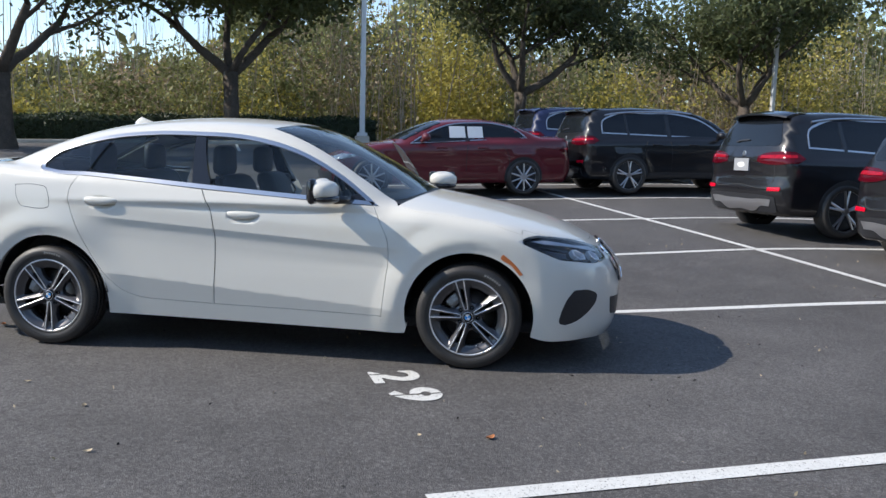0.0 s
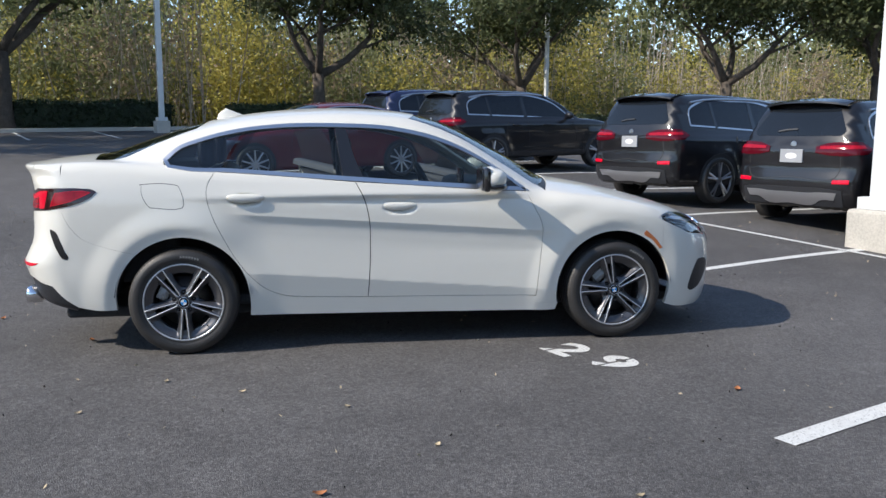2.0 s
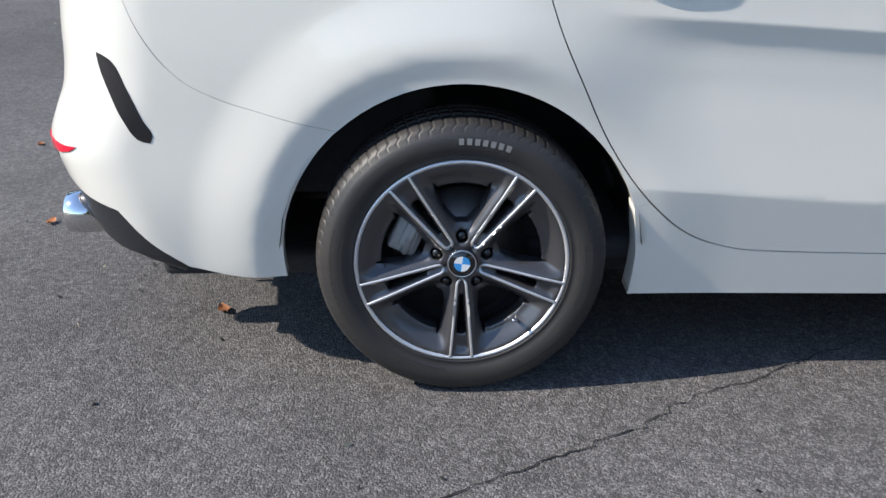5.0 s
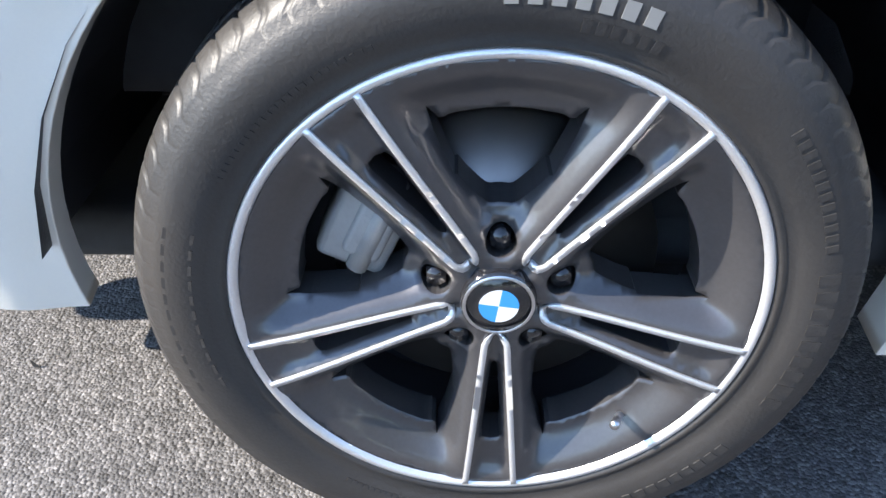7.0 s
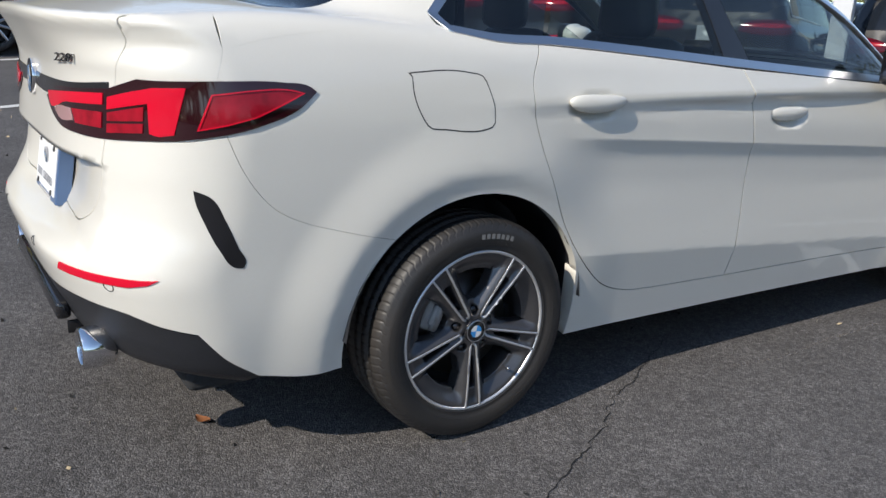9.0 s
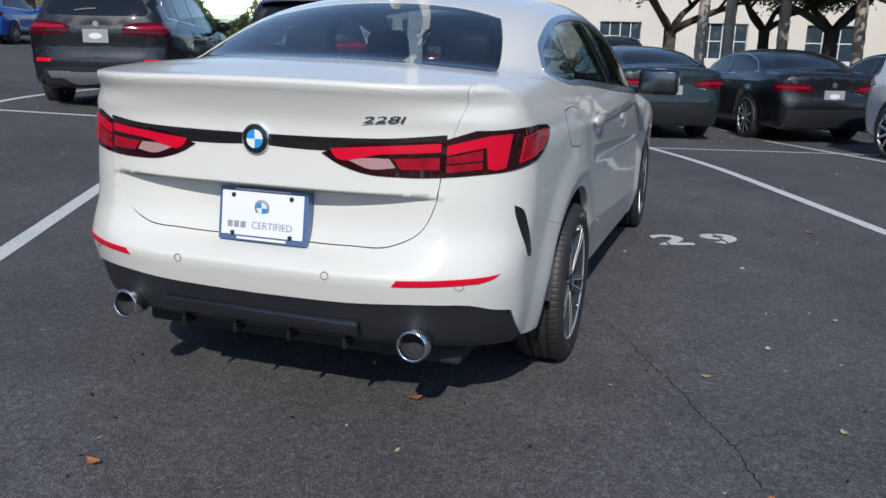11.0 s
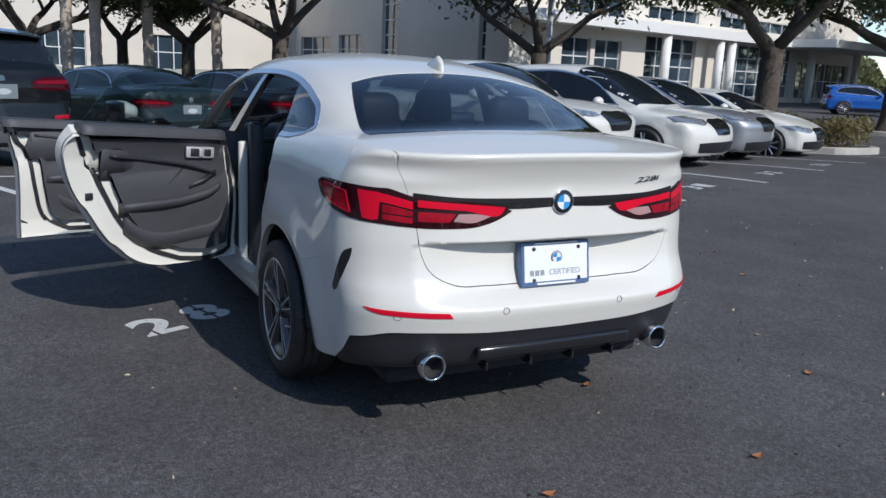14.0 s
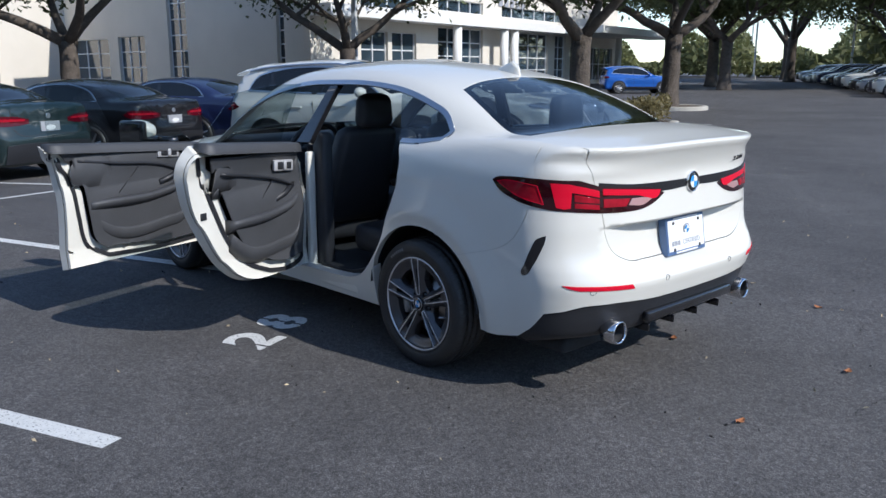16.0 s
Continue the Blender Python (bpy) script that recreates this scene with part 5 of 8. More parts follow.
def finish_coupe(car):
    w = build_wheel(car)
    w.matrix_basis = pose(0, -0.862, WR, 0, 0, 180)
    for m in (pose(WB, -0.862, WR, 0, -22, 180), pose(0, 0.862, WR, 0, 40, 0), pose(WB, 0.862, WR, 0, 15, 0)):
        c = copy_thing(w, m)
    for y in (-0.36, 0.36):
        seat(car, 1.22, y, 0.50, "black front seat with headrest")
    seat(car, 0.36, 0.0, 1.24, "black rear bench")
    bm = bmesh.new()
    box(bm, 1.78, 2.22, -0.70, 0.70, 0.62, 0.99, 0.07)
    box(bm, 1.0, 1.85, -0.12, 0.12, 0.30, 0.66, 0.04)
    part("dashboard", bm, CABIN, car, "black dashboard and console")
    bm = bmesh.new()
    box(bm, 1.80, 1.815, -0.16, 0.05, 0.95, 1.07, 0.004)
    part("screen", bm, GLOSSBLACK, car)
    bm = bmesh.new()
    m = Matrix.Translation((1.62, 0.36, 0.92)) @ Matrix.Rotation(radians(66), 4, "Y") @ Matrix.Rotation(radians(90), 4, "X")
    prof = [(0.18 + 0.016 * math.cos(t), 0.016 * math.sin(t)) for t in np.linspace(0, 2 * math.pi, 9)[:-1]]
    revolve(bm, prof, 36, m, True)
    for a in (0, 180, 270):
        cyl(bm, m @ Vector((0, 0, 0)), m @ Vector((0.18 * math.cos(radians(a)), 0, 0.18 * math.sin(radians(a)))), 0.018, seg=8)
    cyl(bm, m @ Vector((0, -0.02, 0)), m @ Vector((0, 0.03, 0)), 0.06, seg=16)
    part("steering_wheel", bm, CABIN, car, "black steering wheel")
    bm = bmesh.new()
    box(bm, 0.05, 2.2, -0.74, 0.74, 0.27, 0.33, 0.02)
    box(bm, -0.62, -0.05, -0.64, 0.64, 0.40, 1.06, 0.04)
    part("cabin_floor", bm, DARK, car, "black carpet")
    bm = bmesh.new()
    ys = np.linspace(-0.56, 0.56, 9)
    rows = []
    for x in np.linspace(0.22, 1.36, 9):
        rows.append([bm.verts.new((x, y, float(roof_c(x)) - 0.035 - 0.085 * (abs(y) / 0.68) ** 2.3)) for y in ys])
    for A, C in zip(rows, rows[1:]):
        for i in range(8):
            bm.faces.new((A[i], A[i + 1], C[i + 1], C[i]))
    part("headliner", bm, DARK, car)
    # bright door sill plate and jamb on the open side
    bm = bmesh.new()
    box(bm, 0.55, 2.12, 0.70, 0.815, 0.24, 0.315, 0.012)
    part("sill_step", bm, WHITE, car, "white inner door step")
    bm = bmesh.new()
    tube(bm, curve_pts([(0.24, 0.745, 1.06), (0.27, 0.755, 0.85), (0.36, 0.745, 0.60), (0.50, 0.74, 0.40), (0.66, 0.74, 0.335), (0.98, 0.74, 0.325)], 5), 0.013, 8)
    part("door_seal", bm, BLACKPLASTIC, car, "black rubber aperture seal")


coupe = build_coupe()
finish_coupe(coupe)



# ---------------------------------------------------------------- the other parked cars
def car_paint(name, c, metal=0.0):
    return mat(name, c, 0.40, metal, coat=1.0, spec=0.25, grain=0.02, gscale=400, vary=0.03, vscale=2)


PAINT = {
    "black": car_paint("black_car_paint", (0.007, 0.007, 0.009)),
    "navy": car_paint("navy_car_paint", (0.010, 0.016, 0.055)),
    "teal": car_paint("dark_green_car_paint", (0.010, 0.022, 0.024)),
    "burgundy": car_paint("burgundy_car_paint", (0.11, 0.010, 0.016)),
    "white": WHITE,
    "silver": car_paint("silver_car_paint", (0.42, 0.43, 0.45), 0.6),
    "grey": car_paint("grey_car_paint", (0.09, 0.095, 0.10), 0.4),
    "blue": car_paint("bright_blue_car_paint", (0.012, 0.10, 0.42)),
}
DARKGLASS = mat("dark_car_window", (0.010, 0.013, 0.018), 0.04, coat=0.15, spec=0.35, vary=0.2, vscale=1.5)
PLATEGREY = mat("grey_dealer_plate", (0.30, 0.31, 0.33), 0.4, vary=0.1)
RIMSILVER = mat("silver_alloy", (0.48, 0.48, 0.50), 0.3, 0.9)

# half width, wheelbase, wheel radius, and side curves: bonnet and boot line, roof line, rear face, front face, window band
KINDS = {
    "suv": dict(w=0.985, wb=2.975, wr=0.375, z0=0.27, top=([-1.0, -0.6, 0.5, 2.3, 2.7, 3.2, 3.65, 3.86], [1.15, 1.15, 1.16, 1.16, 1.15, 1.10, 0.99, 0.86]),
                roof=([-1.02, -0.93, -0.78, -0.66, -0.3, 0.8, 1.5, 1.95, 2.5, 2.9], [1.16, 1.36, 1.60, 1.685, 1.728, 1.745, 1.70, 1.56, 1.22, 0.98]), rear=([0.2, 0.45, 0.62, 0.8, 1.05, 1.20, 1.8], [-0.86, -0.97, -1.00, -0.965, -0.975, -0.93, -0.66]),
                front=([0.2, 0.5, 0.7, 0.95, 1.1], [3.78, 3.88, 3.90, 3.84, 3.60]), belt=1.10, slope=-0.02, win=[(-0.55, 1.20), (-0.52, 1.45), (-0.28, 1.58), (0.5, 1.63), (1.2, 1.61), (1.70, 1.49), (2.28, 1.10)], rim="wide"),
    "sedan": dict(w=0.925, wb=2.975, wr=0.345, z0=0.22, top=([-1.1, -0.9, -0.4, 0.5, 2.2, 2.6, 3.1, 3.5, 3.8], [1.10, 1.13, 1.15, 1.10, 1.05, 1.03, 0.95, 0.82, 0.68]),
                  roof=([-1.1, -0.55, 0.0, 0.55, 1.1, 1.6, 2.0, 2.5, 2.8], [1.0, 1.14, 1.34, 1.455, 1.475, 1.43, 1.30, 1.05, 0.88]), rear=([0.15, 0.45, 0.6, 0.8, 1.05, 1.2], [-0.95, -1.08, -1.10, -1.05, -1.05, -1.06]),
                  front=([0.15, 0.45, 0.6, 0.75, 0.95], [3.72, 3.82, 3.82, 3.75, 3.4]), belt=1.02, slope=-0.03, win=[(-0.10, 1.09), (0.05, 1.22), (0.45, 1.35), (1.0, 1.38), (1.5, 1.33), (1.85, 1.20), (2.25, 0.97)], rim="thin"),
    "crossover": dict(w=0.92, wb=2.70, wr=0.36, z0=0.25, top=([-0.9, -0.6, 0.5, 2.1, 2.5, 3.0, 3.4, 3.6], [1.12, 1.13, 1.13, 1.10, 1.09, 1.03, 0.93, 0.84]),
                      roof=([-0.98, -0.80, -0.55, 0.0, 0.7, 1.3, 1.75, 2.25, 2.6], [1.14, 1.38, 1.58, 1.655, 1.665, 1.62, 1.47, 1.15, 0.95]), rear=([0.2, 0.45, 0.62, 0.8, 1.05, 1.25, 1.8], [-0.80, -0.91, -0.93, -0.89, -0.86, -0.80, -0.48]),
                      front=([0.2, 0.45, 0.62, 0.85, 1.0], [3.48, 3.60, 3.62, 3.58, 3.35]), belt=1.06, slope=-0.03, win=[(-0.45, 1.21), (-0.30, 1.42), (0.1, 1.53), (0.7, 1.56), (1.2, 1.52), (1.6, 1.38), (2.08, 1.06)], rim="thin"),
    "van": dict(w=1.0, wb=3.09, wr=0.345, z0=0.22, top=([-1.0, -0.6, 0.5, 2.6, 3.0, 3.5, 3.85, 4.05], [1.10, 1.10, 1.08, 1.04, 1.02, 0.94, 0.84, 0.70]),
                roof=([-1.05, -0.92, -0.75, 0.0, 0.9, 1.6, 2.1, 2.7, 3.2], [1.10, 1.45, 1.66, 1.745, 1.76, 1.72, 1.58, 1.24, 0.95]), rear=([0.2, 0.45, 0.62, 0.8, 1.05, 1.25, 1.8], [-0.90, -1.02, -1.04, -1.00, -0.98, -0.93, -0.75]),
                front=([0.2, 0.45, 0.6, 0.8, 0.95], [3.98, 4.08, 4.08, 3.98, 3.7]), belt=1.02, slope=-0.02, win=[(-0.65, 1.18), (-0.60, 1.48), (-0.35, 1.58), (0.6, 1.64), (1.4, 1.61), (1.95, 1.46), (2.55, 1.03)], rim="wide"),
}


def kind_form(k):
    top, roof, rear_f, front_f = (spline(*k[n]) for n in ("top", "roof", "rear", "front"))
    xf = max(k["front"][1])
    xr = min(k["rear"][1])
    plan = spline([xr, xr + 0.5, 0.3, k["wb"] - 0.2, xf - 0.5, xf], [-0.09, -0.03, 0.0, 0.0, -0.04, -0.13])
    prof = spline([0.1, k["z0"], 0.40, 0.55, 0.80, k["belt"], k["belt"] + 0.2], [-0.11, -0.07, -0.03, -0.03, -0.005, -0.035, -0.10])
    cab = spline([xr, -0.4, 0.5, 1.8, k["wb"]], [-0.17, -0.11, -0.085, -0.095, -0.17])

    def form(P):
        x, a, z = P[:, 0], np.abs(P[:, 1]), P[:, 2]
        s = k["w"] + plan(x) + prof(z)
        for wx in (0.0, k["wb"]):
            d = np.sqrt((x - wx) ** 2 + (z - k["wr"]) ** 2)
            s = s + 0.025 * (1 - step(k["wr"] + 0.06, k["wr"] + 0.2, d))
        t = z - (top(x) - 0.07 * (a / k["w"]) ** 2.5)
        rear = (rear_f(z) + 0.15 * (a / k["w"]) ** 4) - x
        front = x - (front_f(z) - 0.30 * (a / k["w"]) ** 2.6)
        low = smax(smax(a - s, t, 0.08), smax(smax(rear, front, 0.02), k["z0"] - z, 0.05), 0.09)
        rf = z - (roof(x) - 0.09 * (a / (k["w"] - 0.2)) ** 2.4)
        cs = a - (k["w"] + cab(x) - 0.36 * (z - k["belt"]))
        c = smax(smax(cs, rf, 0.08), np.maximum(0.9 * k["belt"] - z, rear + 0.02), 0.04)
        return smin(low, c, 0.03)
    return form, xr, xf


MESHES = {}


def car_meshes(kind):
    if kind in MESHES:
        return MESHES[kind]
    k = KINDS[kind]
    F, xr, xf = kind_form(k)
    B = Body(F)
    za = 0.62
    out = {}
    # the body: rays fan out from a line along the middle
    nu, nv = 84, 56
    V = []
    for i in range(nu):
        u = i / (nu - 1)
        if u < 0.22:
            q = (0.22 - u) / 0.22
            x, tau = 0.15, -radians(89.5) * q
        elif u > 0.78:
            q = (u - 0.78) / 0.22
            x, tau = k["wb"] - 0.15, radians(89.5) * q
        else:
            x, tau = 0.15 + (k["wb"] - 0.30) * (u - 0.22) / 0.56, 0.0
        th = np.arange(nv) * 2 * math.pi / nv
        O = np.tile((x, 0.0, za), (nv, 1))
        D = np.stack([np.full(nv, math.sin(tau)), math.cos(tau) * np.sin(th), math.cos(tau) * np.cos(th)], 1)
        V.append((O, D))
    O = np.concatenate([v[0] for v in V])
    D = np.concatenate([v[1] for v in V])
    P = cast(F, O, D, 1.7, 40)
    faces = [((i + 1) * nv + j, (i + 1) * nv + (j + 1) % nv, i * nv + (j + 1) % nv, i * nv + j) for i in range(nu - 1) for j in range(nv)]
    me = bpy.data.meshes.new("body")
    me.from_pydata(P.tolist(), [], faces)
    me.polygons.foreach_set("use_smooth", [True] * len(faces))
    me.normals_split_custom_set_from_vertices(grad(F, P).tolist())
    out["body"] = me
    bar, rm, fm = Barrel(0.62), Upright(0.3, -1), Upright(k["wb"] - 0.2, 1)
    S, T, R, N = B.side, B.top, B.tail, lambda s, n=6: B._go(lambda q: np.stack([0 * q[:, 0] + 2.6, q[:, 0], q[:, 1]], 1), (1.0, 0.0, 0.0), s, n)

    def pm(n, o, m, **kw):
        return panel_mesh(n, F, o, m, **{"h": 0.07, "off": 0.004, "flange": 0.008, **kw})
    win = k["win"]
    x0, x1 = win[0][0], win[-1][0]
    low = [(x, win[-1][1] + (win[0][1] - win[-1][1]) * (x1 - x) / (x1 - x0)) for x in np.linspace(x1, x0, 6)]
    dlo = chain(S(win), S(low))
    out["side_window"] = [pm("side_window", dlo, bar, mirror=g) for g in (-1, 1)]
    u = shrink(resample(bar.to2(dlo), 0.03), 0.017)
    o, d = bar.ray(u)
    out["window_trim"] = [pm("window_trim", dlo, bar, holes=[cast(F, o, d)], off=0.008, h=0.05, mirror=g) for g in (-1, 1)]
    mid = x0 + (x1 - x0) * 0.52
    zt = float(np.interp(mid, [p[0] for p in win], [p[1] for p in win]))
    zl = float(np.interp(mid, [x0, x1], [win[0][1], win[-1][1]]))
    pil = S([(mid - 0.05, zl), (mid + 0.05, zl), (mid + 0.02, zt - 0.02), (mid - 0.06, zt - 0.02)], 1)
    out["pillar"] = [pm("pillar", pil, bar, off=0.009, mirror=g) for g in (-1, 1)]
    if kind != "sedan":
        qx = x0 + (x1 - x0) * 0.20
        zt = float(np.interp(qx, [p[0] for p in win], [p[1] for p in win]))
        zq = float(np.interp(qx, [x0, x1], [win[0][1], win[-1][1]]))
        pil = S([(qx - 0.03, zq), (qx + 0.03, zq), (qx - 0.01, zt - 0.02), (qx - 0.07, zt - 0.02)], 1)
        out["pillar"] += [pm("pillar", pil, bar, off=0.009, mirror=g) for g in (-1, 1)]
    rp = k["roof"]
    rf = spline(*rp)
    xs = np.linspace(1.2, rp[0][-1], 200)
    zs = rf(xs)
    wtop = float(xs[np.argmin(np.abs(zs - (max(rp[1]) - 0.06)))])
    wlow = float(xs[np.argmin(np.abs(zs - (k["belt"] + 0.03)))])
    hw = k["w"] - 0.30
    ws = chain(T([(wtop, 0.0), (wtop - 0.02, 0.3), (wtop - 0.08, hw)]), T([(wtop - 0.08, hw), (wlow - 0.18, hw + 0.12)], 1), T([(wlow - 0.18, hw + 0.12), (wlow - 0.04, 0.35), (wlow, 0.0)]))
    out["windscreen"] = pm("windscreen", both(ws), bar)
    if kind == "sedan":
        rw = chain(T([(0.20, 0.0), (0.17, 0.3), (0.10, 0.50)]), T([(0.10, 0.50), (-0.45, 0.58)], 1), T([(-0.45, 0.58), (-0.52, 0.3), (-0.55, 0.0)]))
        out["rear_window"] = pm("rear_window", both(rw), bar)
    else:
        zb = k["belt"] + (0.14 if kind == "suv" else 0.06)
        zt = max(rp[1]) - 0.15
        rw = chain(R([(0.0, zt), (0.3, zt - 0.005), (0.50, zt - 0.02)]), R([(0.50, zt - 0.02), (0.66, zb + 0.05)], 1), R([(0.66, zb + 0.05), (0.64, zb + 0.01), (0.45, zb - 0.01), (0.0, zb - 0.02)]))
        # roof spoiler over the rear window
        bm = bmesh.new()
        prev = None
        for yy in np.linspace(-0.60, 0.60, 13):
            e = (abs(yy) / 0.60) ** 3
            zz = float(T([(-0.52, yy)], 1)[0][2])
            xe = -0.86 + 0.10 * e
            row = [bm.verts.new(p) for p in ((-0.45, yy, zz + 0.004), (-0.62, yy, zz + 0.002), (xe, yy, zz - 0.045), (xe - 0.004, yy, zz - 0.068), (-0.60, yy, zz - 0.07))]
            if prev:
                for j in range(5):
                    bm.faces.new((prev[j], row[j], row[(j + 1) % 5], prev[(j + 1) % 5]))
            else:
                bm.faces.new(row[::-1])
            prev = row
        bm.faces.new(prev)
        bmesh.ops.recalc_face_normals(bm, faces=bm.faces)
        me = bpy.data.meshes.new("spoiler")
        bm.to_mesh(me)
        bm.free()
        out["spoiler"] = me
        out["rear_window"] = pm("rear_window", both(rw), Cross(0.6, 0.9))
    out["arch"] = []
    for wx in (0.0, k["wb"]):
        a = S(arc(wx, k["wr"], k["wr"] + (0.07 if kind == "crossover" else 0.045), -12, 192, 20), 1)
        for g in (-1, 1):
            out["arch"].append(pm("arch", a, bar, off=0.006, mirror=g))
    zl = {"van": 1.0, "sedan": 0.87, "suv": 1.055}.get(kind, 0.97)
    hi = 0.095 if kind == "suv" else 0.075
    tl = chain(R([(0.34, zl - hi * 0.5), (0.5, zl - hi * 0.8), (0.70, zl - hi * 0.9)]), S([(xr + 0.25, zl - hi * 0.6), (xr + 0.36, zl)]), S([(xr + 0.36, zl), (xr + 0.25, zl + hi)], 1), R([(0.70, zl + hi), (0.5, zl + hi * 0.8), (0.34, zl + hi * 0.3)]))
    out["tail_lamp"] = [pm("tail_lamp", tl, rm, off=0.008, h=0.04, mirror=g) for g in (-1, 1)]
    tb = chain(R([(0.40, zl + hi * 0.35), (0.70, zl + hi * 0.5)], 1), S([(xr + 0.25, zl + hi * 0.5), (xr + 0.24, zl + hi * 0.1)], 1), R([(0.70, zl + 0.0), (0.40, zl)], 1))
    out["lamp_bar"] = [pm("lamp_bar", tb, rm, off=0.012, h=0.04, mirror=g) for g in (-1, 1)]
    zh = {"suv": 0.88, "sedan": 0.70, "crossover": 0.88, "van": 0.80}[kind]
    lo = 0.5 if kind == "crossover" else 1.0
    hl = chain(N([(0.40, zh - 0.03 * lo), (0.55, zh - 0.06 * lo), (0.74, zh - 0.03 * lo)]), S([(xf - 0.46, zh + 0.01), (xf - 0.62, zh + 0.07)]), N([(0.72, zh + 0.085), (0.55, zh + 0.05), (0.40, zh + 0.03)]))
    out["headlamp"] = [pm("headlamp", hl, fm, off=0.008, h=0.04, mirror=g) for g in (-1, 1)]
    gr = chain(N([(0.0, zh + 0.03), (0.25, zh + 0.03), (0.36, zh)]), N([(0.36, zh), (0.26, zh - 0.22)], 1), N([(0.26, zh - 0.22), (0.0, zh - 0.23)], 1))
    out["grille"] = pm("grille", both(gr), fm, off=0.010, h=0.04)
    skirt = chain(R([(0.0, 0.55), (0.5, 0.55), (0.72, 0.53)]), R([(0.72, 0.53), (0.72, k["z0"] + 0.05)], 1), R([(0.72, k["z0"] + 0.05), (0.0, k["z0"] + 0.05)], 1))
    out["lower_bumper"] = pm("lower_bumper", both(skirt), rm, off=0.010)
    fs = chain(N([(0.0, 0.46), (0.5, 0.46), (0.70, 0.45)]), N([(0.70, 0.45), (0.66, 0.30)], 1), N([(0.66, 0.30), (0.0, 0.28)], 1))
    out["lower_grille"] = pm("lower_grille", both(fs), fm, off=0.010)
    sl = S([(k["wr"] + 0.06, 0.42), (k["wb"] - k["wr"] - 0.06, 0.42), (k["wb"] - k["wr"] - 0.04, k["z0"] + 0.03), (k["wr"] + 0.04, k["z0"] + 0.03)], 1)
    out["cladding"] = [pm("cladding", sl, bar, off=0.010, mirror=g) for g in (-1, 1)]
    if kind == "suv":
        sk = chain(R([(0.0, 0.49), (0.30, 0.49), (0.42, 0.50), (0.66, 0.50)]), R([(0.66, 0.50), (0.62, 0.41)], 1), R([(0.62, 0.41), (0.44, 0.40), (0.36, 0.35), (0.0, 0.345)]))
        out["skid_plate"] = pm("skid_plate", both(sk), rm, off=0.020)
        rl = chain(R([(0.60, 0.66), (0.80, 0.67)], 1), R([(0.80, 0.62), (0.60, 0.615)], 1))
        out["reflector"] = [pm("reflector", rl, rm, off=0.010, h=0.04, mirror=g) for g in (-1, 1)]
        a = R([(0.0, 1.30), (0.15, 1.29), (0.28, 1.27)], 3)
        out["rear_wiper"] = pm("rear_wiper", np.concatenate([a, (a + np.array((0, 0, 0.02)))[::-1]]), Cross(0.6, 0.9), off=0.02, h=0.03)
    if kind != "sedan":
        gj = R([(-0.66, k["belt"] - 0.02), (-0.64, 0.72), (0.0, 0.69), (0.64, 0.72), (0.66, k["belt"] - 0.02)], 5)
    else:
        gj = R([(-0.60, 1.03), (-0.56, 0.72), (0.0, 0.69), (0.56, 0.72), (0.60, 1.03)], 5)
    out["tailgate_joint"] = pm("tailgate_joint", np.concatenate([gj, (gj - np.array((0, 0, 0.008)) + np.array((0, 1, 0)) * np.sign(gj[:, 1:2]) * 0.008)[::-1]]), rm, off=0.002, h=0.04)
    pz = 0.96 if kind == "suv" else 0.90 if kind == "crossover" else 0.80
    if kind == "sedan":
        pz = 0.76
    p = R([(0.0, pz)], 1)[0]
    bm = bmesh.new()
    box(bm, p[0] - 0.016, p[0] + 0.03, -0.165, 0.165, pz - 0.088, pz + 0.088, 0.004)
    me = bpy.data.meshes.new("number_plate")
    bm.to_mesh(me)
    bm.free()
    out["number_plate"] = me
    bm = bmesh.new()
    for i, (ry, rz) in enumerate(((0.085, 0.038), (0.06, 0.022))):
        m = Matrix.Translation((p[0] - 0.018 - 0.001 * i, 0, pz)) @ Matrix.Rotation(radians(90), 4, "Y")
        r = bmesh.ops.create_circle(bm, cap_ends=True, segments=24, radius=1, matrix=m @ Matrix.Diagonal((rz, ry, 1, 1)))
    me = bpy.data.meshes.new("plate_oval")
    bm.to_mesh(me)
    bm.free()
    out["plate_oval"] = me
    q = R([(0.0, zl + 0.06)], 1)[0]
    bm = bmesh.new()
    revolve(bm, [(0.0, 0.006), (0.036, 0.006), (0.042, 0.0)], 20, Matrix.Translation(q) @ Matrix.Rotation(radians(90), 4, "Z"))
    me = bpy.data.meshes.new("badge")
    bm.to_mesh(me)
    bm.free()
    out["badge"] = me
    # seams between the doors, a thin dark joint each
    out["door_joint"] = []
    for xa, xb in ((mid, mid + 0.03), (x1 - 0.10, x1 + 0.02), (0.42, 0.30)):
        pts = [(xa, k["belt"] - 0.04), (xb, 0.75), (xb, 0.46)]
        a = S(pts, 4)
        o = a + np.array((0.007, 0, 0))
        for g in (-1, 1):
            out["door_joint"].append(pm("door_joint", np.concatenate([a, o[::-1]]), bar, off=0.002, h=0.04, mirror=g))
    out["handle"] = []
    for hx in (mid - 0.30, mid + 0.62 - 0.10):
        p = S([(hx, k["belt"] - 0.12)], 1)[0]
        for g in (-1, 1):
            bm = bmesh.new()
            box(bm, p[0] - 0.11, p[0] + 0.11, g * p[1] - 0.022, g * p[1] + 0.022, p[2] - 0.017, p[2] + 0.017, 0.012)
            me = bpy.data.meshes.new("handle")
            bm.to_mesh(me)
            bm.free()
            out["handle"].append(me)
    out["mirror"] = []
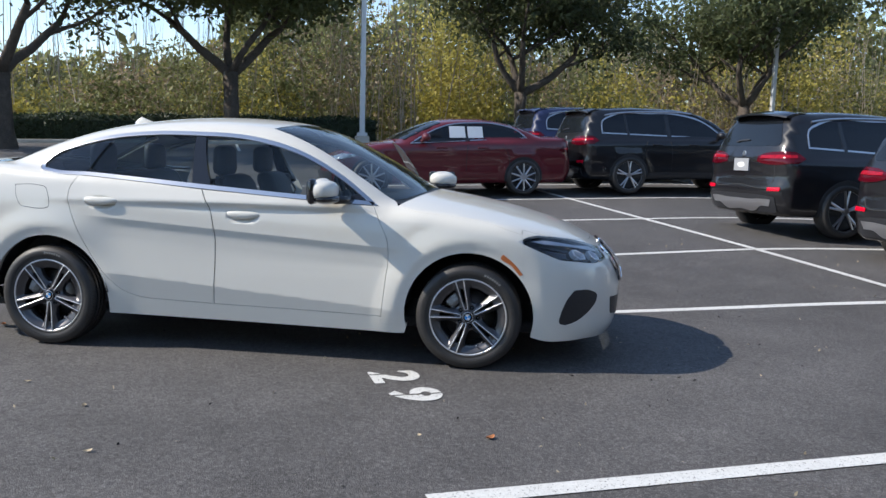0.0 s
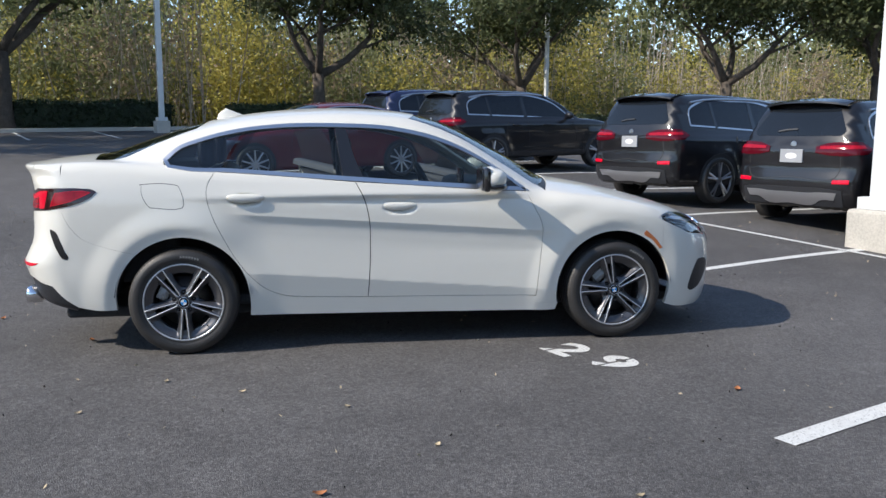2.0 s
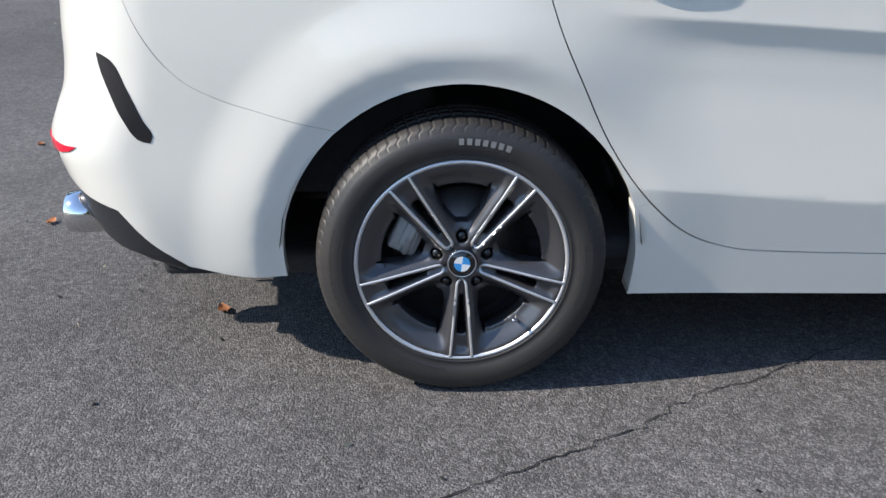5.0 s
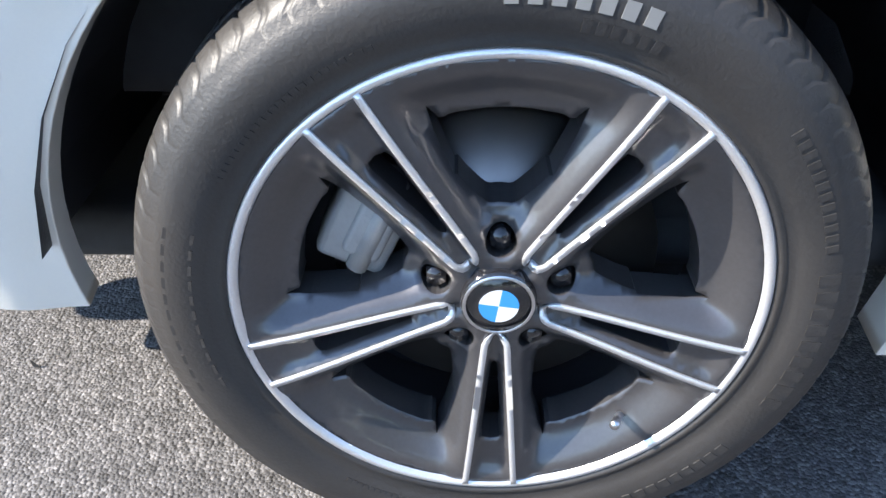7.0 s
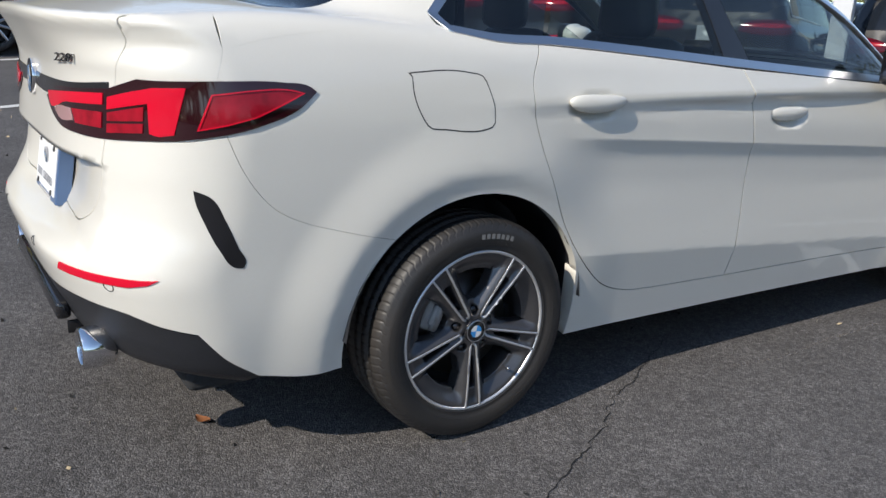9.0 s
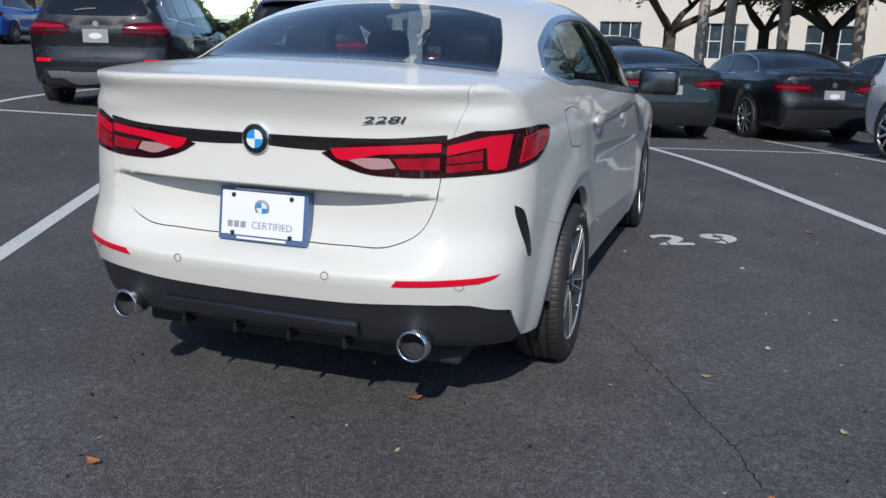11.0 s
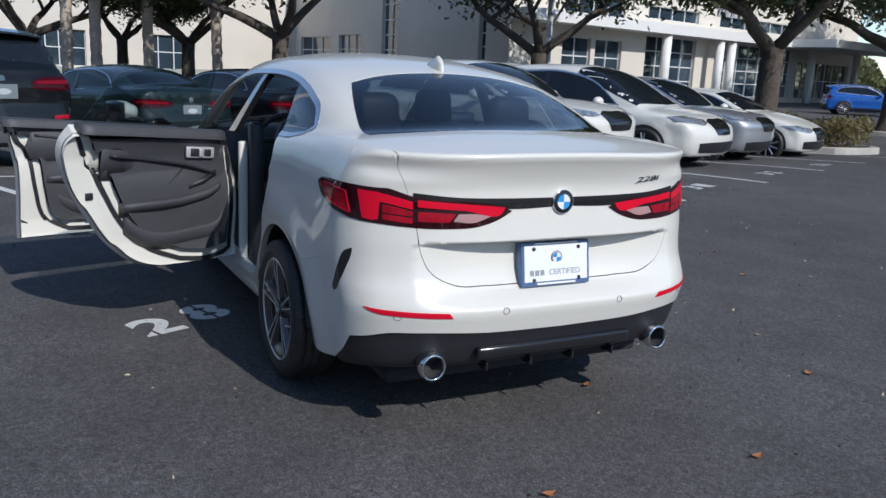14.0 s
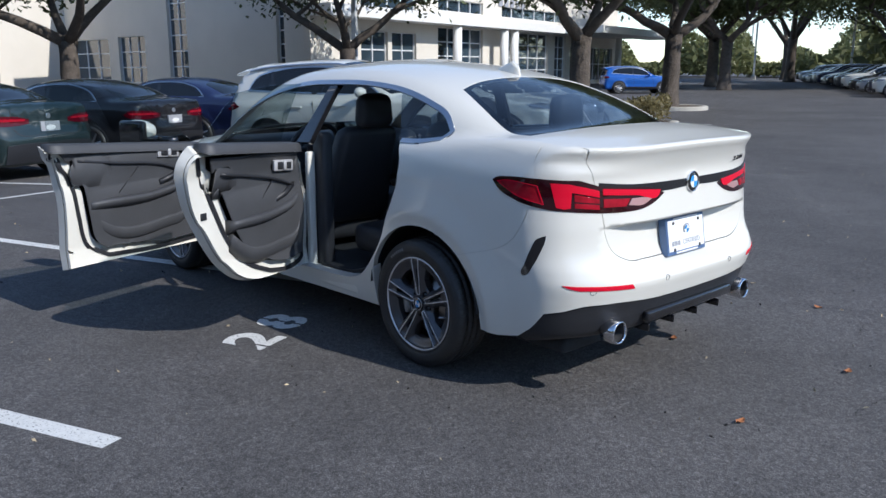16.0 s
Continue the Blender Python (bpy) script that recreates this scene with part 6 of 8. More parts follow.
    for g in (-1, 1):
        bm = bmesh.new()
        bmesh.ops.create_uvsphere(bm, u_segments=14, v_segments=9, radius=1)
        for v in bm.verts:
            c = v.co.copy()
            v.co = Vector((x1 - 0.28 + c.x * 0.085, g * (k["w"] + 0.10 + c.y * 0.12), k["belt"] + 0.075 + c.z * 0.08))
        cyl(bm, (x1 - 0.24, g * (k["w"] - 0.10), k["belt"] + 0.0), (x1 - 0.27, g * (k["w"] + 0.06), k["belt"] + 0.04), 0.035, seg=8)
        me = bpy.data.meshes.new("mirror")
        bm.to_mesh(me)
        bm.free()
        me.polygons.foreach_set("use_smooth", [True] * len(me.polygons))
        out["mirror"].append(me)
    if kind in ("suv", "crossover"):
        out["roof_rail"] = []
        for g in (-1, 1):
            pts = T([(x, k["w"] - 0.27) for x in np.linspace(-0.45, 1.5, 8)], 1) + np.array((0, 0, 0.03))
            bm = bmesh.new()
            tube(bm, [(a, g * b, c) for a, b, c in pts], 0.018, 8)
            me = bpy.data.meshes.new("roof_rail")
            bm.to_mesh(me)
            bm.free()
            out["roof_rail"].append(me)
    # wheel: tyre, rim with spokes
    wr = k["wr"]
    bm = bmesh.new()
    revolve(bm, [(wr * 0.74, -0.004), (wr * 0.80, 0.010), (wr * 0.90, 0.010), (wr * 0.97, -0.004), (wr, -0.03), (wr, -0.19), (wr * 0.95, -0.22), (wr * 0.7, -0.22)], 40)
    me = bpy.data.meshes.new("tyre")
    bm.to_mesh(me)
    bm.free()
    me.polygons.foreach_set("use_smooth", [True] * len(me.polygons))
    out["tyre"] = me
    bm = bmesh.new()
    revolve(bm, [(wr * 0.72, -0.03), (wr * 0.745, -0.002), (wr * 0.77, -0.002), (wr * 0.77, -0.02)], 40)
    n = 5 if k["rim"] == "wide" else 10
    for i in range(n):
        a = 2 * math.pi * i / n + 0.3
        for dv in ((-0.13, 0.13) if n == 5 else (0.0,)):
            q0 = (0.05 * math.cos(a), -0.012, 0.05 * math.sin(a))
            q1 = (wr * 0.75 * math.cos(a + dv), -0.006, wr * 0.75 * math.sin(a + dv))
            tube(bm, [q0, q1], [0.020, 0.015], 6)
    cyl(bm, (0, -0.03, 0), (0, -0.004, 0), 0.055, seg=16)
    me = bpy.data.meshes.new("rim")
    bm.to_mesh(me)
    bm.free()
    out["rim"] = me
    bm = bmesh.new()
    revolve(bm, [(0.0, -0.07), (wr * 0.70, -0.07)], 24)
    me = bpy.data.meshes.new("rim_back")
    bm.to_mesh(me)
    bm.free()
    out["rim_back"] = me
    MESHES[kind] = out
    return out


def parked_car(kind, paint, m, label, group="", far=False):
    M = car_meshes(kind)
    k = KINDS[kind]
    car = thing("parked_" + {"van": "minivan"}.get(kind, kind), label, "car", group, m)

    def add(n, mt, me=None, parent=car):
        me = me or M[n]
        if not me.materials:
            me.materials.append(mt)
        ob = new(n, me)
        ob.parent = parent
        ob.material_slots[0].link = "OBJECT"
        ob.material_slots[0].material = mt
        return ob
    add("body", PAINT[paint])
    for n, mt in (("side_window", DARKGLASS), ("window_trim", SATIN), ("pillar", GLOSSBLACK), ("arch", DARK), ("tail_lamp", REDDARK), ("lamp_bar", RED), ("headlamp", HEADMAT), ("cladding", BLACKPLASTIC if kind != "sedan" else PAINT[paint]), ("door_joint", DARK), ("handle", PAINT[paint]), ("mirror", PAINT[paint]), ("roof_rail", SATIN), ("reflector", REDBRIGHT)):
        for me in M.get(n, ()):
            if far and n in ("door_joint", "handle", "lamp_bar", "pillar"):
                continue
            add(n, mt, me)
    for n, mt in (("windscreen", DARKGLASS), ("rear_window", DARKGLASS), ("grille", GLOSSBLACK), ("spoiler", PAINT[paint]), ("lower_bumper", BLACKPLASTIC), ("lower_grille", BLACKPLASTIC), ("number_plate", PLATEGREY), ("plate_oval", BADGEWHITE), ("badge", SATIN), ("tailgate_joint", DARK), ("skid_plate", RIMSILVER), ("rear_wiper", BLACKPLASTIC)):
        if n in M and not (far and n in ("plate_oval", "badge", "tailgate_joint", "rear_wiper")):
            add(n, mt)
    for wx in (0.0, k["wb"]):
        for g in (-1, 1):
            w = new("wheel")
            w.parent = car
            w.matrix_basis = pose(wx, g * (k["w"] + 0.012), k["wr"], 0, 0, 0 if g > 0 else 180)
            add("tyre", TYRE, None, w)
            add("rim", RIMSILVER, None, w)
            add("rim_back", DARK, None, w)
    return car


HEADMAT = mat("headlamp_glass", (0.42, 0.44, 0.48), 0.06, 0.6, coat=1.0, vary=0.6, vscale=16)



# ---------------------------------------------------------------- the lot: ground, lines, kerbs
BAY0, BU, BN = Vector((2.648, -2.527, 0)), Vector((0.9205, 0.3907, 0)), Vector((-0.3907, 0.9205, 0))
BA = math.degrees(math.atan2(BU.y, BU.x))


def gz(x, y):
    """The ground's height: level in the middle of the lot, rising to the hedge, falling past the spine line."""
    k = (x - BAY0.x) * BN.x + (y - BAY0.y) * BN.y
    f = lambda q, w: np.where(q > w, q - w / 2, np.where(q > 0, q * q / (2 * w), 0))
    return 0.05 * np.minimum(f(y - 1.0, 1.6), 30) + 0.008 * np.minimum(f(-k - 22.0, 6.0), 40) - 0.045 * np.minimum(f(x - 5.1, 2.0), 5.2)


def bay(s, k, z=0.0):
    p = BAY0 + BU * s + BN * k
    return Vector((p.x, p.y, float(gz(p.x, p.y)) + z))


def asphalt_material():
    """Worn asphalt: pale stone chips in dark binder, broad patches, fine cracks and scuffs."""
    m = bpy.data.materials.new("asphalt")
    m.use_nodes = True
    N, L = m.node_tree.nodes, m.node_tree.links
    b = N["Principled BSDF"]
    co = N.new("ShaderNodeTexCoord").outputs["Object"]

    def noise_(scale, detail=4, rough=0.5):
        n = N.new("ShaderNodeTexNoise")
        n.inputs["Scale"].default_value, n.inputs["Detail"].default_value, n.inputs["Roughness"].default_value = scale, detail, rough
        L.new(co, n.inputs["Vector"])
        return n.outputs["Fac"]

    def rng(v, a, b_, c, d):
        r = N.new("ShaderNodeMapRange")
        for i, q in zip(("From Min", "From Max", "To Min", "To Max"), (a, b_, c, d)):
            r.inputs[i].default_value = q
        L.new(v, r.inputs["Value"])
        return r.outputs[0]

    def math_(op, a, b_):
        n = N.new("ShaderNodeMath")
        n.operation = op
        for i, q in enumerate((a, b_)):
            if isinstance(q, (int, float)):
                n.inputs[i].default_value = q
            else:
                L.new(q, n.inputs[i])
        return n.outputs[0]
    v = N.new("ShaderNodeTexVoronoi")
    v.inputs["Scale"].default_value = 230
    L.new(co, v.inputs["Vector"])
    chips = N.new("ShaderNodeSeparateColor")
    L.new(v.outputs["Color"], chips.inputs[0])
    c1 = rng(chips.outputs[0], 0.40, 1.0, 0.74, 1.8)
    c2 = rng(noise_(0.35, 6, 0.6), 0.3, 0.7, 0.78, 1.25)
    c3 = rng(noise_(2.2, 6, 0.65), 0.3, 0.7, 0.86, 1.16)
    c4 = rng(noise_(38, 3), 0.3, 0.7, 0.86, 1.15)
    val = math_("MULTIPLY", math_("MULTIPLY", c1, c2), math_("MULTIPLY", c3, c4))
    v2 = N.new("ShaderNodeTexVoronoi")
    v2.inputs["Scale"].default_value = 62
    L.new(co, v2.inputs["Vector"])
    lumps = N.new("ShaderNodeSeparateColor")
    L.new(v2.outputs["Color"], lumps.inputs[0])
    val = math_("MULTIPLY", val, rng(lumps.outputs[1], 0.0, 1.0, 0.78, 1.22))
    val = math_("MULTIPLY", val, 0.079)
    # pale scuffs
    sc = math_("MULTIPLY", rng(noise_(1.3, 8, 0.75), 0.60, 0.72, 0, 1), rng(noise_(14, 5), 0.45, 0.65, 0, 0.035))
    val = math_("ADD", val, sc)
    cc = N.new("ShaderNodeCombineColor")
    L.new(math_("MULTIPLY", val, 1.04), cc.inputs[0])
    L.new(math_("MULTIPLY", val, 0.99), cc.inputs[1])
    L.new(math_("MULTIPLY", val, 0.98), cc.inputs[2])
    L.new(cc.outputs[0], b.inputs["Base Color"])
    b.inputs["Roughness"].default_value = 0.78
    b.inputs["Specular IOR Level"].default_value = 0.35
    bp = N.new("ShaderNodeBump")
    bp.inputs["Strength"].default_value, bp.inputs["Distance"].default_value = 0.9, 0.0026
    L.new(math_("ADD", math_("MULTIPLY", v.outputs["Distance"], -1.0), math_("MULTIPLY", noise_(60, 3), 0.7)), bp.inputs["Height"])
    L.new(bp.outputs[0], b.inputs["Normal"])
    return m


def worn_paint(name, color):
    """Road paint worn through to the asphalt in specks."""
    m = mat(name, color, 0.7, vary=0.06, vscale=3, grain=0.10, gscale=70, bump=0.002, bscale=140)
    N, L = m.node_tree.nodes, m.node_tree.links
    b = N["Principled BSDF"]
    n = N.new("ShaderNodeTexNoise")
    n.inputs["Scale"].default_value, n.inputs["Detail"].default_value = 110, 6
    co = N.new("ShaderNodeTexCoord")
    L.new(co.outputs["Object"], n.inputs["Vector"])
    r = N.new("ShaderNodeMapRange")
    r.inputs["From Min"].default_value, r.inputs["From Max"].default_value = 0.30, 0.40
    L.new(n.outputs["Fac"], r.inputs["Value"])
    L.new(r.outputs[0], b.inputs["Alpha"])
    return m


ASPHALT = asphalt_material()
LINEPAINT = worn_paint("worn_white_road_paint", (0.62, 0.62, 0.60))
CONCRETE = mat("weathered_concrete", (0.46, 0.43, 0.38), 0.85, vary=0.18, vscale=1.5, grain=0.15, gscale=40, bump=0.003, bscale=60)
SOIL = mat("leaf_litter_soil", (0.10, 0.075, 0.05), 0.95, vary=0.4, vscale=2, grain=0.4, gscale=25, bump=0.02, bscale=15)
GRASS = mat("dry_winter_grass", (0.14, 0.13, 0.055), 0.95, vary=0.3, vscale=0.6, grain=0.35, gscale=30, bump=0.02, bscale=20)

_ax = np.unique(np.concatenate([np.linspace(-900, -80, 12), np.linspace(-80, -20, 25), np.linspace(-20, 40, 61), np.linspace(40, 120, 33), np.linspace(120, 900, 12)]))
_ay = np.unique(np.concatenate([np.linspace(-900, -120, 12), np.linspace(-120, -20, 41), np.linspace(-20, 45, 66), np.linspace(45, 90, 19), np.linspace(90, 900, 12)]))
_X, _Y = np.meshgrid(_ax, _ay)
_P = np.stack([_X.ravel(), _Y.ravel(), gz(_X.ravel(), _Y.ravel())], 1)
_n = len(_ax)
_me = bpy.data.meshes.new("ground")
_me.from_pydata(_P.tolist(), [], [(j * _n + i, j * _n + i + 1, (j + 1) * _n + i + 1, (j + 1) * _n + i) for j in range(len(_ay) - 1) for i in range(_n - 1)])
_me.polygons.foreach_set("use_smooth", [True] * len(_me.polygons))
ground = tagged(link("ground", _me, None, "", ASPHALT), "worn dark grey asphalt of a car park", "ground", kind="structure")


def stripe(name, a, b, w, lift=0.005, mt=LINEPAINT, n=14):
    a, b = Vector(a), Vector(b)
    d = (b - a).normalized()
    q = Vector((-d.y, d.x, 0)) * w / 2
    bm = bmesh.new()
    prev = None
    for i in range(n + 1):
        p = a.lerp(b, i / n)
        row = [bm.verts.new((c.x, c.y, float(gz(c.x, c.y)) + lift)) for c in (p - q, p + q)]
        if prev:
            bm.faces.new((prev[0], row[0], row[1], prev[1]))
        prev = row
    return tagged(part(name, bm, mt, None, "", False), "worn white painted bay line on asphalt", "road marking", "bay lines", "structure")


SHIFT = {0: -0.19, 1: 0.15, 2: 0.03}
for i in range(-6, 6):
    k = 2.85 * i + SHIFT.get(i, 0)
    stripe("bay_line", bay(-0.46 if i == 2 else 0.0, k - (0.27 if i == 2 else 0)), bay(5.70, k), 0.105)
    stripe("bay_line", bay(5.81, k), bay(11.4, k), 0.105)
stripe("spine_line", bay(5.755, -17.1), bay(5.755, 14.3), 0.105, 0.007, LINEPAINT, 40)
for i in range(0, 7):
    stripe("bay_line", bay(23.0, 2.85 * i), bay(28.5, 2.85 * i), 0.105)
for i in range(-4, 12):
    stripe("bay_line", bay(2.85 * i, 27.6), bay(2.85 * i, 32.9), 0.105)


def bay_number(body, spots):
    """Two stencilled digits, read along the row; each spot is a digit's middle in the plan."""
    V, FF = [], []
    for ch, (px, py) in zip(body, spots):
        cu = bpy.data.curves.new("bay_number", "FONT")
        cu.body, cu.size, cu.align_x, cu.offset = ch, 0.40, "CENTER", 0.013
        ob = bpy.data.objects.new("bay_number", cu)
        me = bpy.data.meshes.new_from_object(ob)
        bpy.data.objects.remove(ob)
        bm = bmesh.new()
        bm.from_mesh(me)
        xs_, ys_ = [v.co.x for v in bm.verts], [v.co.y for v in bm.verts]
        cx, cy = (min(xs_) + max(xs_)) / 2, (min(ys_) + max(ys_)) / 2
        for v in bm.verts:
            v.co.x, v.co.y = (v.co.x - cx) * 0.235 / (max(xs_) - min(xs_)), (v.co.y - cy) * 0.285 / (max(ys_) - min(ys_))
        # the stencil's bridges leave narrow gaps in the strokes
        g, cut = 0.009, -0.055 if ch in "27" else 0.0
        for q in (cut - g, cut + g):
            bmesh.ops.bisect_plane(bm, geom=bm.verts[:] + bm.edges[:] + bm.faces[:], plane_co=(q, 0, 0), plane_no=(1, 0, 0))
        gone = [f for f in bm.faces if abs(f.calc_center_median().x - cut) < g and (ch not in "27" or f.calc_center_median().y < -0.05)]
        bmesh.ops.delete(bm, geom=gone, context="FACES")
        bm.verts.index_update()
        n0 = len(V)
        for v in bm.verts:
            x, y = px + BN.x * -v.co.x + BU.x * v.co.y, py + BN.y * -v.co.x + BU.y * v.co.y
            V.append((x, y, float(gz(x, y)) + 0.005))
        FF += [[n0 + v.index for v in f.verts] for f in bm.faces]
        bm.free()
    me = bpy.data.meshes.new("bay_number")
    me.from_pydata(V, [], FF)
    return tagged(link("bay_number", me, None, "", LINEPAINT), "stencilled white bay number %s on asphalt" % body, "road marking", "bay numbers", "structure")


bay_number("29", ((2.29, -1.11), (2.46, -1.42)))
bay_number("28", ((0.88, 1.275), (1.06, 0.985)))
for i, b in enumerate(("30", "31", "32", "33")):
    bay_number(b, [tuple(bay(0.45, q - 2.85 * i)[:2]) for q in (-1.25, -1.60)])

# ---------------------------------------------------------------- parked cars
def place(s, k, heading):
    p = bay(s, k)
    e = 1.2
    q = Vector((math.cos(radians(heading)), math.sin(radians(heading)), 0))
    dz = float(gz(p.x + q.x * e, p.y + q.y * e) - gz(p.x - q.x * e, p.y - q.y * e)) / (2 * e)
    return pose(p.x, p.y, p.z, 0, -math.degrees(math.atan(dz)), heading)


OUT, IN = BA, BA + 180
for s, k in ((7.6, 2.15), (7.7, 4.45), (7.45, 7.15), (7.2, 12.75)):
    parked_car("suv", "black", place(s, k, OUT), "glossy black SUV with dark windows, nosed into its bay", "black SUVs along the spine line")
parked_car("suv", "navy", place(7.2, 15.6, OUT), "dark navy SUV with dark windows, nosed into its bay")
red = parked_car("sedan", "burgundy", place(4.95, 12.7, IN), "burgundy four-door sedan with a paper sticker in its window")
_sF = kind_form(KINDS["sedan"])[0]
_sS = Body(_sF).side
for x0, x1 in ((0.80, 1.10), (1.15, 1.46)):
    link("window_paper", panel_mesh("window_paper", _sF, _sS([(x0, 1.09), (x1, 1.085), (x1, 1.30), (x0, 1.30)], 1), Barrel(0.62), h=0.06, off=0.012, flange=0.002), red, "white paper sheet behind the side window", PLATEWHITE)
parked_car("sedan", "teal", place(8.6, -1.06, OUT), "near-black green sedan, sunlit on its boot lid", "dark sedans along the spine line")
parked_car("sedan", "black", place(8.6, -3.65, OUT), "glossy black sedan with red tail lamps", "dark sedans along the spine line")
parked_car("sedan", "navy", place(8.6, -6.35, OUT), "navy blue sedan with red tail lamps", "dark sedans along the spine line")
parked_car("crossover", "white", place(5.15, -4.05, IN), "white crossover with a dark grille and grey cladding")
parked_car("van", "white", place(5.35, -7.2, IN), "white minivan with dark side windows")
parked_car("crossover", "silver", place(5.1, -10.0, IN), "silver crossover with a wide black grille")
parked_car("sedan", "white", place(5.1, -12.8, IN), "white sedan parked beyond the minivan")
parked_car("crossover", "grey", place(9.2, -12.6, OUT), "dark grey crossover in the far bays", far=True)
parked_car("sedan", "white", place(26.0, 26.0, OUT), "white sedan far across the lot", far=True)
parked_car("suv", "white", place(25.0, -1.5, IN), "white SUV across the lot", far=True)
parked_car("suv", "black", place(25.0, 1.8, IN), "black SUV across the lot", far=True)
parked_car("crossover", "navy", place(25.5, 5.5, IN), "navy crossover across the lot", far=True)
parked_car("sedan", "burgundy", place(25.0, 13.0, OUT), "burgundy sedan across the lot", far=True)
parked_car("crossover", "blue", place(25.0, 17.0, OUT), "blue crossover across the lot", far=True)
parked_car("van", "silver", place(27.0, 20.0, OUT), "silver minivan across the lot", far=True)
parked_car("suv", "grey", place(25.0, -4.6, IN), "grey SUV across the lot", far=True)
p = Vector((27.9, -39.2, 0))
parked_car("crossover", "blue", pose(p.x, p.y, float(gz(p.x, p.y)), 0, 0, 230), "bright blue crossover by the showroom", far=False)
cols = ("white", "grey", "silver", "black", "white", "navy", "silver", "black")
for i in range(16):
    x, y = 11.3 + i * 1.42, -46.3 - i * 2.47
    kd = ("suv", "sedan", "crossover", "suv", "sedan")[(i * 7) % 5]
    parked_car(kd, cols[(i * 5) % 8], pose(x, y, float(gz(x, y)), 0, 0, BA), "%s %s in a long row at the lot's edge" % (cols[(i * 5) % 8], "SUV" if kd == "suv" else kd), "row at the lot's edge", far=True)

# ---------------------------------------------------------------- lamps, hedge, kerbs
POLE = mat("white_painted_pole", (0.62, 0.63, 0.64), 0.45, 0.1, vary=0.05, vscale=2)


def light_pole(x, y, h, label, r=0.10, base=0.47):
    z = float(gz(x, y))
    t = thing("light_pole", label, "lamp", "car park lights", pose(x, y, z, 0, 0, BA))
    bm = bmesh.new()
    box(bm, -0.27, 0.27, -0.27, 0.27, -0.3, base, 0.04)
    part("concrete_base", bm, CONCRETE, t, "weathered concrete footing", False)
    bm = bmesh.new()
    box(bm, -0.19, 0.19, -0.19, 0.19, base, base + 0.14, 0.01)
    part("base_cover", bm, POLE, t, "", False)
    bm = bmesh.new()
    box(bm, -r, r, -r, r, base + 0.1, h, 0.012)
    part("pole", bm, POLE, t, "", False)
    bm = bmesh.new()
    box(bm, -0.9, 0.9, -0.04, 0.04, h - 0.1, h - 0.02, 0.01)
    part("arm", bm, POLE, t, "", False)
    for g in (-1, 1):
        bm = bmesh.new()
        box(bm, g * 0.95 - 0.35, g * 0.95 + 0.35, -0.2, 0.2, h - 0.02, h + 0.12, 0.03)
        part("lamp_head", bm, POLE, t, "", False)
    return t


light_pole(7.30, 2.65, 9.0, "white square light pole on a concrete footing between bays")
light_pole(-4.8, 28.0, 9.0, "white square light pole in a gap of the hedge")
light_pole(15.2, 42.4, 10.0, "white square light pole beyond the parked cars")
for x, y in ((38.0, -68.0), (30.0, -80.0), (46.0, -92.0), (60.0, -118.0), (27.5, -19.0)):
    light_pole(x, y, 9.0, "tall white light pole far across the lot")


def kerb(name, pts, w=0.16, h=0.15, label="pale concrete kerb"):
    bm = bmesh.new()
    pts = [Vector(p) for p in pts]
    prev = None
    for i, p in enumerate(pts):
        d = (pts[min(i + 1, len(pts) - 1)] - pts[max(i - 1, 0)]).normalized()
        q = Vector((-d.y, d.x, 0)) * w / 2
        z = float(gz(p.x, p.y))
        row = [bm.verts.new((p.x + q.x * a, p.y + q.y * a, z + c)) for a, c in ((-1.1, -0.1), (-1, h - 0.02), (-0.8, h), (0.8, h), (1, h - 0.02), (1.1, -0.1))]
        if prev:
            for j in range(5):
                bm.faces.new((prev[j], row[j], row[j + 1], prev[j + 1]))
        prev = row
    return tagged(part(name, bm, CONCRETE, None, "", False), label, "kerb", kind="structure")


kerb("kerb", [bay(s, 33.1) for s in np.linspace(-45, 70, 60)])


def leaves(name, C, size, mt, seed, flat=0.0, parent=None):
    """Many small leaf blades at the points C, each at its own tilt."""
    rs = np.random.RandomState(seed)
    n = len(C)
    a = rs.normal(size=(n, 3))
    a /= np.linalg.norm(a, axis=1, keepdims=True)
    b = np.cross(a, rs.normal(size=(n, 3)))
    b /= np.linalg.norm(b, axis=1, keepdims=True)
    sz = size * rs.uniform(0.6, 1.35, (n, 1))
    V = np.stack([C - a * sz, C + b * sz * 0.45, C + a * sz, C - b * sz * 0.45], 1).reshape(-1, 3)
    me = bpy.data.meshes.new(name)
    me.vertices.add(4 * n)
    me.vertices.foreach_set("co", V.ravel())
    me.loops.add(4 * n)
    me.loops.foreach_set("vertex_index", np.arange(4 * n))
    me.polygons.add(n)
    me.polygons.foreach_set("loop_start", np.arange(n) * 4)
    me.update(calc_edges=True)
    ob = link(name, me, parent, "", mt)
    return ob


def leaf_mat(name, c, rand=0.5, rough=0.55, through_=0.4):
    """A leaf: its upper side with a dull gloss, and light that shines through from behind."""
    m = mat(name, c, rough, rand=rand, spec=0.35, vary=0.25, vscale=0.35)
    N, L = m.node_tree.nodes, m.node_tree.links
    b = N["Principled BSDF"]
    tr = N.new("ShaderNodeBsdfTranslucent")
    L.new(b.inputs["Base Color"].links[0].from_socket, tr.inputs["Color"])
    mx = N.new("ShaderNodeMixShader")
    mx.inputs[0].default_value = through_
    L.new(b.outputs[0], mx.inputs[1])
    L.new(tr.outputs[0], mx.inputs[2])
    L.new(mx.outputs[0], N["Material Output"].inputs[0])
    return m


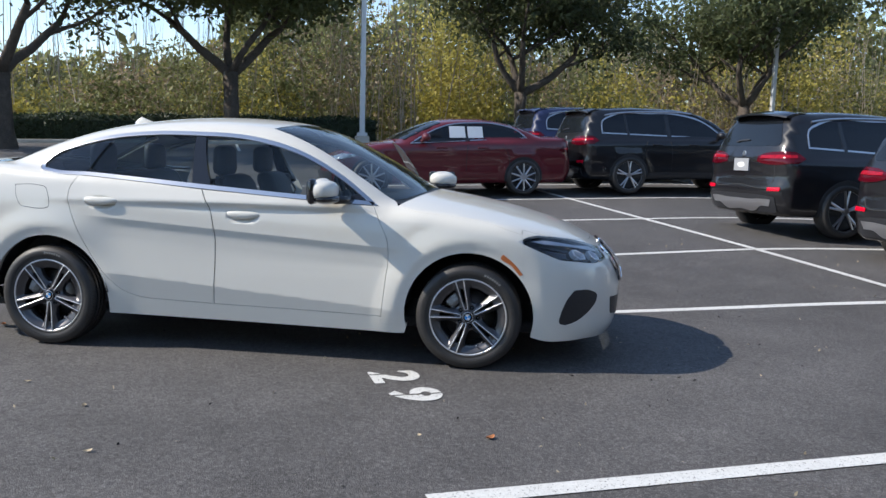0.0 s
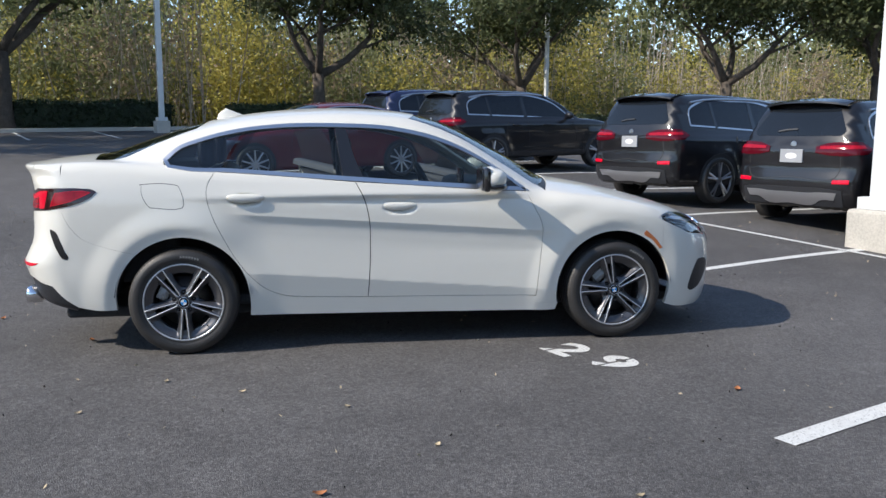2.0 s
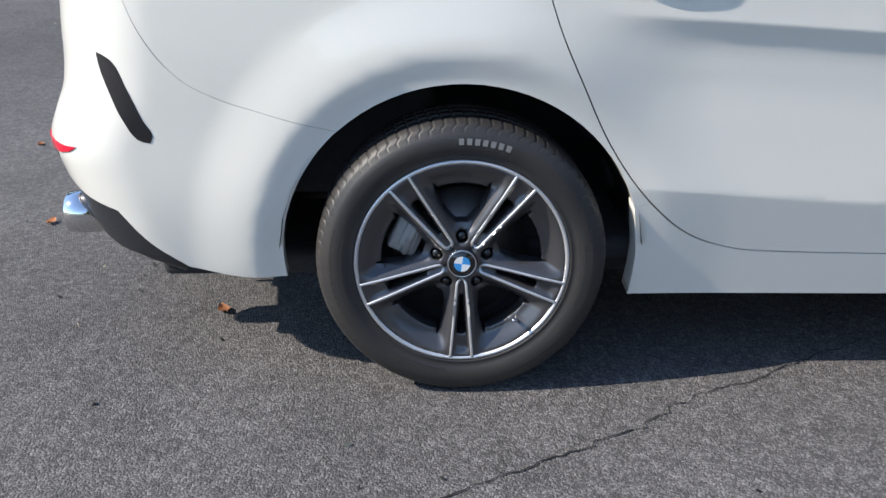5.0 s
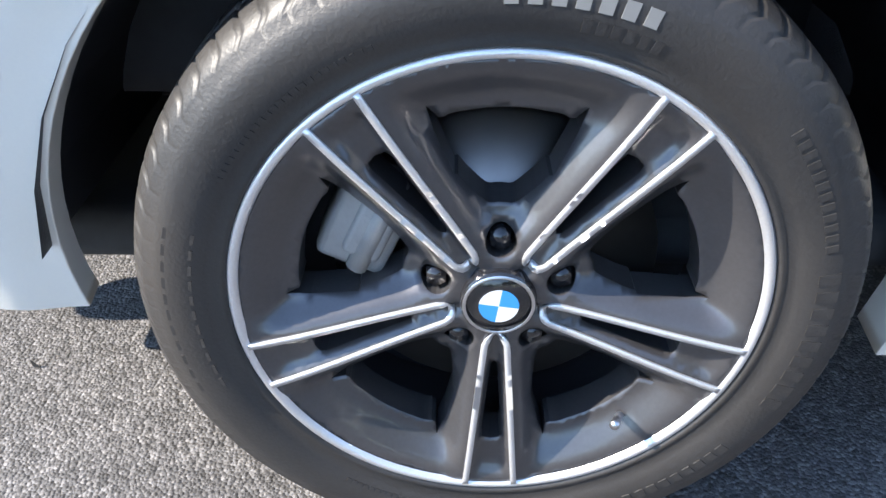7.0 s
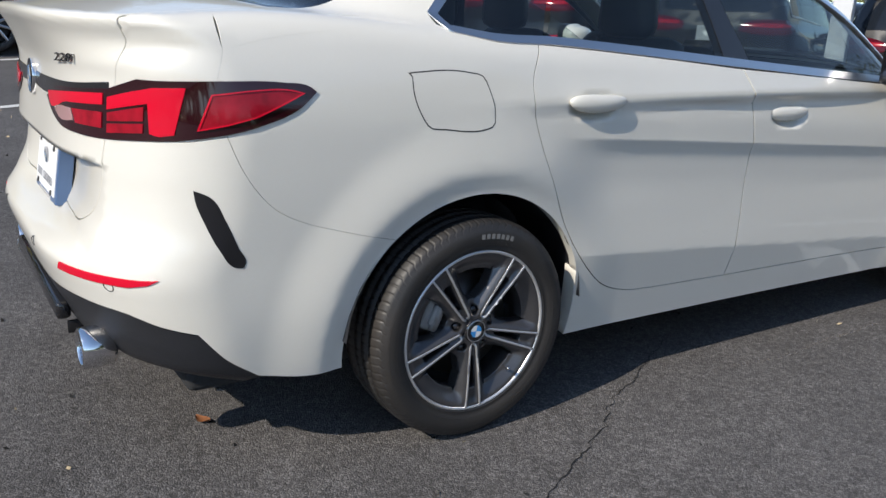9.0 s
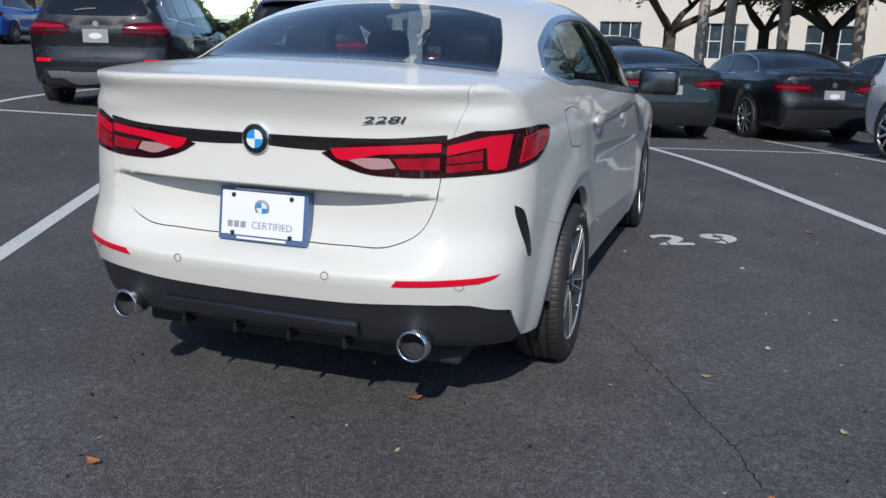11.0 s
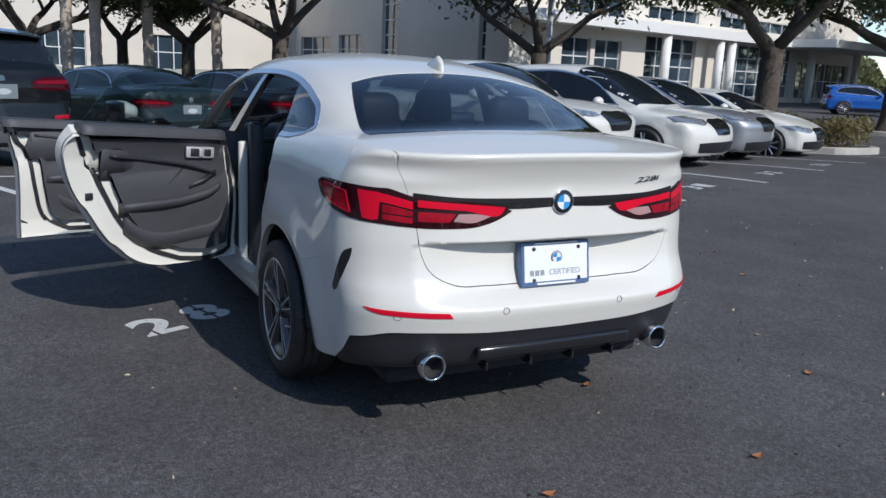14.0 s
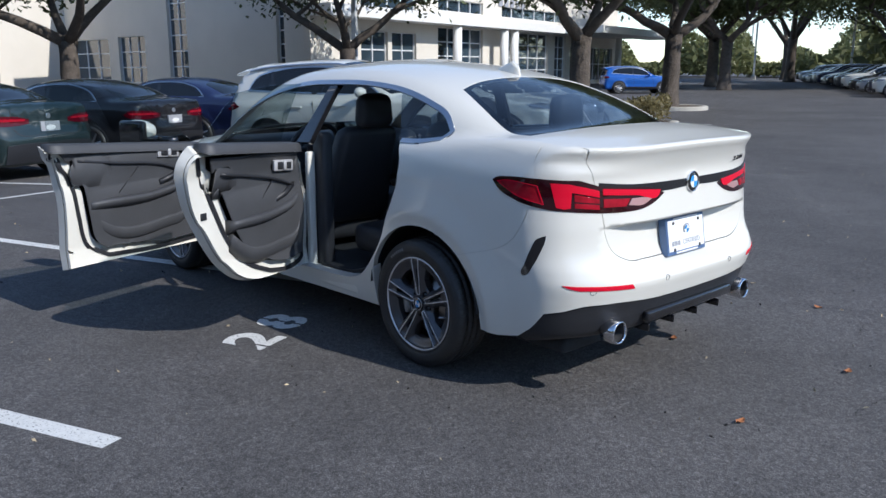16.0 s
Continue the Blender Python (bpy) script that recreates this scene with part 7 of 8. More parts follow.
OAKLEAF = leaf_mat("oak_leaf", (0.105, 0.125, 0.055))
HEDGELEAF = leaf_mat("hedge_leaf", (0.022, 0.036, 0.015), through_=0.15)
YELLOWLEAF = leaf_mat("yellow_green_leaf", (0.38, 0.33, 0.085), 0.5)
OLIVELEAF = leaf_mat("olive_leaf", (0.19, 0.20, 0.085), 0.55)
TANLEAF = leaf_mat("dry_tan_leaf", (0.36, 0.28, 0.185), 0.45)
SHRUBLEAF = leaf_mat("shrub_leaf", (0.20, 0.165, 0.075), 0.5)
BARK = mat("grey_brown_bark", (0.085, 0.068, 0.055), 0.9, vary=0.3, vscale=4, grain=0.4, gscale=30, bump=0.03, bscale=14)
PALEBARK = mat("pale_bare_stem", (0.42, 0.35, 0.29), 0.9, vary=0.35, vscale=1.0, grain=0.3, gscale=12)

rs = np.random.RandomState(5)
for s0, s1 in ((-40.0, 6.2), (9.0, 60.0)):
    hedge = thing("hedge", "dark clipped evergreen hedge behind a kerb", "hedge")
    bm = bmesh.new()
    prev = None
    for s in np.linspace(s0, s1, 30):
        row = [bm.verts.new(bay(s, k, z)) for k, z in ((33.9, -0.1), (33.85, 0.9), (34.1, 1.08), (35.2, 1.08), (35.4, 0.9), (35.4, -0.1))]
        if prev:
            for j in range(5):
                bm.faces.new((prev[j], row[j], row[j + 1], prev[j + 1]))
        else:
            bm.faces.new(row)
        prev = row
    bm.faces.new(prev[::-1])
    part("hedge_core", bm, HEDGELEAF, hedge, "", False)
    n = int((s1 - s0) * 330)
    S_ = rs.uniform(s0 - 0.1, s1 + 0.1, n)
    w = rs.uniform(0, 1, n)
    K_ = np.where(w < 0.55, 33.82 + rs.normal(0, 0.07, n), rs.uniform(33.8, 35.4, n))
    Z_ = np.where(w < 0.55, rs.uniform(0.02, 1.1, n), 1.10 + rs.normal(0, 0.05, n) + 0.06 * np.sin(S_ * 1.7))
    C = np.stack([BAY0.x + BU.x * S_ + BN.x * K_, BAY0.y + BU.y * S_ + BN.y * K_, Z_], 1)
    C[:, 2] += gz(C[:, 0], C[:, 1])
    tagged(leaves("hedge_leaves", C, 0.085, HEDGELEAF, 3, parent=hedge), kind="stuff")

# verge and wood floor behind the kerb
bm = bmesh.new()
for k0, k1, mt in ((33.2, 120, None),):
    prev = None
    for s in np.linspace(-160, 230, 60):
        row = [bm.verts.new(bay(s, k, 0.10)) for k in (33.2, 36, 42, 60, 120)]
        if prev:
            for j in range(4):
                bm.faces.new((prev[j], row[j], row[j + 1], prev[j + 1]))
        prev = row
tagged(part("verge", bm, GRASS, None, "", True), "rough winter grass and leaf litter verge", "verge", kind="structure")


# ---------------------------------------------------------------- trees
def grow(bm, p, d, r, length, depth, rnd, tips, seg=7):
    n = 4
    pts, rad = [p], [r]
    q, e = p.copy(), d.copy()
    for i in range(n):
        e = (e + Vector((rnd.uniform(-1, 1), rnd.uniform(-1, 1), rnd.uniform(-0.6, 0.8))) * 0.22).normalized()
        q = q + e * length / n
        pts.append(q.copy())
        rad.append(r * (1 - 0.42 * (i + 1) / n))
    tube(bm, pts, rad, seg if depth > 1 else 5)
    if depth == 0:
        tips.append(q)
        tips.append(pts[2])
        return
    m = 3 if depth > 1 else 3
    for j in range(m):
        a = 2 * math.pi * (j + rnd.random() * 0.6) / m
        side = Vector((math.cos(a), math.sin(a), 0))
        nd = (e * rnd.uniform(0.4, 0.8) + side * rnd.uniform(0.6, 0.95) + Vector((0, 0, rnd.uniform(0.0, 0.35)))).normalized()
        st = pts[-1] if j < 2 else pts[-2]
        grow(bm, st.copy(), nd, rad[-1] * rnd.uniform(0.62, 0.8), length * rnd.uniform(0.68, 0.85), depth - 1, rnd, tips, seg)
    if depth <= 2:
        tips += [q, pts[2], pts[3]]


def make_oak(seed, trunk_h, length, r, n_leaf, leaf, mt, spread=1.0, label="", bare=0.0):
    rnd = random.Random(seed)
    t = thing("oak_tree", label, "tree", "live oaks")
    bm = bmesh.new()
    tube(bm, [(0, 0, -0.3), (0, 0, 0.15), (0.03, 0.02, trunk_h * 0.5), (0.0, 0.05, trunk_h)], [r * 1.5, r * 1.12, r * 0.9, r * 0.88], 12)
    tips = []
    for j in range(4):
        a = 2 * math.pi * (j + rnd.random() * 0.5) / 4
        nd = Vector((math.cos(a) * 0.75 * spread, math.sin(a) * 0.75 * spread, rnd.uniform(0.45, 0.95))).normalized()
        grow(bm, Vector((0, 0.04, trunk_h - 0.12)), nd, r * rnd.uniform(0.45, 0.62), length * rnd.uniform(0.85, 1.1), 3, rnd, tips, 8)
    part("trunk", bm, BARK, t, "grey-brown forked trunk and limbs")
    rs = np.random.RandomState(seed)
    T = np.array([tuple(q) for q in tips])
    if bare:
        T = T[rs.uniform(size=len(T)) > bare]
    # leaves gather in uneven clumps round the twig ends
    pick = rs.randint(0, len(T), n_leaf)
    sub = T + rs.normal(0, 0.25, T.shape)
    C = np.where(rs.uniform(size=(n_leaf, 1)) < 0.6, sub[pick], T[pick]) + rs.normal(0, 1, (n_leaf, 3)) * np.array((0.70, 0.70, 0.45)) * rs.uniform(0.4, 1.15, (n_leaf, 1))
    C = C[C[:, 2] > trunk_h + 1.0 + rs.normal(0, 0.5, n_leaf)]
    tagged(leaves("crown", C, leaf, mt, seed, parent=t), "dark evergreen crown with gaps")
    return t


oak_a = make_oak(11, 2.9, 3.3, 0.36, 25000, 0.16, OAKLEAF, 1.0, "dark evergreen oak with forked trunk behind the hedge")
oak_b = make_oak(23, 2.7, 3.2, 0.34, 16000, 0.15, OAKLEAF, 1.1, "dark evergreen oak with spreading limbs")
oak_d = make_oak(51, 3.0, 3.1, 0.40, 34000, 0.13, OAKLEAF, 1.5, "broad evergreen oak in a planted island of the lot")
oak_c = make_oak(37, 2.6, 3.6, 0.42, 17000, 0.15, OAKLEAF, 1.25, "evergreen oak with bare lower limbs", 0.35)


def plant(t, x, y, turn, sc, label=""):
    m = pose(x, y, float(gz(x, y)), 0, 0, turn) @ Matrix.Diagonal((sc, sc, sc, 1))
    if t.name not in PLANTED:
        PLANTED.add(t.name)
        t.matrix_basis = m
        o = t
    else:
        o = copy_thing(t, m)
        o.scale = (sc, sc, sc)
    if label:
        tagged(o, label)
    return o


PLANTED = set()
for t, x, y, turn, sc in ((oak_a, -10.75, 28.5, 20, 1.05), (oak_b, 1.5, 34.9, 80, 1.0), (oak_b, 13.9, 43.5, 200, 1.1), (oak_b, 22.9, 35.0, 10, 1.05), (oak_c, -15.8, 20.6, 140, 1.0), (oak_a, 29.5, 32.0, 250, 1.05), (oak_a, 42.0, 44.0, 100, 1.1), (oak_b, 60.0, 50.0, 30, 1.1)):
    plant(t, x, y, turn, sc)
for t, x, y, turn, sc in ((oak_c, 33.1, -8.5, 60, 1.05), (oak_c, 26.5, -17.9, 300, 0.95), (oak_d, 12.1, -15.6, 170, 0.85), (oak_d, 16.0, -26.5, 120, 1.0), (oak_d, 26.0, -49.0, 40, 1.1), (oak_d, 31.0, -56.0, 210, 1.2), (oak_a, 36, -80, 90, 1.5), (oak_b, 44, -96, 200, 1.6), (oak_a, 18.5, -60, 10, 1.1), (oak_b, 24, -76, 60, 1.2), (oak_a, 14, -66, 150, 1.2), (oak_c, 38.5, 1.6, 220, 0.85), (oak_d, 42.0, -2.8, 20, 0.8), (oak_c, 39.5, -5.6, 100, 0.9)):
    plant(t, x, y, turn, sc)

# palms before the blank wall
FROND = leaf_mat("palm_frond", (0.09, 0.10, 0.04), 0.4)


def make_palm():
    t = thing("palm_tree", "tall palm with a rough pale trunk", "tree", "palms before the wall")
    bm = bmesh.new()
    h = 8.5
    pts = [(0.06 * math.sin(z * 0.5), 0.05 * math.cos(z * 0.4), z) for z in np.linspace(-0.2, h, 30)]
    tube(bm, pts, [0.23 + 0.03 * (i % 2) for i in range(30)], 10)
    part("trunk", bm, PALEBARK, t, "rough pale trunk")
    rnd = random.Random(4)
    bm = bmesh.new()
    for i in range(22):
        a = rnd.random() * 6.28
        e = rnd.uniform(-0.4, 1.1)
        d = Vector((math.cos(a) * math.cos(e), math.sin(a) * math.cos(e), math.sin(e)))
        prev = None
        w = Vector((-math.sin(a), math.cos(a), 0))
        for j in range(7):
            q = Vector((0, 0, h)) + d * (0.3 * j) + Vector((0, 0, -0.035 * j * j))
            wd = 0.35 * math.sin(math.pi * min(1, (j + 1) / 7.2))
            row = [bm.verts.new(q - w * wd), bm.verts.new(q + Vector((0, 0, 0.08))), bm.verts.new(q + w * wd)]
            if prev:
                bm.faces.new((prev[0], row[0], row[1], prev[1]))
                bm.faces.new((prev[1], row[1], row[2], prev[2]))
            prev = row
    part("crown", bm, FROND, t, "drooping green fronds")
    return t


palm = make_palm()
for i, (br, d) in enumerate(((-2.6, 40), (-4.3, 40), (-7.4, 41), (-11.6, 41))):
    x, y = -3.46 + d * math.cos(radians(br)), 1.82 + d * math.sin(radians(br))
    m = pose(x, y, float(gz(x, y)), 0, 0, 47 * i)
    if i == 0:
        palm.matrix_basis = m
    else:
        copy_thing(palm, m)


# the wood behind the hedge: stems, then leaf masses of several colours
def woods():
    rs = np.random.RandomState(8)
    groups = {"yellow": [], "olive": [], "tan": []}
    for i in range(900):
        s = rs.uniform(-75, 150) if i % 3 else rs.uniform(-40, 70)
        k = rs.uniform(39.5, 58)
        hgt = rs.uniform(2.5, 10.5) * (0.75 + 0.25 * math.sin(s * 0.21) + 0.012 * (k - 40)) * (0.72 + 0.28 * min(1.0, max(0.0, (s + 12) / 24)))
        wd = rs.uniform(1.0, 2.6)
        q_ = math.sin(s * 0.55 + 1.0) + 0.8 * math.sin(s * 0.23 + k * 0.4) + rs.normal(0, 0.55)
        kind = "yellow" if q_ > 0.55 else "olive" if q_ > -0.55 else "tan"
        n = int(rs.uniform(260, 640) * (1.0 if kind != "tan" else 0.6))
        z = rs.beta(1.3, 1.2, n) * hgt
        q = rs.normal(size=(n, 2)) * wd * (0.35 + 0.65 * np.sin(np.pi * np.clip(z / hgt, 0.05, 0.97)))[:, None] * 0.6
        P = bay(s, k)
        groups[kind].append(np.stack([P.x + q[:, 0], P.y + q[:, 1], P.z + 0.2 + z], 1))
    for kind, mt, nm, lb in (("yellow", YELLOWLEAF, "yellow_shrubs", "yellow-green autumn shrubs at the wood's edge"), ("olive", OLIVELEAF, "olive_undergrowth", "olive green undergrowth of the wood"), ("tan", TANLEAF, "dry_scrub", "dry tan scrub of the wood")):
        tagged(leaves(nm, np.concatenate(groups[kind]), 0.14, mt, 5), lb, "shrubs", kind="stuff")
    V, F = [], []
    for i in range(2600):
        s, k = rs.uniform(-75, 150), rs.uniform(38.5, 66)
        P = bay(s, k)
        b = np.array((P.x, P.y, P.z - 0.1))
        for br in range(1 + rs.randint(3)):
            hgt = rs.uniform(3.0, 11.5) if br == 0 else rs.uniform(1.5, 4.5)
            lean = rs.normal(0, 0.10 if br == 0 else 0.45, 2)
            st = b if br == 0 else b + np.array((0, 0, rs.uniform(0.8, 4.0)))
            r = rs.uniform(0.016, 0.05) * (1 if br == 0 else 0.5)
            tip = st + np.array((lean[0] * hgt, lean[1] * hgt, hgt))
            mid = (st + tip) / 2 + np.append(rs.normal(0, 0.15, 2), 0)
            v0 = len(V)
            for c, rr in ((st, r), (mid, r * 0.7), (tip, r * 0.2)):
                for a in (0, 2.1, 4.2):
                    V.append((c[0] + rr * math.cos(a), c[1] + rr * math.sin(a), c[2]))
            for lv in (0, 3):
                for a in range(3):
                    F.append((v0 + lv + a, v0 + lv + (a + 1) % 3, v0 + lv + 3 + (a + 1) % 3, v0 + lv + 3 + a))
    me = bpy.data.meshes.new("bare_stems")
    me.from_pydata(V, [], F)
    tagged(link("bare_stems", me, None, "", PALEBARK), "thin bare stems and saplings of the winter wood", "stems", kind="stuff")
    # dense far tree line that closes the wood
    n = 95000
    S_ = rs.uniform(-110, 170, n)
    top = 6.4 + 2.8 * np.clip((S_ + 12) / 22, 0, 1) + 3.0 * np.clip((S_ - 18) / 15, 0, 1) + 2.6 * np.sin(S_ * 0.13) + 1.8 * np.sin(S_ * 0.37 + 1) + 1.2 * np.sin(S_ * 0.9)
    K_ = rs.uniform(60, 72, n)
    Z_ = rs.uniform(0, 1, n) ** 0.9 * top
    C = np.stack([BAY0.x + BU.x * S_ + BN.x * K_, BAY0.y + BU.y * S_ + BN.y * K_, Z_ + 1.6], 1)
    tagged(leaves("far_woods", C, 0.46, OLIVELEAF, 12), "dense far tree line behind the scrub", "woods", kind="stuff")
    # far green beyond the lot's other side
    n = 14000
    A_ = rs.uniform(radians(-78), radians(-50), n)
    D_ = rs.uniform(125, 150, n)
    top = 4.5 + 3.0 * np.sin(A_ * 40) + 2.0 * np.sin(A_ * 97)
    C = np.stack([D_ * np.cos(A_), D_ * np.sin(A_), 0.6 + rs.uniform(0, 1, n) * np.maximum(top, 1.5)], 1)
    tagged(leaves("far_woods", C, 0.6, OLIVELEAF, 13), "far green trees beyond the lot", "woods", kind="stuff")
    n = 9000
    A_ = rs.uniform(radians(2), radians(45), n)
    D_ = rs.uniform(105, 125, n)
    top = 5.5 + 2.5 * np.sin(A_ * 30) + 1.5 * np.sin(A_ * 71)
    C = np.stack([D_ * np.cos(A_), D_ * np.sin(A_), 0.8 + rs.uniform(0, 1, n) * np.maximum(top, 1.5)], 1)
    tagged(leaves("far_woods", C, 0.55, OLIVELEAF, 14), "far green trees beyond the lot", "woods", kind="stuff")


    # added, unseen tree line round the rest of the site; dims the reflected horizon
    n = 22000
    A_ = rs.uniform(radians(95), radians(290), n)
    D_ = rs.uniform(78, 100, n)
    top = 8.0 + 2.5 * np.sin(A_ * 31) + 1.8 * np.sin(A_ * 83)
    C = np.stack([D_ * np.cos(A_), D_ * np.sin(A_), rs.uniform(0, 1, n) * top], 1)
    tagged(leaves("far_woods", C, 0.8, OLIVELEAF, 15), "unseen green tree line added round the lot to dim reflections", "woods", kind="stuff")


woods()


# planted islands
def island(cx, cy, L_, W_, turn, label, shrubs=True):
    t = [Vector((cx + math.cos(radians(turn)) * a - math.sin(radians(turn)) * b, cy + math.sin(radians(turn)) * a + math.cos(radians(turn)) * b, 0)) for a, b in [(max(-L_ + W_, min(L_ - W_, L_ * 1.2 * math.cos(q))) + W_ * math.cos(q) * 0.98, W_ * math.sin(q)) for q in np.linspace(0, 2 * math.pi, 41)]]
    kerb("island_kerb", t, 0.2, 0.16, "pale concrete kerb of a planted island")
    bm = bmesh.new()
    bm.faces.new([bm.verts.new((p.x, p.y, float(gz(p.x, p.y)) + 0.13)) for p in t[:-1]])
    tagged(part("island_soil", bm, SOIL, None, "", False), "brown mulch of a planted island", "soil", kind="structure")
    if shrubs:
        rs = np.random.RandomState(int(abs(cx * 7)))
        n = 9000
        a, b = rs.uniform(-L_ + 0.3, L_ - 0.3, n), rs.uniform(-W_ + 0.25, W_ - 0.25, n)
        x = cx + math.cos(radians(turn)) * a - math.sin(radians(turn)) * b
        y = cy + math.sin(radians(turn)) * a + math.cos(radians(turn)) * b
        z = 0.15 + rs.uniform(0, 1, n) ** 0.6 * (0.62 + 0.10 * np.sin(a * 3) + 0.08 * np.sin(b * 4 + a))
        C = np.stack([x, y, z + gz(x, y)], 1)
        tagged(leaves("low_shrubs", C, 0.07, SHRUBLEAF, 3), "low clipped brownish shrubs on the island", "shrubs", kind="stuff")


p = bay(5.0, -15.75)
island(p.x, p.y, 4.2, 1.45, BA, "", True)
island(16.0, -26.5, 1.5, 1.2, BA, "", False)

# ---------------------------------------------------------------- the showroom building
STUCCO = mat("cream_stucco", (0.68, 0.63, 0.55), 0.9, vary=0.05, vscale=0.4, grain=0.05, gscale=30, bump=0.003, bscale=60)
FASCIA = mat("white_fascia_panel", (0.78, 0.77, 0.74), 0.5, vary=0.03)
SHOPGLASS = mat("dark_reflecting_shop_glass", (0.035, 0.055, 0.075), 0.04, coat=0.7, spec=0.6, vary=0.5, vscale=0.25)
MULLION = mat("white_window_bar", (0.72, 0.73, 0.74), 0.4)


def wall_block(parent, a, b, z0, z1, thick=0.4, mt=STUCCO, name="wall", inset=0.0):
    """An upright slab between two points of the plan."""
    a, b = Vector((*a, 0)), Vector((*b, 0))
    d = (b - a).normalized()
    q = Vector((-d.y, d.x, 0))
    bm = bmesh.new()
    ring = [a - q * inset, b - q * inset, b - q * (inset + thick), a - q * (inset + thick)]
    lo = [bm.verts.new((p.x, p.y, z0)) for p in ring]
    hi = [bm.verts.new((p.x, p.y, z1)) for p in ring]
    bm.faces.new(lo)
    bm.faces.new(hi[::-1])
    for i in range(4):
        bm.faces.new((lo[i], hi[i], hi[(i + 1) % 4], lo[(i + 1) % 4]))
    bmesh.ops.recalc_face_normals(bm, faces=bm.faces)
    return part(name, bm, mt, parent, "", False)


def glazing(parent, a, b, z0, z1, nx, nz, depth=0.25, bar_w=0.07):
    """A glazed opening with its bars; panes stand back in the wall."""
    a, b = Vector((*a, 0)), Vector((*b, 0))
    d = b - a
    w = wall_block(parent, (a.x, a.y), (b.x, b.y), z0, z1, 0.02, SHOPGLASS, "window", depth)
    for i in range(nx + 1):
        p = a + d * (i / nx)
        e = d.normalized() * bar_w / 2
        part_ = wall_block(w, tuple((p - e)[:2]), tuple((p + e)[:2]), z0, z1, 0.08, MULLION, "bar", depth - 0.07)
    for j in range(nz + 1):
        z = z0 + (z1 - z0) * j / nz
        wall_block(w, tuple(a[:2]), tuple(b[:2]), z - bar_w / 2, z + bar_w / 2, 0.075, MULLION, "bar", depth - 0.068)
    return w


def facade(parent, a, b, z0, z1, holes, thick=0.4, mt=STUCCO):
    """A wall with real openings: holes are (along0, along1, low, high, nx, nz) in metres."""
    a, b = Vector((*a, 0)), Vector((*b, 0))
    L_ = (b - a).length
    d = (b - a) / L_
    xs = sorted({0.0, L_, *[h for o in holes for h in o[:2]]})
    for x0, x1 in zip(xs, xs[1:]):
        cut = sorted((o[2], o[3]) for o in holes if o[0] <= x0 + 1e-6 and o[1] >= x1 - 1e-6)
        z = z0
        for lo, hi in [*cut, (z1, z1)]:
            if lo - z > 0.01:
                wall_block(parent, tuple((a + d * x0)[:2]), tuple((a + d * x1)[:2]), z, lo, thick, mt)
            z = hi
    for x0, x1, lo, hi, nx, nz in holes:
        glazing(parent, tuple((a + d * x0)[:2]), tuple((a + d * x1)[:2]), lo, hi, nx, nz)


bld = thing("showroom", "cream stucco car showroom with tall glazing and a white canopy", "building")
Z0 = 0.3
PA, PB, PC, PD = (44.5, -62.0), (34.3, -21.1), (64.0, -18.5), (58.0, 14.0)
facade(bld, PA, PB, Z0 - 0.9, 9.5, [(35.45, 37.95, Z0 + 0.10, Z0 + 3.20, 2, 3), (32.55, 35.05, Z0 + 0.10, Z0 + 3.20, 2, 3), (24.55, 30.15, Z0 + 0.10, Z0 + 3.70, 4, 4), (14.35, 21.95, Z0 + 0.10, Z0 + 3.70, 5, 4), (11.15, 13.15, Z0 + 0.10, Z0 + 3.70, 2, 4), (0.95, 10.15, Z0 + 0.10, Z0 + 2.90, 7, 2), (24.55, 30.15, Z0 + 4.75, Z0 + 5.50, 4, 1), (32.55, 37.95, Z0 + 4.40, Z0 + 5.60, 4, 1), (11.15, 21.95, Z0 + 4.75, Z0 + 5.50, 6, 1)])
facade(bld, PB, PC, Z0 - 0.9, 11.5, [(2.20, 2.90, Z0 + 0.20, Z0 + 4.60, 1, 6), (12.22, 14.50, Z0 + 0.20, Z0 + 9.00, 2, 9), (17.60, 21.38, Z0 + 0.10, Z0 + 3.20, 3, 3), (22.83, 28.74, Z0 + 0.10, Z0 + 3.10, 3, 3)])
facade(bld, PC, PD, Z0 - 0.9, 11.5, [(9.0, 12.5, Z0 + 0.1, Z0 + 2.6, 3, 2), (16.5, 20.0, Z0 + 0.1, Z0 + 2.6, 4, 2), (24.0, 27.0, Z0 + 0.1, Z0 + 2.6, 4, 2)])
wall_block(bld, PA, PB, 9.0, 9.4, 18, FASCIA, "roof", 0.5)
wall_block(bld, PA, PB, 4.1, 4.7, 1.5, FASCIA, "canopy", -1.5)
wall_block(bld, (45.6, -66.5), (41.0, -48.0), 4.12, 4.68, 3.2, FASCIA, "canopy", -4.7)
for f in (0.05, 0.24, 0.52, 0.555, 0.70):
    x, y = PA[0] + (PB[0] - PA[0]) * f, PA[1] + (PB[1] - PA[1]) * f
    bm = bmesh.new()
    cyl(bm, (x - 1.0, y - 0.3, -0.6), (x - 1.0, y - 0.3, 4.1), 0.30, seg=20)
    part("column", bm, FASCIA, bld, "round white column")
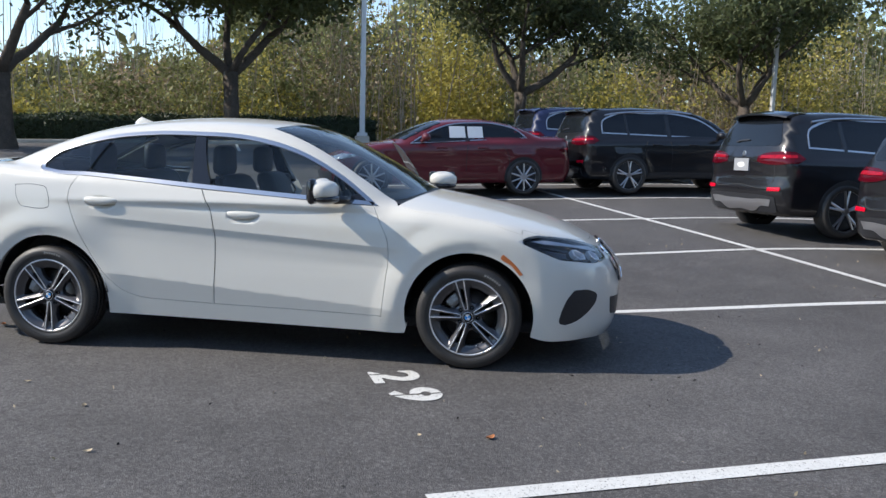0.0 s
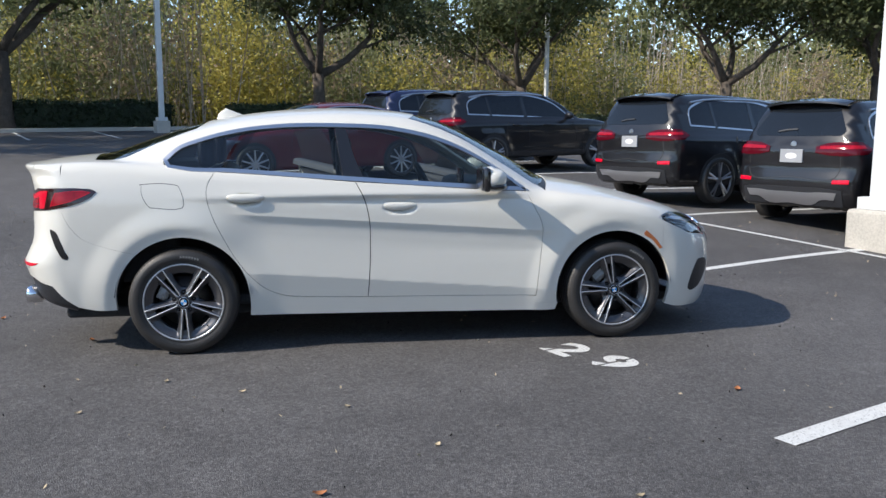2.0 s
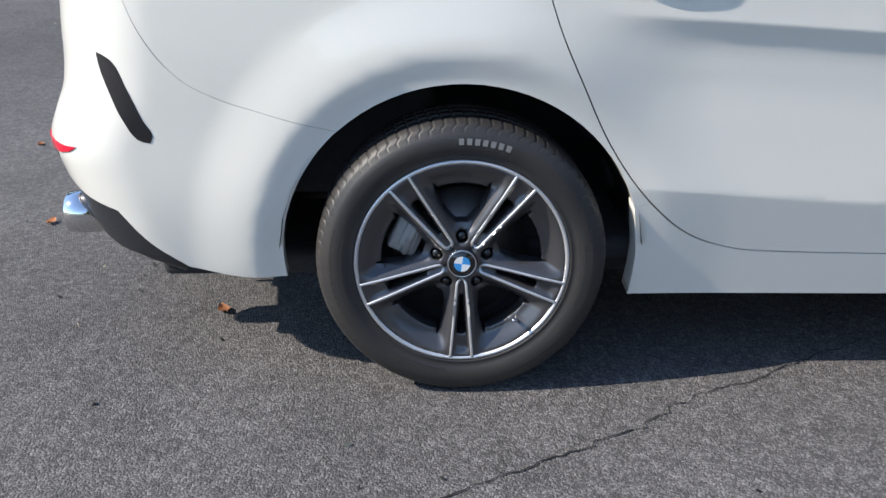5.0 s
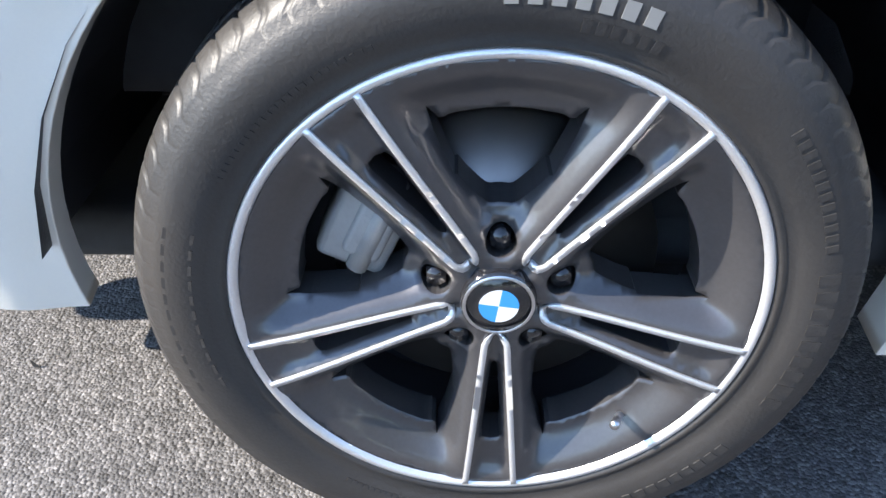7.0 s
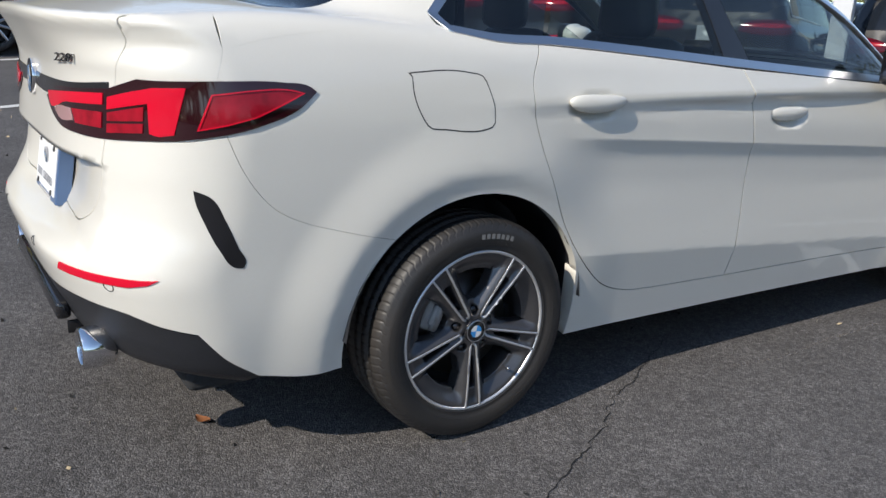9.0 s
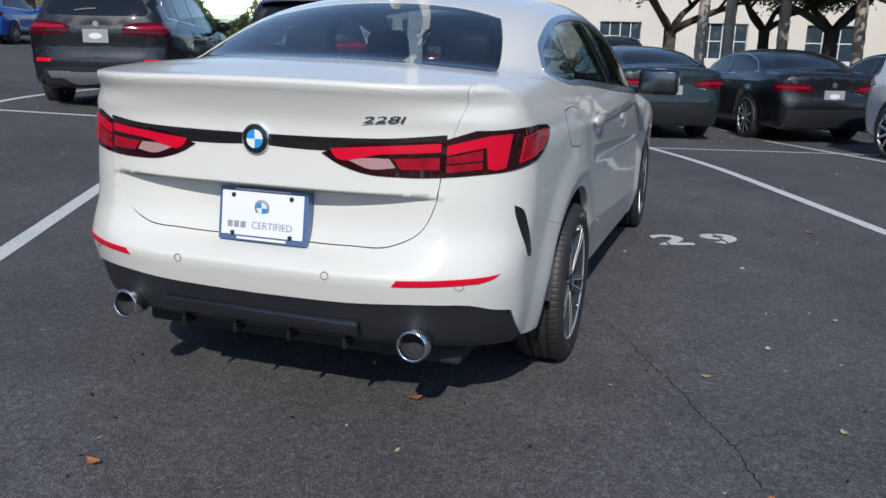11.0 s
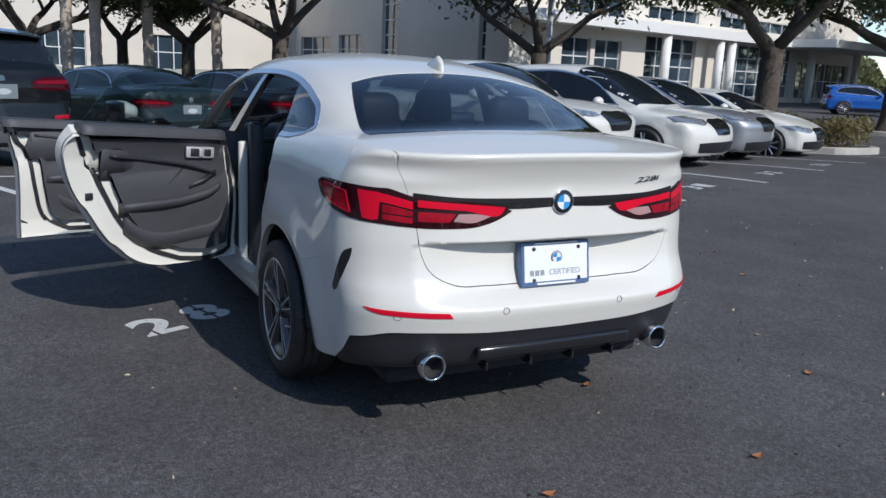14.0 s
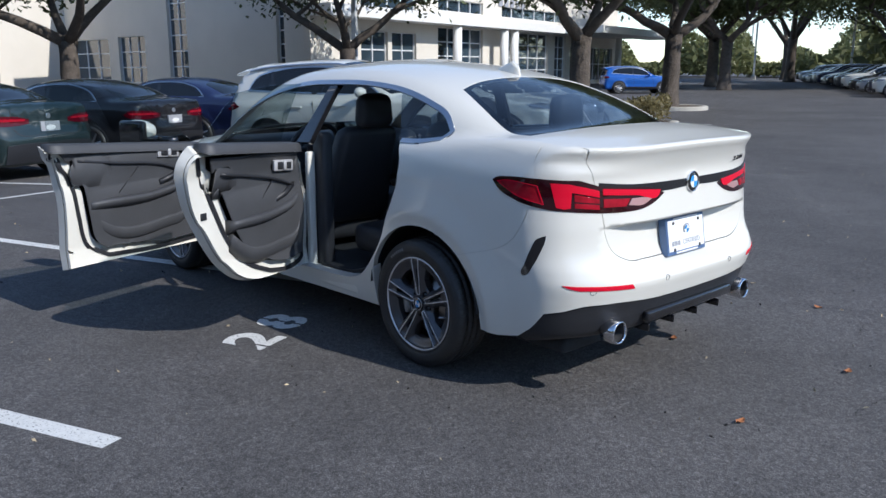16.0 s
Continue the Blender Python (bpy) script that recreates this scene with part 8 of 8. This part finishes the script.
# sign above the canopy as plain shapes
for f in (0.44, 0.46, 0.48, 0.50, 0.52):
    a = (PA[0] + (PB[0] - PA[0]) * f - 0.02, PA[1] + (PB[1] - PA[1]) * f)
    b = (PA[0] + (PB[0] - PA[0]) * (f + 0.013) - 0.02, PA[1] + (PB[1] - PA[1]) * (f + 0.013))
    wall_block(bld, a, b, 5.75, 6.3, 0.05, INK, "sign_bar", -0.06)
low = thing("service_building", "low cream building with a row of dark windows", "building")
facade(low, (84.0, 18.0), (78.0, 42.0), -0.5, 5.2, [(3.0 + 3.2 * i, 5.2 + 3.2 * i, 1.2, 3.4, 2, 2) for i in range(6)], 8.0)

# ---------------------------------------------------------------- litter on the asphalt
LEAFLITTER = mat("dry_orange_leaf", (0.34, 0.13, 0.05), 0.8, rand=0.5, vary=0.3, vscale=40)
PALELITTER = mat("pale_dry_leaf", (0.42, 0.34, 0.22), 0.8, rand=0.4, vary=0.3, vscale=40)
rnd = random.Random(3)


def fallen_leaf(x, y, size, mt, label):
    bm = bmesh.new()
    a = rnd.random() * 6.28
    rows = []
    for i in range(6):
        t = i / 5
        w = size * 0.32 * math.sin(math.pi * min(0.97, max(0.05, t))) + 0.001
        c = 0.15 * size * (2 * t - 1) ** 2
        px = (t - 0.5) * size
        rows.append([bm.verts.new((x + px * math.cos(a) - q * w * math.sin(a), y + px * math.sin(a) + q * w * math.cos(a), 0.004 + c + abs(q) * 0.12 * size)) for q in (-1, 0, 1)])
    for A, B_ in zip(rows, rows[1:]):
        for j in range(2):
            bm.faces.new((A[j], A[j + 1], B_[j + 1], B_[j]))
    return tagged(part("fallen_leaf", bm, mt, None, label), "", "leaf", "fallen leaves")


for x, y in ((-0.025, -1.40), (0.384, -1.64), (0.9, -1.95), (-0.35, -1.85), (1.25, -2.5), (0.55, -3.4), (1.9, -3.1)):
    fallen_leaf(x, y, 0.036, PALELITTER, "pale dry leaf on asphalt")
for x, y in ((-0.63, -0.43), (-1.467, -0.62), (-1.40, 0.30), (0.75, -2.9), (1.45, -3.3), (-1.9, 1.4), (-0.9, -1.6), (2.9, -2.0), (-2.2, -0.3), (-1.5, 2.3)):
    fallen_leaf(x, y, 0.052, LEAFLITTER, "curled orange-brown leaf on asphalt")
_n = 900
_rs = np.random.RandomState(21)
_C = np.stack([_rs.uniform(-6, 12, _n), _rs.uniform(-9, 8, _n), np.zeros(_n)], 1)
_C[:, 2] = gz(_C[:, 0], _C[:, 1]) + 0.006
tagged(leaves("leaf_crumbs", _C, 0.012, PALELITTER, 4), "crumbs of dry leaf and grit on the asphalt", "litter", kind="stuff")


# ---------------------------------------------------------------- cracks and scuffs in the asphalt
CRACK = mat("open_asphalt_crack", (0.010, 0.010, 0.010), 0.95, grain=0.3, gscale=200)


def scuff_mat():
    """Thin chalky rub marks, broken up by the stones of the asphalt."""
    m = mat("chalky_scuff", (0.30, 0.28, 0.26), 0.9, vary=0.15, grain=0.2, gscale=150)
    N, L = m.node_tree.nodes, m.node_tree.links
    n = N.new("ShaderNodeTexNoise")
    n.inputs["Scale"].default_value, n.inputs["Detail"].default_value = 95, 6
    L.new(N.new("ShaderNodeTexCoord").outputs["Object"], n.inputs["Vector"])
    r = N.new("ShaderNodeMapRange")
    r.inputs["From Min"].default_value, r.inputs["From Max"].default_value, r.inputs["To Max"].default_value = 0.46, 0.70, 0.75
    L.new(n.outputs["Fac"], r.inputs["Value"])
    L.new(r.outputs[0], N["Principled BSDF"].inputs["Alpha"])
    return m


SCUFF = scuff_mat()


def ground_mark(name, ctrl, width, mt, label, category, seed, jitter=0.0, rise=0.003):
    """A ragged ribbon on the asphalt along a few points, thinning out at its ends."""
    P = curve_pts(ctrl, 26)
    rs_ = np.random.RandomState(seed)
    t = np.gradient(P, axis=0)
    t /= np.linalg.norm(t, axis=1, keepdims=True)
    q = np.stack([-t[:, 1], t[:, 0]], 1)
    wob = np.cumsum(rs_.normal(0, 1, len(P)))
    wob -= np.linspace(wob[0], wob[-1], len(P))
    P = P + q * (wob * jitter + rs_.normal(0, jitter, len(P)))[:, None]
    w = width * rs_.uniform(0.25, 1.0, len(P)) * np.minimum(1, 6 * np.sin(np.pi * np.linspace(0.004, 0.996, len(P))))
    bm = bmesh.new()
    prev = None
    for p, n_, ww in zip(P, q, w):
        row = [bm.verts.new((c[0], c[1], float(gz(c[0], c[1])) + rise)) for c in (p - n_ * ww / 2, p + n_ * ww / 2)]
        if prev:
            bm.faces.new((prev[0], row[0], row[1], prev[1]))
        prev = row
    return tagged(part(name, bm, mt, None, "", False), label, category, kind="structure")


for i, (c, wd, jt) in enumerate((
        ([(-2.1, -2.25), (-1.5, -1.98), (-1.065, -1.72), (-0.58, -1.49), (-0.136, -1.235), (0.2, -1.075), (0.53, -0.872), (0.72, -0.785), (1.1, -0.60)], 0.0046, 0.0035),
        ([(-0.58, -1.49), (-0.45, -1.60), (-0.40, -1.74)], 0.0035, 0.003),
        ([(-1.70, -0.10), (-1.69, -0.34), (-1.71, -0.52), (-1.78, -0.70)], 0.0040, 0.003),
        ([(-1.30, -1.20), (-1.22, -1.45), (-1.30, -1.70)], 0.0030, 0.003),
        ([(-1.55, -1.15), (-1.42, -1.02), (-1.36, -0.86)], 0.0035, 0.003),
        ([(-2.6, 0.9), (-2.2, 0.4), (-1.9, 0.2)], 0.0030, 0.003))):
    ground_mark("asphalt_crack", c, wd, CRACK, "fine dark crack in the asphalt", "crack", 40 + i, jt)
for i, (c, wd) in enumerate((
        ([(-0.09, -1.285), (0.053, -1.265), (0.175, -1.312)], 0.018), ([(0.219, -1.395), (0.35, -1.442), (0.49, -1.552), (0.75, -1.68)], 0.012),
        ([(0.99, -0.905), (1.29, -0.948), (1.60, -0.93), (2.05, -0.926), (2.59, -0.921), (2.93, -0.976)], 0.020),
        ([(2.30, -1.06), (2.58, -1.16), (2.68, -1.30), (2.70, -1.49)], 0.006), ([(-0.75, 1.75), (-0.55, 1.60), (-0.20, 1.52)], 0.012),
        ([(3.6, -2.4), (4.0, -2.25), (4.35, -2.3)], 0.02))):
    ground_mark("scuff", c, wd, SCUFF, "pale chalky scuff on the asphalt", "scuff", 60 + i, 0.0015, 0.0035)
# dark oil specks and grit
_C = np.stack([_rs.uniform(-5, 5, 500), _rs.uniform(-6, 6, 500), np.zeros(500)], 1)
_C[:, 2] = gz(_C[:, 0], _C[:, 1]) + 0.004
tagged(leaves("dark_grit", _C, 0.011, CRACK, 9), "dark grit scattered on the asphalt", "litter", kind="stuff")
